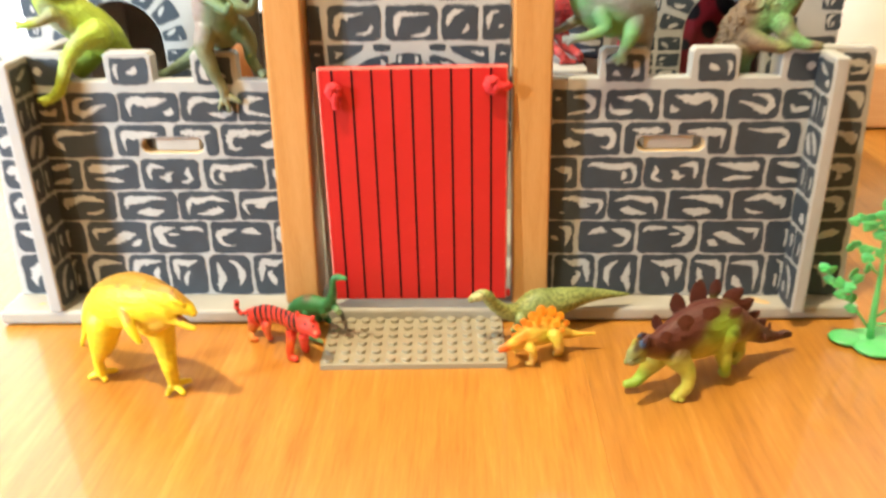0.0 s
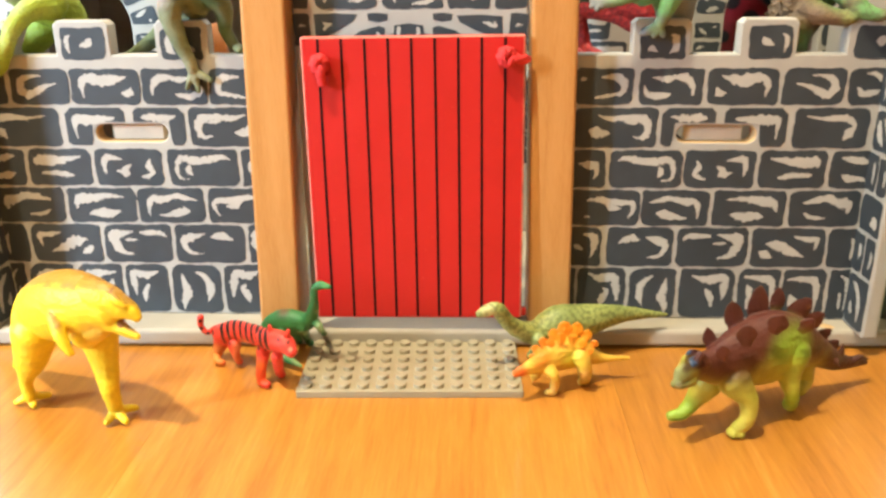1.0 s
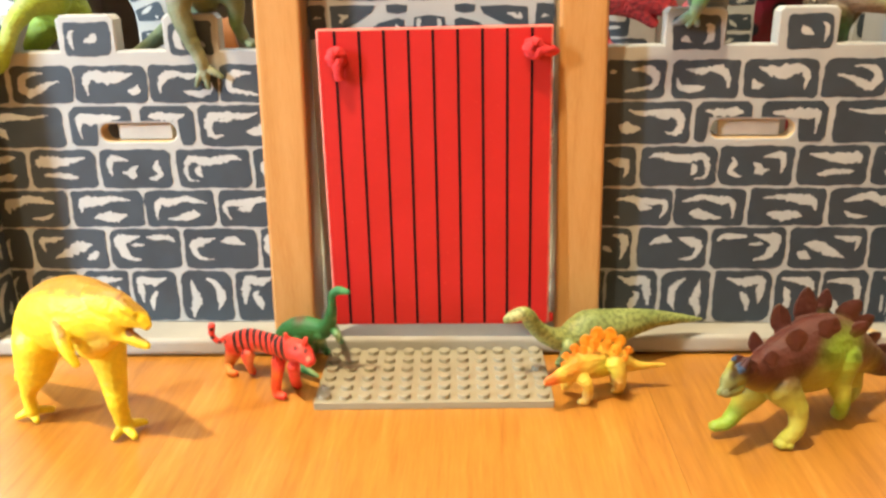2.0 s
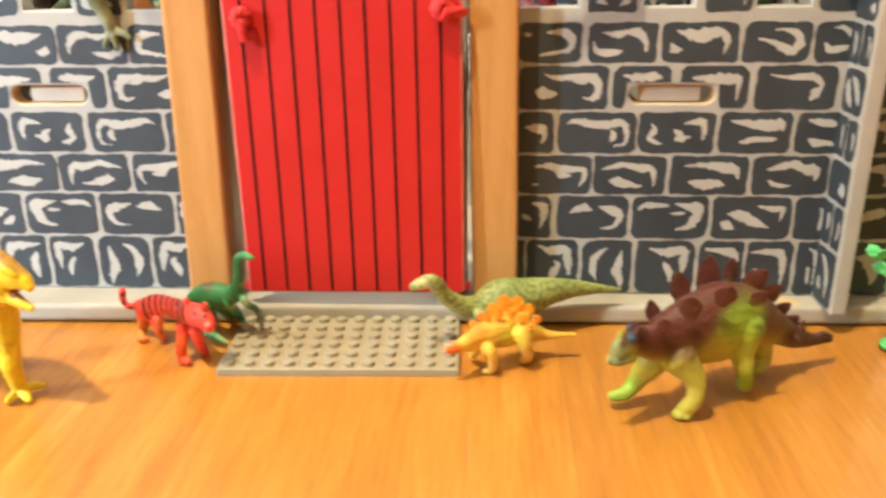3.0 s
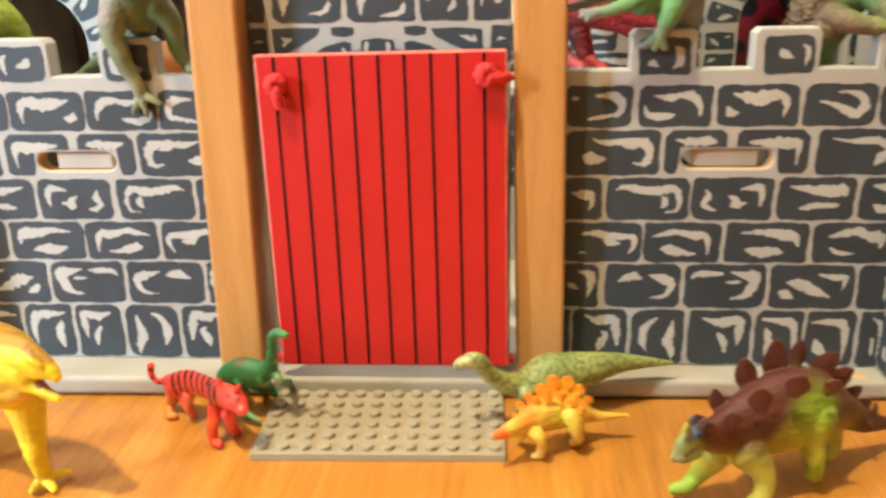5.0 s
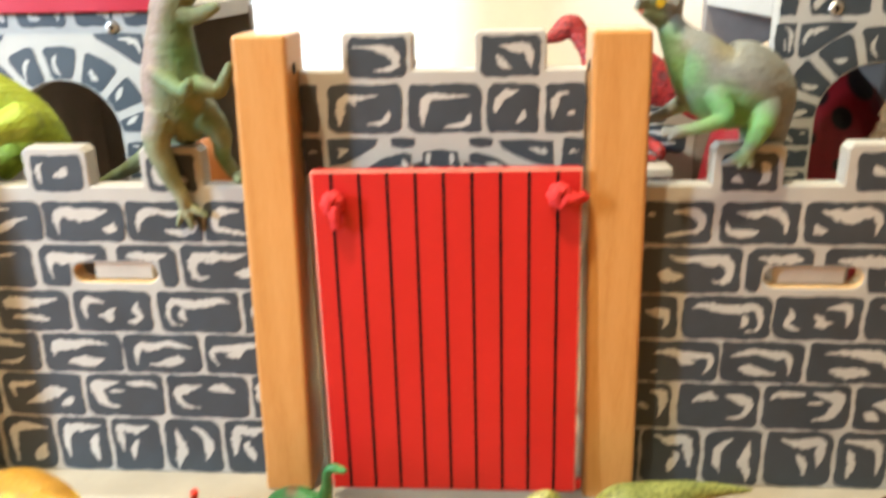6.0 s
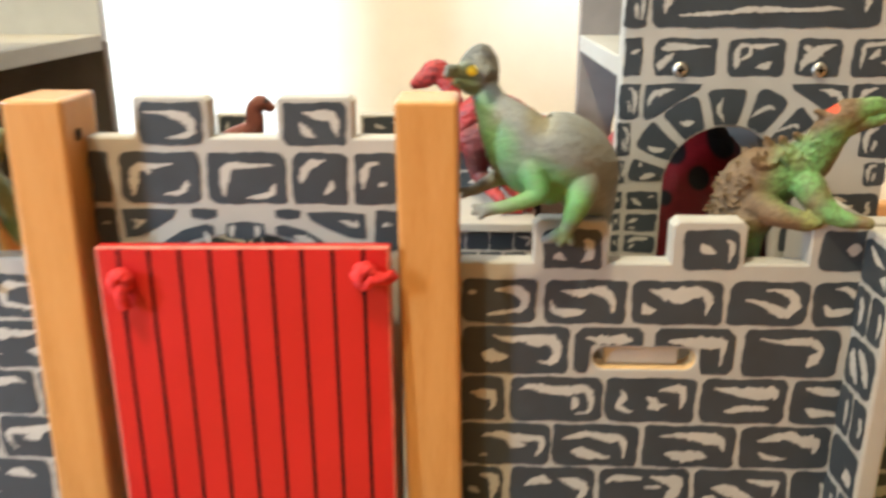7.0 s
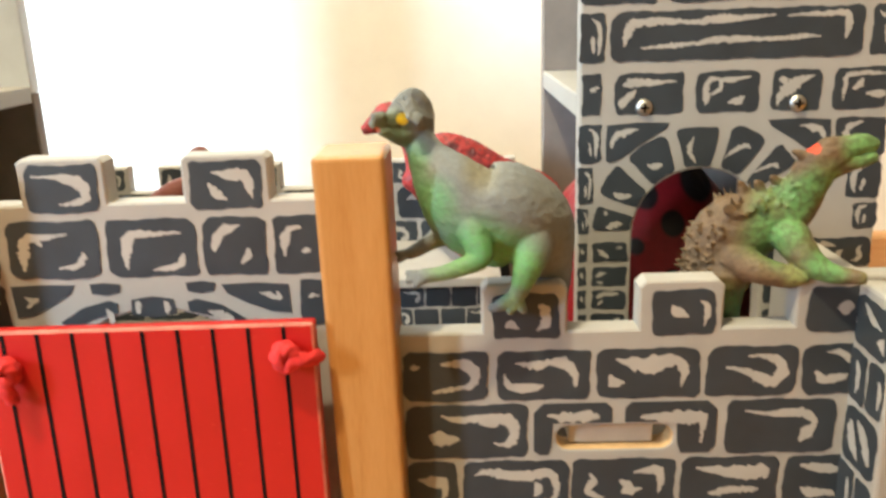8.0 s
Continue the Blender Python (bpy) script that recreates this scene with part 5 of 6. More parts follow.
orange = Figure((0.038, 0.373, 0.0), 'small yellow and orange plastic toy stegosaurus', (0.74, 0.47, 0.06), 0.3, 0.3, 0.42, 3, 0.3)
orange.tube([(-22.7, -15.0, 14.7, 1.6), (-18.9, -13.0, 15.5, 2.6), (-13.5, -9.0, 16.1, 4.3), (-5.9, -3.0, 16.6, 6.5), (2.3, 2.0, 16.0, 7.3), (8.4, 5.0, 13.7, 5.4), (14.9, 7.0, 11.2, 2.7), (21.1, 7.0, 11.2, 1.5), (27.8, 7.5, 11.3, 0.7)], 0.75)
orange.tube([(-9.1, -8.0, 14.3, 2.9), (-5.8, -10.0, 10.6, 2.1), (-5.6, -6.1, 2.5, 1.9), (-8.1, -7.2, 2.0, 1.4)])
orange.tube([(-11.7, -2.0, 11.1, 2.7), (-13.6, 1.9, 4.0, 1.7)])
orange.tube([(5.5, -3.0, 17.2, 3.8), (7.6, -4.0, 11.9, 2.9), (8.8, 2.3, 3.0, 2.2), (6.9, 2.1, 2.0, 1.7)])
orange.tube([(7.9, 9.0, 8.4, 3.0), (7.8, 6.7, 4.0, 2.0)])
orange.leaf_tint = (0.80, 0.24, 0.012)
orange.leaf(-13.2, 3.0, 16.1, 4.1, 3.3, -10.0, 0.0, 1.2)
orange.leaf(-15.2, -6.0, 17.4, 3.1, 2.3, -10.0, 0.0, 1.1)
orange.leaf(-9.6, 3.3, 18.7, 4.9, 4.1, -6.0, 0.0, 1.2)
orange.leaf(-11.7, -5.7, 20.0, 3.7, 2.9, -6.0, 0.0, 1.1)
orange.leaf(-5.5, 3.6, 21.3, 5.6, 5.5, -2.0, 0.0, 1.2)
orange.leaf(-7.8, -5.4, 22.5, 4.2, 4.0, -2.0, 0.0, 1.1)
orange.leaf(-1.2, 3.9, 23.4, 6.5, 6.9, 2.0, 0.0, 1.2)
orange.leaf(-3.6, -5.1, 24.5, 4.9, 4.9, 2.0, 0.0, 1.1)
orange.leaf(3.7, 4.2, 23.3, 6.5, 6.5, 6.0, 0.0, 1.2)
orange.leaf(1.2, -4.8, 24.5, 4.9, 4.6, 6.0, 0.0, 1.1)
orange.leaf(8.2, 4.5, 21.1, 5.6, 5.1, 10.0, 0.0, 1.2)
orange.leaf(5.6, -4.5, 22.3, 4.2, 3.6, 10.0, 0.0, 1.1)
orange.leaf(11.8, 4.8, 17.7, 4.5, 3.4, 14.0, 0.0, 1.2)
orange.leaf(9.1, -4.2, 19.0, 3.3, 2.5, 14.0, 0.0, 1.1)
orange.spray(-21.3, -15.0, 15.2, 4.7, (0.8, 0.12, 0.015), 0.9, 0)
orange.spray(-12.2, -5.0, 20.7, 6.2, (0.78, 0.2, 0.01), 0.8, 0)
orange.spray(-3.6, 1.0, 27.1, 7.2, (0.8, 0.26, 0.01), 0.95, 0)
orange.spray(6.3, 3.0, 25.0, 7.3, (0.8, 0.3, 0.01), 0.9, 0)
orange.spray(-5.4, -8.0, 3.6, 5.3, (0.78, 0.55, 0.16), 0.7, 0)
orange.spray(7.5, -5.0, 7.5, 5.3, (0.78, 0.58, 0.16), 0.7, 0)
orange.spray(2.0, -6.0, 15.5, 6.0, (0.56, 0.54, 0.04), 0.7, 0)
orange.make()

steg = Figure((0.118, 0.352, 0.0), 'yellow-green plastic toy stegosaurus with brown plates on its back', (0.42, 0.40, 0.05), 0.42, 0.35, 0.45, 4, 0.2)
steg.tube([(-44.6, -26.5, 31.0, 2.4), (-42.4, -24.6, 33.0, 3.7), (-36.5, -20.0, 32.6, 4.8), (-28.1, -14.0, 30.6, 8.2), (-16.2, -6.0, 30.3, 12.6), (-2.7, 2.0, 30.2, 15.3), (8.6, 8.0, 28.1, 12.6), (20.7, 14.0, 22.7, 7.0), (33.9, 21.0, 14.5, 4.1), (50.3, 29.0, 10.3, 1.2)], 0.72)
steg.tube([(-46.4, -27.5, 29.4, 1.5), (-43.3, -26.0, 28.6, 2.1), (-38.7, -23.0, 28.8, 2.5)], 0.9)
steg.tube([(-38.0, -24.0, 37.0, 1.8), (-36.6, -24.0, 40.4, 0.9)])
steg.tube([(-42.8, -24.0, 36.4, 1.5), (-42.6, -24.0, 38.8, 0.8)])
steg.tube([(-19.9, -14.0, 23.5, 6.5), (-14.6, -16.0, 16.6, 3.9), (-14.1, -16.6, 9.0, 3.1), (-16.4, -15.5, 4.0, 3.1)])
for x, y in ((-19.8, -15.6), (-18.8, -17.2), (-16.0, -17.4)):
    steg.tube([(-16.4, -15.0, 3.2, 3.0), (x, y, 2.0, 1.7)])
steg.tube([(-28.9, -9.0, 19.3, 5.8), (-33.0, -7.0, 10.1, 3.4), (-36.8, -8.5, 6.0, 2.7), (-41.4, -9.5, 5.0, 2.2)])
steg.tube([(5.7, 0.0, 28.8, 7.6), (5.2, -2.0, 20.5, 4.9), (6.9, -4.0, 12.5, 2.9), (9.5, 2.8, 4.0, 3.0)])
steg.tube([(16.4, 16.0, 16.9, 6.2), (19.1, 16.0, 8.9, 4.1), (16.5, 11.5, 6.0, 2.8)])
steg.tube([(34.6, 21.0, 16.1, 1.9), (35.0, 20.0, 19.8, 1.2), (35.0, 20.0, 23.0, 0.5)])
steg.tube([(41.3, 24.0, 13.0, 1.9), (45.5, 25.0, 14.7, 1.2), (49.7, 26.0, 13.2, 0.5)])
steg.tube([(29.7, 18.0, 18.6, 1.9), (31.0, 15.0, 17.6, 1.4), (32.2, 14.0, 16.0, 0.7)])
steg.leaf_tint = (0.030, 0.005, 0.005)
steg.leaf(-36.5, -15.0, 33.7, 7.4, 4.2, -25.0, 0.0, 1.8)
steg.leaf(-28.8, -9.0, 36.0, 7.4, 8.1, -16.0, 0.0, 1.8)
steg.leaf(-18.3, -2.0, 40.5, 9.3, 11.5, -10.0, 0.0, 1.8)
steg.leaf(-7.9, 4.0, 42.2, 12.1, 13.8, -2.0, 0.0, 1.8)
steg.leaf(2.6, 14.0, 41.3, 8.1, 10.0, 4.0, 0.0, 1.8)
steg.leaf(7.4, 10.0, 39.6, 10.2, 11.4, 42.0, 0.0, 1.8)
steg.leaf(14.6, 14.0, 33.7, 10.2, 10.3, 52.0, 0.0, 1.8)
steg.leaf(21.4, 17.0, 26.0, 8.7, 8.6, 50.0, 0.0, 1.8)
steg.leaf(28.4, 20.0, 20.3, 8.2, 6.6, 45.0, 0.0, 1.8)
steg.leaf(-27.4, -21.5, 37.2, 6.8, 5.5, -18.0, 0.0, 1.6)
steg.leaf(5.0, -9.0, 43.2, 8.5, 6.0, 40.0, 0.0, 1.6)
steg.leaf(-33.6, -22.0, 35.0, 4.9, 4.3, -20.0, 0.0, 1.4)
steg.leaf(-18.8, -18.5, 42.4, 8.5, 7.2, -6.0, 0.0, 1.6)
steg.leaf(-7.4, -14.0, 45.4, 11.1, 6.9, 22.0, 0.0, 1.6)
steg.spray(-37.2, -17.0, 35.2, 7.4, (0.085, 0.018, 0.011), 0.92, 0)
steg.spray(-30.0, -12.0, 35.1, 12.9, (0.085, 0.018, 0.011), 0.92, 0)
steg.spray(-21.6, -7.0, 38.0, 17.6, (0.085, 0.018, 0.011), 0.92, 0)
steg.spray(-11.8, -2.0, 41.1, 20.8, (0.085, 0.018, 0.011), 0.92, 0)
steg.spray(-1.3, 4.0, 42.3, 21.1, (0.085, 0.018, 0.011), 0.92, 0)
steg.spray(9.9, 10.0, 40.2, 19.3, (0.085, 0.018, 0.011), 0.92, 0)
steg.spray(20.9, 15.0, 31.7, 16.1, (0.085, 0.018, 0.011), 0.92, 0)
steg.spray(31.5, 20.0, 19.8, 10.1, (0.085, 0.018, 0.011), 0.92, 0)
steg.spray(39.9, 24.0, 14.4, 10.2, (0.085, 0.018, 0.011), 0.92, 0)
steg.spray(49.3, 28.0, 11.1, 10.4, (0.085, 0.018, 0.011), 0.92, 0)
steg.spray(-26.0, -20.0, 35.0, 8.1, (0.085, 0.018, 0.011), 0.92, 0)
steg.spray(36.7, 22.0, 14.0, 16.8, (0.06, 0.015, 0.01), 0.85, 0)
steg.spray(48.1, 28.0, 11.1, 12.2, (0.06, 0.015, 0.01), 0.9, 0)
steg.spray(3.1, -8.0, 32.1, 12.2, (0.26, 0.42, 0.03), 0.75, 0)
steg.spray(3.3, -8.0, 22.3, 9.7, (0.42, 0.44, 0.04), 0.6, 0)
steg.spray(-7.1, -7.0, 24.8, 8.8, (0.4, 0.36, 0.04), 0.6, 0)
steg.spray(-13.6, -14.0, 9.9, 8.8, (0.52, 0.5, 0.08), 1, 0)
steg.spray(-37.1, -7.0, 6.6, 10.4, (0.25, 0.38, 0.04), 1, 0)
steg.spray(8.7, -2.0, 9.6, 7.7, (0.28, 0.45, 0.03), 1, 0)
steg.spray(-43.1, -26.0, 31.4, 7.1, (0.42, 0.42, 0.05), 0.95, 0)
steg.spray(-44.0, -29.0, 31.5, 7.0, (0.17, 0.195, 0.085), 0.9, 0)
steg.spray(-42.0, -30.0, 35.6, 2.6, (0.05, 0.02, 0.014), 0.9, 0)
steg.spray(-38.0, -26.0, 38.0, 5.4, (0.05, 0.012, 0.010), 0.97, 0)
steg.spray(-44.8, -29.0, 29.4, 1.5, (0.40, 0.50, 0.33), 0.7, 1)
steg.spray(-36.6, -24.0, 41.0, 3.4, (0.06, 0.013, 0.012), 0.95, 0)
steg.spray(-39.2, -27.0, 36.4, 1.3, (0.04, 0.09, 0.18), 0.9, 1)
steg.make()

crested = Figure((0.07, 0.427, 0.1515), 'grey and green crested rubber dinosaur perched on the wall', (0.165, 0.178, 0.172), 0.4, 0.35, 0.55, 5, 0.2)
crested.tube([(-30.5, 2.5, 45.3, 1.3), (-26.9, 5.5, 44.0, 2.7), (-22.6, 9.0, 43.0, 4.0)], 0.9)
crested.tube([(-32.4, 1.5, 49.6, 1.3), (-30.3, 2.5, 49.6, 1.4)])
crested.tube([(-32.5, 2.0, 47.8, 1.8), (-29.9, 4.0, 47.6, 2.6), (-26.1, 7.0, 47.8, 4.2), (-22.3, 9.0, 47.5, 5.1), (-20.8, 10.0, 43.0, 4.5), (-18.0, 7.0, 37.0, 6.2), (-12.6, 3.0, 30.0, 10.2), (-5.4, 2.0, 22.4, 13.6), (4.2, 3.0, 19.9, 15.8), (11.7, 5.0, 15.2, 13.6), (15.8, 9.0, 5.3, 9.2), (17.7, 17.0, -7.4, 7.1), (19.7, 23.0, -19.3, 4.1)], 0.8)
crested.tube([(-26.5, 7.0, 50.3, 2.8), (-23.7, 8.0, 53.2, 2.9), (-21.3, 9.0, 53.3, 3.5), (-19.3, 10.0, 49.7, 3.5), (-18.8, 10.0, 44.5, 3.0)], 0.5)
crested.tube([(-26.4, 3.5, 54.0, 0.5), (-23.9, 1.0, 51.8, 0.5), (-23.1, -1.5, 49.4, 0.4)])
crested.tube([(-24.5, 3.5, 54.8, 0.5), (-23.1, 1.0, 51.4, 0.5), (-22.5, -1.5, 49.1, 0.4)])
crested.tube([(-23.1, 3.5, 55.6, 0.5), (-22.3, 1.0, 51.0, 0.5), (-22.0, -1.5, 48.8, 0.4)])
crested.tube([(-21.8, 3.5, 55.7, 0.5), (-21.5, 1.0, 50.6, 0.5), (-21.6, -1.5, 48.4, 0.4)])
crested.tube([(-20.7, 3.5, 53.5, 0.5), (-20.7, 1.0, 50.2, 0.5), (-21.0, -1.5, 48.1, 0.4)])
crested.tube([(-19.5, 3.5, 51.2, 0.5), (-19.9, 1.0, 49.8, 0.5), (-20.6, -1.5, 47.8, 0.4)])
crested.tube([(-18.2, 3.5, 49.0, 0.5), (-19.1, 1.0, 49.4, 0.5), (-20.1, -1.5, 47.5, 0.4)])
crested.tube([(-6.0, -4.0, 19.5, 5.4), (-4.6, -9.0, 15.2, 4.0), (-3.6, -11.5, 11.6, 3.2), (-9.0, -12.5, 9.4, 2.5), (-15.5, -12.5, 7.6, 2.1), (-19.5, -12.0, 6.8, 2.2)])
crested.tube([(-19.5, -12.0, 6.8, 1.7), (-24.0, -11.5, 7.8, 0.9)])
crested.tube([(-19.5, -12.0, 6.8, 1.7), (-24.0, -12.5, 5.8, 0.9)])
crested.tube([(-19.5, -12.0, 6.8, 1.6), (-21.8, -13.5, 4.4, 0.9)])
crested.tube([(-13.0, 8.0, 14.0, 3.6), (-19.5, 8.0, 10.5, 2.4), (-24.5, 6.0, 8.4, 1.9), (-28.0, 5.0, 8.8, 1.0)])
crested.tube([(-24.5, 6.0, 8.4, 1.6), (-27.5, 4.0, 6.8, 0.9)])
crested.tube([(11.0, 0.0, 15.5, 7.4), (10.6, -6.0, 10.5, 5.4), (9.2, -7.5, 6.0, 3.9), (7.8, -5.5, 0.5, 2.9), (6.6, -4.2, -2.6, 2.6)])
crested.tube([(6.6, -4.2, -2.6, 2.4), (1.6, -4.4, -5.2, 1.7), (-0.6, -4.0, -6.0, 1.1)])
crested.tube([(6.6, -4.2, -2.6, 2.3), (4.8, -5.0, -6.8, 1.3)])
crested.tube([(6.6, -4.2, -2.6, 2.3), (8.6, -4.6, -6.6, 1.3)])
crested.tube([(16.5, 19.0, 6.9, 8.0), (14.7, 19.0, -6.1, 3.9)])
crested.spray(-17.6, -3.0, 25.5, 9.6, (0.09, 0.29, 0.085), 0.75, 0)
crested.spray(-5.1, -3.0, 12.6, 12.6, (0.075, 0.26, 0.075), 0.9, 0)
crested.spray(4.6, -2.0, 9.7, 11.4, (0.09, 0.29, 0.085), 0.8, 0)
crested.spray(-23.6, 3.0, 35.4, 6.3, (0.09, 0.29, 0.085), 0.5, 0)
crested.spray(8.6, -11.0, 6.6, 7.0, (0.14, 0.36, 0.12), 0.9, 0)
crested.spray(5.5, -6.0, -3.5, 4.7, (0.2, 0.34, 0.15), 0.8, 0)
crested.spray(-12.1, -13.0, 9.1, 8.5, (0.16, 0.3, 0.1), 0.6, 0)
crested.spray(-3.0, 1.0, 34.1, 6.4, (0.24, 0.2, 0.08), 0.5, 0)
crested.spray(-24.7, 2.5, 48.5, 1.7, (0.75, 0.55, 0.02), 1, 1)
crested.spray(-25.8, 2.0, 44.3, 4.6, (0.1, 0.16, 0.06), 0.6, 0)
crested.spray(-28.0, 3.0, 46.0, 6.5, (0.115, 0.165, 0.08), 0.8, 0)
crested.spray(-21.5, -1.0, 38.5, 5.5, (0.10, 0.22, 0.085), 0.7, 0)
crested.spray(-24.7, 2.5, 48.5, 1.6, (0.75, 0.55, 0.02), 1, 1)
crested.spray(-31.9, 1.0, 45.9, 1.0, (0.42, 0.06, 0.03), 0.8, 1)
crested.flecks = ((0.13, 0.135, 0.115), 0.9, 0.25)
crested.make()

spiny = Figure((0.15, 0.444, 0.1365), 'green and brown spiny rubber dinosaur leaning over the wall', (0.135, 0.082, 0.038), 0.45, 0.4, 0.55, 3, 0.25)
spiny.tube([(-11.5, 2.0, 3.7, 9.0), (-8.0, 1.0, 14.3, 12.0), (-4.6, 0.0, 23.6, 12.6), (2.2, -2.0, 28.4, 10.0), (9.6, -4.0, 32.2, 7.8), (13.2, -6.0, 39.5, 6.4), (16.1, -8.0, 46.5, 5.9), (20.0, -9.0, 49.6, 4.9)], 0.8)
spiny.tube([(17.5, -9.0, 50.3, 4.2), (21.8, -10.0, 51.3, 3.6), (26.4, -11.0, 52.8, 2.7), (29.4, -11.0, 52.4, 2.0)], 0.7)
spiny.tube([(18.0, -9.0, 45.0, 3.6), (23.8, -10.0, 47.2, 2.9), (29.6, -11.0, 48.6, 1.8)], 0.7)
spiny.tube([(-6.4, -7.0, 17.6, 6.2), (-0.8, -13.0, 16.1, 4.3), (6.5, -16.0, 14.8, 3.3), (10.2, -17.0, 14.7, 2.1)])
spiny.tube([(8.7, -10.0, 25.1, 5.7), (12.6, -16.0, 19.0, 4.3), (17.7, -20.0, 16.7, 2.9), (23.8, -24.0, 16.6, 1.9)])
spiny.tube([(-9.1, -6.0, 11.9, 6.9), (-8.8, -4.0, 2.0, 6.0), (-6.5, -1.0, -10.6, 5.4)])
spiny.tube([(10.7, -8.0, 49.2, 1.6), (8.2, -8.0, 50.4, 0.7)])
spiny.flecks = ((0.07, 0.045, 0.02), 1.6, 0.4)
spiny.back = [(-11.5, 2.0, 3.7, 9.0), (-8.0, 1.0, 14.3, 12.0), (-4.6, 0.0, 23.6, 12.6), (2.2, -2.0, 28.4, 10.0), (9.6, -4.0, 32.2, 7.8), (13.2, -6.0, 39.5, 6.4)]
rng = random.Random(5)
axis = smooth_line(spiny.back, 12)
for i in range(430):
    x, y, z, r = axis[rng.randrange(len(axis))]
    a = radians(rng.uniform(60, 240))
    b = rng.uniform(-1.6, 0.6)
    d = Vector((math.cos(a), b, math.sin(a))).normalized()
    low = z < 26
    spiny.thorn(x + d.x * r * 0.94, y + d.y * r * 0.78, z + d.z * r * 0.94, d.x, d.y, d.z + 0.3, rng.uniform(2.6, 4.6) if low else rng.uniform(1.0, 2.2), rng.uniform(1.1, 1.7) if low else rng.uniform(0.8, 1.2))
spiny.spray(5.0, -14.0, 31.4, 10.1, (0.12, 0.3, 0.095), 0.9, 0)
spiny.spray(10.9, -14.0, 37.9, 7.5, (0.12, 0.3, 0.095), 0.85, 0)
spiny.spray(-0.8, -14.0, 23.0, 8.6, (0.12, 0.3, 0.095), 0.8, 0)
spiny.spray(16.1, -14.0, 42.7, 6.5, (0.12, 0.3, 0.095), 0.8, 0)
spiny.spray(26.4, -12.0, 51.5, 7.4, (0.15, 0.35, 0.11), 0.9, 0)
spiny.spray(14.3, -20.0, 18.4, 7.1, (0.12, 0.3, 0.095), 0.9, 0)
spiny.spray(-9.2, -8.0, 3.5, 12.1, (0.03, 0.13, 0.04), 0.85, 0)
spiny.spray(12.9, -17.5, 51.8, 1.8, (0.72, 0.06, 0.015), 1, 1)
spiny.spray(15.8, -4.0, 46.7, 4.3, (0.2, 0.13, 0.06), 0.7, 0)
spiny.spray(7.7, -19.0, 15.7, 4.6, (0.25, 0.3, 0.1), 0.7, 0)
spiny.spray(24.7, -24.0, 16.1, 3.5, (0.2, 0.2, 0.08), 0.7, 0)
spiny.spray(-10.8, -4.0, 20.4, 12.1, (0.12, 0.075, 0.036), 0.8, 0)
for x, y, z, w, h, lean in ((-3.0, -2.0, 37.0, 4.6, 4.6, -30), (1.5, -4.0, 38.0, 4.0, 4.2, -35), (5.5, -5.0, 40.4, 3.6, 3.4, -45), (-8.0, -8.0, 32.0, 4.4, 4.4, -40), (0.0, -10.0, 34.0, 3.6, 3.6, -25)):
    spiny.leaf(x, y, z, w, h, lean, 0, 2.2)
spiny.spray(4.0, -16.0, 34.0, 5.0, (0.13, 0.085, 0.04), 0.5, 0)
spiny.spray(-3.0, -16.0, 15.5, 7.0, (0.17, 0.10, 0.05), 0.8, 0)
spiny.make()

rex = Figure((-0.133, 0.428, 0.1515), 'open-mouthed green and grey rubber dinosaur perched on the wall', (0.125, 0.155, 0.075), 0.42, 0.35, 0.55, 5, 0.22)
rex.tube([(24.4, -9.0, 60.6, 2.1), (20.8, -8.0, 58.9, 3.2), (15.0, -7.0, 56.0, 5.0), (9.2, -6.0, 51.6, 6.8), (7.4, -5.0, 44.3, 7.8), (6.0, -4.0, 35.0, 9.6), (5.0, -3.0, 25.0, 11.4), (4.4, -1.0, 15.5, 11.4), (4.6, 4.0, 8.5, 8.8), (-5.0, 14.0, 1.0, 6.6), (-18.0, 24.0, -7.5, 4.6), (-34.0, 33.0, -16.5, 2.9), (-50.0, 41.0, -24.0, 1.7), (-61.0, 46.0, -30.0, 0.8)], 0.85)
rex.tube([(10.9, -7.0, 48.6, 4.9), (18.4, -8.0, 47.6, 3.0), (25.6, -9.0, 50.3, 1.9)], 0.8)
rex.tube([(0.6, -5.0, 12.5, 6.8), (-2.2, -7.0, 3.5, 5.0), (0.2, -6.5, -8.0, 3.7), (3.4, -5.0, -17.0, 2.9), (4.4, -4.0, -21.5, 2.7)])
rex.tube([(4.4, -4.0, -21.5, 2.0), (0.6, -3.6, -29.6, 1.2)])
rex.tube([(4.4, -4.0, -21.5, 2.0), (5.8, -3.8, -30.6, 1.2)])
rex.tube([(4.4, -4.0, -21.5, 2.0), (11.8, -3.8, -26.0, 1.2)])
rex.tube([(13.4, 0.0, 12.0, 6.6), (18.6, 2.0, 4.4, 4.4), (18.0, 5.0, -4.5, 3.0), (20.8, 6.0, -11.4, 2.5)])
rex.tube([(21.8, 6.0, -12.4, 2.1), (28.6, 3.0, -13.4, 1.4)])
rex.tube([(21.8, 6.0, -12.4, 2.1), (24.6, 0.5, -13.6, 1.3)])
rex.tube([(16.6, -8.0, 23.7, 3.5), (24.1, -10.0, 21.8, 2.7), (27.5, -11.0, 27.3, 2.1), (29.0, -11.0, 30.5, 1.5)])
rex.tube([(1.4, -10.0, 28.8, 3.1), (13.2, -16.0, 22.9, 2.6), (16.9, -19.0, 25.8, 1.9)])
rex.spray(-1.5, -4.0, 31.6, 6.6, (0.21, 0.145, 0.115), 0.85, 0)
rex.spray(-7.7, -2.0, 18.3, 8.0, (0.21, 0.145, 0.115), 0.8, 0)
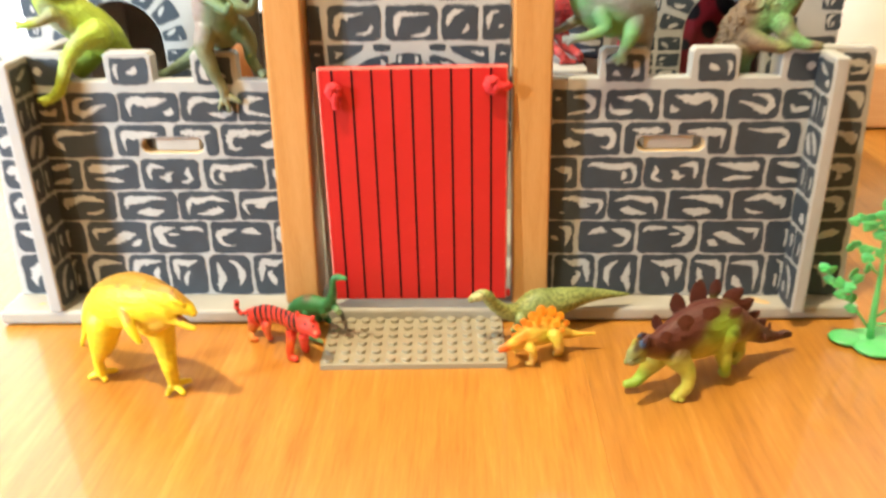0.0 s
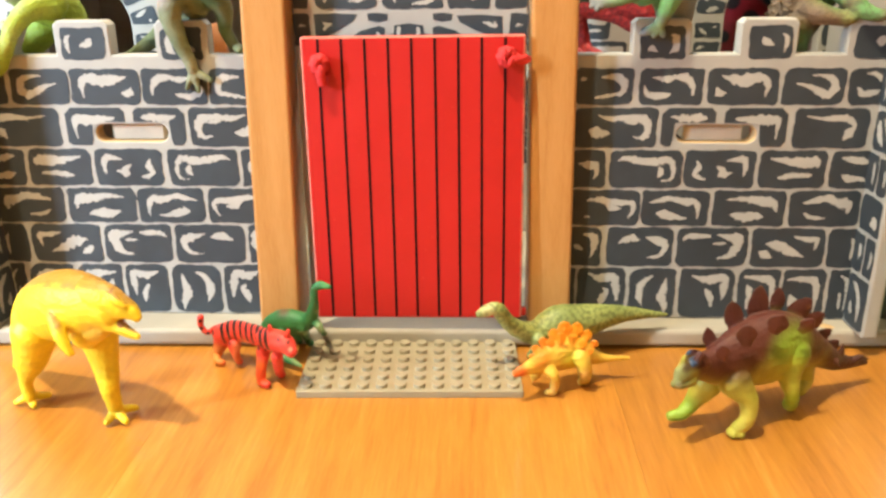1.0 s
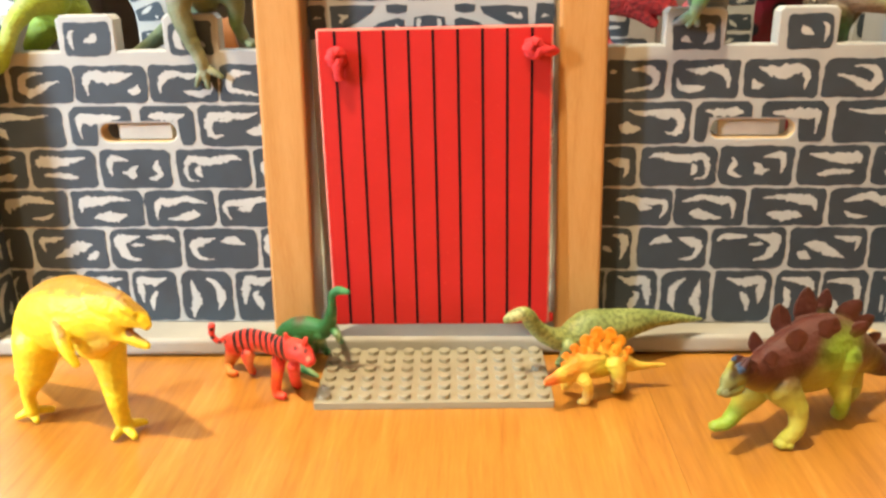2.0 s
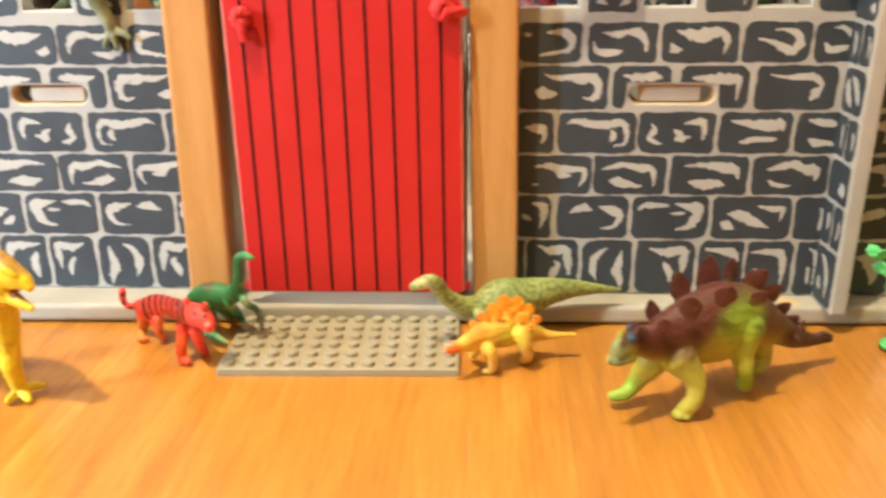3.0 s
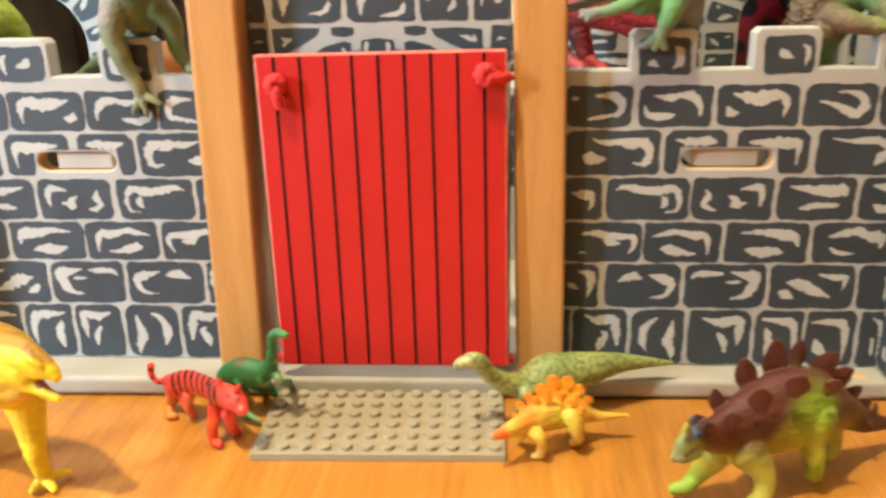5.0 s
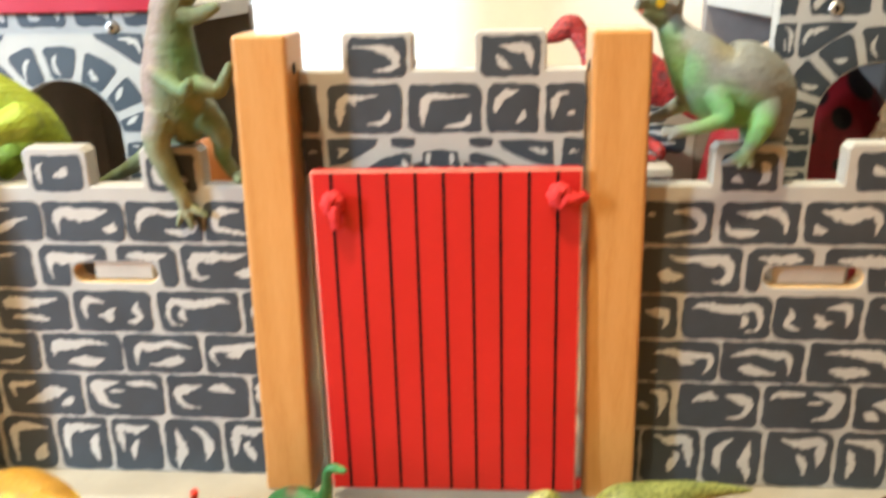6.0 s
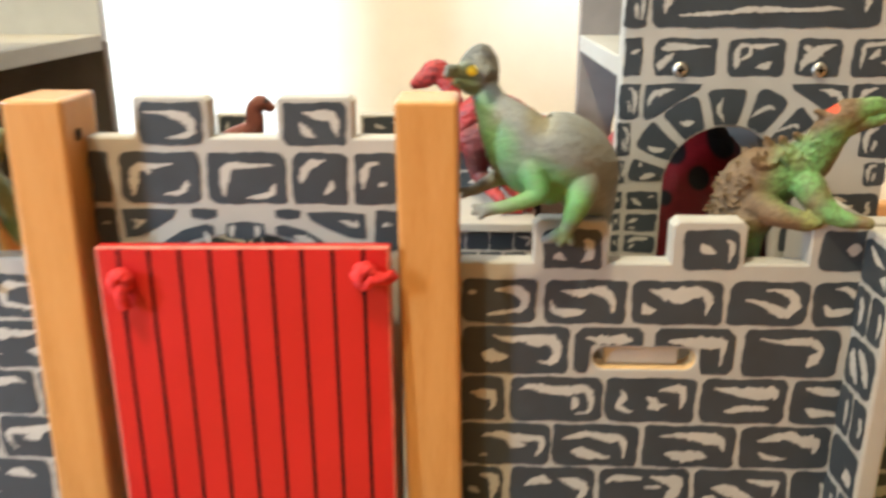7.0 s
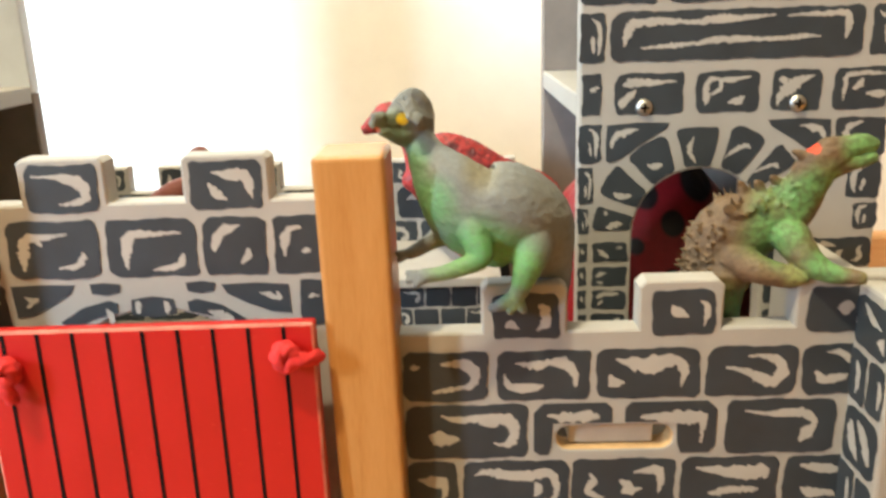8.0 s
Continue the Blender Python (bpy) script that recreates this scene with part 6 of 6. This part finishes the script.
rex.spray(3.6, -5.0, 48.0, 5.3, (0.2, 0.14, 0.1), 0.8, 0)
rex.spray(14.0, -8.0, 60.2, 4.1, (0.19, 0.14, 0.09), 0.7, 0)
rex.spray(14.9, -17.0, 31.9, 6.3, (0.075, 0.17, 0.05), 0.7, 0)
rex.spray(12.8, -17.0, 15.8, 6.4, (0.22, 0.2, 0.085), 0.7, 0)
rex.spray(16.9, -17.0, 10.0, 5.7, (0.06, 0.13, 0.05), 0.7, 0)
rex.spray(-5.3, 12.0, 28.1, 9.9, (0.19, 0.13, 0.1), 0.8, 0)
rex.spray(-11.9, 12.0, 11.3, 10.5, (0.19, 0.13, 0.1), 0.7, 0)
rex.spray(2.4, 2.0, 49.2, 7.0, (0.19, 0.13, 0.1), 0.6, 0)
rex.spray(12.1, -13.0, 24.6, 9.1, (0.11, 0.2, 0.075), 0.6, 0)
rex.spray(6.9, -18.0, -9.8, 9.7, (0.2, 0.22, 0.1), 0.7, 0)
rex.spray(13.6, -16.5, 56.0, 1.5, (0.008, 0.025, 0.008), 1, 1)
rex.spray(20.6, -10.0, 54.4, 2.4, (0.03, 0.02, 0.02), 0.9, 1)
rex.spray(9.8, -16.0, -18.6, 5.9, (0.28, 0.28, 0.13), 0.7, 0)
rex.spray(15.9, -18.0, 36.7, 4.8, (0.1, 0.26, 0.07), 0.6, 0)
rex.spray(14.7, 8.0, -4.6, 8.4, (0.05, 0.16, 0.07), 0.8, 0)
rex.spray(0.5, -10.0, 0.0, 8.0, (0.23, 0.24, 0.13), 0.7, 0)
rex.spray(4.5, -6.0, -21.0, 9.0, (0.33, 0.33, 0.19), 0.8, 0)
rex.spray(-3.0, -2.0, 24.0, 6.0, (0.30, 0.22, 0.19), 0.85, 0)
rex.spray(0.5, -2.0, 36.0, 5.0, (0.28, 0.21, 0.18), 0.8, 0)
rex.spray(13.0, -14.0, 36.0, 6.0, (0.06, 0.15, 0.045), 0.75, 0)
rex.spray(14.0, -12.0, 8.0, 7.0, (0.05, 0.13, 0.05), 0.75, 0)
for x, z, r in ((4.5, 53.0, 6.0), (0.5, 43.0, 6.5), (-3.0, 33.0, 7.5), (-6.5, 23.0, 8.5), (-6.0, 12.0, 8.0)):
    rex.spray(x, -6.0, z, r + 1.0, (0.285, 0.215, 0.185), 0.9, 0)
for x, z, r in ((13.5, 43.0, 5.0), (13.0, 34.0, 6.0), (10.0, 14.0, 5.0)):
    rex.spray(x, -14.0, z, r, (0.055, 0.14, 0.045), 0.8, 0)
rex.flecks = ((0.09, 0.12, 0.06), 0.9, 0.22)
rex.make()

lime = Figure((-0.222, 0.438, 0.1515), 'lime green and grey rubber toy dinosaur, perched on the wall', (0.30, 0.40, 0.03), 0.5, 0.35, 0.5, 5, 0.35)
lime.tube([(6.2, -2.0, 43.1, 6.4), (1.8, 1.0, 32.0, 7.6), (2.2, 4.0, 22.0, 8.8), (9.4, 8.0, 15.9, 11.2), (18.0, 11.0, 8.3, 11.8), (24.2, 14.0, 1.6, 10.0), (29.9, 20.0, -12.1, 6.6), (34.6, 26.0, -23.4, 3.2)], 0.85)
lime.tube([(5.9, -2.0, 41.7, 6.8), (1.6, -6.0, 45.6, 5.0), (-3.8, -9.0, 46.5, 2.8)], 0.8)
lime.tube([(24.0, 4.0, 7.0, 8.0), (17.5, -4.0, 4.0, 5.2), (12.8, -12.0, -3.5, 3.9), (10.0, -15.2, -12.0, 3.3), (6.4, -15.4, -19.0, 3.0), (1.6, -15.0, -23.0, 2.6), (-5.6, -14.6, -24.4, 1.5)])
lime.tube([(2.6, -15.0, -23.0, 2.0), (-3.0, -15.4, -26.2, 1.2)])
lime.tube([(5.2, -4.0, 17.8, 3.6), (-1.3, -9.0, 15.0, 2.5), (-7.4, -11.0, 14.1, 1.9), (-11.0, -11.0, 15.6, 1.2)])
lime.tube([(-7.4, -11.0, 14.1, 1.5), (-11.4, -11.5, 12.4, 0.9)])
lime.tube([(14.5, 18.0, -2.8, 8.0), (4.7, 18.0, -15.0, 5.0)])
lime.spray(5.0, -2.0, 13.0, 8.5, (0.30, 0.28, 0.22), 0.85, 0)
lime.spray(14.0, 0.0, 6.0, 6.0, (0.30, 0.28, 0.22), 0.6, 0)
lime.spray(2.0, -4.0, 20.0, 7.0, (0.24, 0.22, 0.16), 0.7, 0)
lime.spray(12.0, -16.0, -6.7, 8.0, (0.4, 0.46, 0.1), 0.6, 0)
lime.spray(-2.0, -16.0, -24.0, 5.9, (0.42, 0.48, 0.06), 0.6, 0)
lime.flecks = ((0.18, 0.24, 0.03), 1.4, 0.28)
lime.make()

red = Figure((0.06, 0.59, 0.112), 'dark red toy dinosaur with black flanks standing in the court', (0.33, 0.022, 0.018), 0.45, 0.45, 0.5, 3, 0.4)
red.tube([(-43.8, 9.0, 63.0, 3.0), (-39.4, 11.0, 65.0, 4.9), (-32.6, 13.0, 69.2, 6.6), (-27.4, 12.0, 64.4, 5.6), (-23.0, 9.0, 54.6, 4.4), (-20.0, 6.0, 46.3, 5.6), (-15.2, 2.0, 37.1, 9.5), (-3.3, 2.0, 37.2, 11.9), (8.5, 2.0, 37.2, 10.1), (23.5, 2.0, 31.3, 6.6), (35.8, 2.0, 22.3, 3.3)], 0.8)
red.tube([(-12.2, 0.0, 31.5, 7.1), (-9.0, 2.0, 15.8, 4.8), (1.0, -17.4, 8.0, 2.9), (6.9, -18.1, 2.8, 2.6)])
red.tube([(7.0, -17.4, 2.6, 2.3), (11.9, -18.7, 1.8, 1.5)])
red.tube([(-0.2, 2.0, 28.1, 7.2), (7.8, 4.0, 9.3, 4.3), (14.1, -17.8, 7.0, 2.9), (16.1, -14.9, 2.6, 2.3)])
red.tube([(6.9, -18.5, 2.6, 1.7), (1.9, -21.1, 1.8, 1.2)])
red.tube([(-20.7, 2.0, 38.1, 6.6), (-9.2, 2.0, 52.2, 8.2), (3.0, 2.0, 49.9, 8.7), (19.2, 2.0, 39.8, 9.3), (39.7, 2.0, 33.1, 7.2), (47.2, 2.0, 27.2, 5.0)], 0.8)
red.spray(-2.3, -5.0, 54.7, 3.5, (0.03, 0.01, 0.01), 0.8, 0)
red.spray(7.0, -5.0, 51.8, 2.9, (0.03, 0.01, 0.01), 0.8, 0)
red.spray(16.2, -5.0, 43.9, 3.8, (0.03, 0.01, 0.01), 0.8, 0)
red.spray(-9.2, -5.0, 23.5, 14.8, (0.03, 0.01, 0.01), 0.85, 0)
red.spray(-12.3, -5.0, 38.4, 8.8, (0.05, 0.015, 0.01), 0.7, 0)
red.spray(7.9, 0.0, -2.2, 7.3, (0.5, 0.05, 0.02), 0.8, 0)
red.flecks = ((0.09, 0.012, 0.010), 2.4, 0.6)
red.make()

brown = Figure((-0.075, 0.6, 0.1475), 'small brown toy dinosaur on the back wall', (0.17, 0.05, 0.035), 0.5, 0.3, 0.5, 4, 0.2)
brown.tube([(15.9, -10.0, 16.3, 2.7), (11.4, -10.0, 18.7, 4.1), (7.5, -10.0, 14.8, 4.4), (6.9, -10.0, 5.9, 5.3), (-3.3, -8.0, -2.0, 7.8), (-13.2, -6.0, -5.5, 6.1), (-20.0, -4.0, -6.6, 2.4)], 0.8)
brown.spray(14.7, -14.0, 19.8, 1.2, (0.02, 0.01, 0.01), 1, 1)
brown.make()

# the ladybird's red is darkened to hold the shade inside the tower
ladybird = Figure((0.142, 0.558, 0.0095), 'red toy ladybird with black spots inside the tower', (0.24, 0.006, 0.011), 0.8, 0.05, 0.4, 4, 0.2)
ladybird.tube([(0, 0, 4, 28), (0, 0, 20, 42), (0, 0, 50, 49), (0, 0, 90, 49), (0, 0, 130, 40), (0, 0, 156, 20)])
ladybird.spray(-5.6, -36.0, 145.1, 5.4, (0.008, 0.006, 0.006), 1, 1)
ladybird.spray(4.6, -36.0, 134.3, 4.8, (0.008, 0.006, 0.006), 1, 1)
ladybird.spray(-10.6, -36.0, 125.9, 3.2, (0.008, 0.006, 0.006), 1, 1)
ladybird.spray(18.5, -36.0, 149.1, 8.1, (0.008, 0.006, 0.006), 1, 1)
ladybird.spray(15.6, -36.0, 120.9, 4.6, (0.008, 0.006, 0.006), 1, 1)
ladybird.spray(3.2, -36.0, 113.9, 3.3, (0.008, 0.006, 0.006), 1, 1)
ladybird.spray(-40.2, -18.0, 149.3, 3.8, (0.008, 0.006, 0.006), 1, 1)
ladybird.make()


# ---- green plastic tree ----
def toy_tree(foot):
    t = tagged(empty("toy_tree", pose(*foot)), "bright green plastic toy tree standing beside the castle", "toy tree")
    rng = random.Random(12)
    bm = bmesh.new()
    for x, y, r in ((-0.010, 0.003, 0.0085), (0.0, -0.006, 0.0105), (0.011, -0.009, 0.0085), (0.009, 0.006, 0.009), (0.0, 0.003, 0.010), (0.019, -0.001, 0.007)):
        bmesh.ops.create_uvsphere(bm, u_segments=20, v_segments=10, radius=1, matrix=Matrix.Translation((x, y, 0.0022)) @ Matrix.Diagonal((r, r * 0.9, 0.0024, 1)))
    part("tree_base", bm, M_tree, t, smooth=True)
    stem = [(0.0, 0.0, 0.002), (0.0005, 0.0, 0.012), (0.0022, 0.001, 0.024), (0.0045, 0.002, 0.038), (0.0055, 0.002, 0.052), (0.0060, 0.003, 0.066), (0.0065, 0.003, 0.078)]
    limbs = [
        [(0.0, 0.0, 0.008), (-0.0050, 0.002, 0.018), (-0.0105, 0.003, 0.028), (-0.0155, 0.003, 0.036), (-0.0195, 0.003, 0.043)],
        [(-0.0085, 0.002, 0.024), (-0.0080, 0.002, 0.032), (-0.0072, 0.003, 0.040)],
        [(0.0015, 0.0, 0.016), (0.0100, 0.002, 0.022), (0.0180, 0.003, 0.033), (0.0225, 0.004, 0.042)],
        [(0.0015, 0.0, 0.013), (0.0120, -0.001, 0.0125), (0.0200, -0.001, 0.011)],
        [(0.0055, 0.002, 0.056), (0.0125, 0.002, 0.0580), (0.0210, 0.002, 0.0585)],
        [(0.0050, 0.002, 0.048), (0.0110, 0.000, 0.0490), (0.0150, -0.001, 0.0465), (0.0165, -0.001, 0.040)],
        [(0.0055, 0.002, 0.054), (0.0000, 0.003, 0.0560), (-0.0065, 0.004, 0.0555)],
        [(0.0060, 0.002, 0.066), (0.0010, 0.002, 0.0690), (-0.0050, 0.003, 0.0700)],
        [(0.0045, 0.002, 0.040), (0.0010, 0.001, 0.0440), (-0.0010, 0.001, 0.0490)],
        [(0.0055, 0.002, 0.060), (0.0060, 0.008, 0.064), (0.0050, 0.013, 0.066)],
    ]
    stem = [(x - 0.15 * z, y, z) for x, y, z in stem]
    limbs = [[(x - 0.15 * z, y, z) for x, y, z in line] for line in limbs]
    trunk = part("trunk", cord(stem, 0.0014, 10), M_tree, t, smooth=True)
    for v in trunk.data.vertices:
        k = max(0.45, 1.35 - v.co.z / 0.07)
        axis = min(stem, key=lambda p: abs(p[2] - v.co.z))
        v.co.x = axis[0] + (v.co.x - axis[0]) * k
        v.co.y = axis[1] + (v.co.y - axis[1]) * k
    leaf = bmesh.new()
    for lobe in range(5):
        a = radians(lobe * 62 - 34)
        r = 0.0020 if lobe % 2 else 0.0024
        bmesh.ops.create_icosphere(leaf, subdivisions=2, radius=1, matrix=Matrix.Translation((r * math.cos(a), 0.0, r * math.sin(a))) @ Matrix.Diagonal((0.0019, 0.0006, 0.0019, 1)))
    bmesh.ops.create_icosphere(leaf, subdivisions=2, radius=1, matrix=Matrix.Translation((0, 0, 0.0006)) @ Matrix.Diagonal((0.0026, 0.0008, 0.0024, 1)))
    me = bpy.data.meshes.new("leaf")
    leaf.to_mesh(me)
    leaf.free()
    me.materials.append(M_tree)
    for p in me.polygons:
        p.use_smooth = True
    for line in limbs:
        part("branch", cord(line, 0.00062, 7), M_tree, t, smooth=True)
    for line in limbs + [stem[3:]]:
        pts = [Vector(p[:3]) for p in smooth_line([(*p, 0) for p in line], 8)]
        since, side = 0.0, 1
        for i in range(len(pts) // 4, len(pts)):
            along = pts[i] - pts[i - 1]
            since += along.length
            tip = i == len(pts) - 1
            if since < 0.0046 and not tip:
                continue
            since, side = 0.0, -side
            o = new("leaf", me)
            o.parent = t
            s = rng.uniform(0.62, 0.88)
            lean = math.atan2(along.x, along.z) + (0 if tip else side * rng.uniform(0.7, 1.3))
            off = Vector((math.sin(lean), rng.uniform(-0.4, 0.4), math.cos(lean))) * 0.0018
            o.matrix_local = Matrix.Translation(pts[i] + off) @ Euler((rng.uniform(-.4, .4), lean, rng.uniform(-.5, .5))).to_matrix().to_4x4() @ Matrix.Diagonal((s, s, s, 1))
    return t


toy_tree((0.2150, 0.3890, 0.0)).scale = (1.14, 1.1, 1.0)

# ---- floor planks ----
bm = bmesh.new()
block(bm, (-1.0, -2.7, -0.02), (2.1, 0.90, -0.0085))
part("underlay", bm, M_inside, floor)
plank_meshes = {}
for i in range(-5, 12):
    for j in range(-4, 3):
        x0, x1 = max(-0.13 + i * 0.19, -0.9), min(0.06 + i * 0.19, 2.0)
        y = 0.865 + j * 1.28 + ((i + 1) * 0.83) % 1.28
        if -1 < i < 2:
            y = 0.06 + j * 1.28
        y0, y1 = max(y - 0.64, -2.6), min(y + 0.64, 0.80)
        if y1 - y0 < 0.02 or x1 - x0 < 0.01:
            continue
        key = (round(x1 - x0, 3), round(y1 - y0, 3))
        if key not in plank_meshes:
            plank_meshes[key] = plank_mesh("plank", *key)
        o = new("plank", plank_meshes[key])
        o.parent = floor
        o.location = ((x0 + x1) / 2, (y0 + y1) / 2, 0.0)
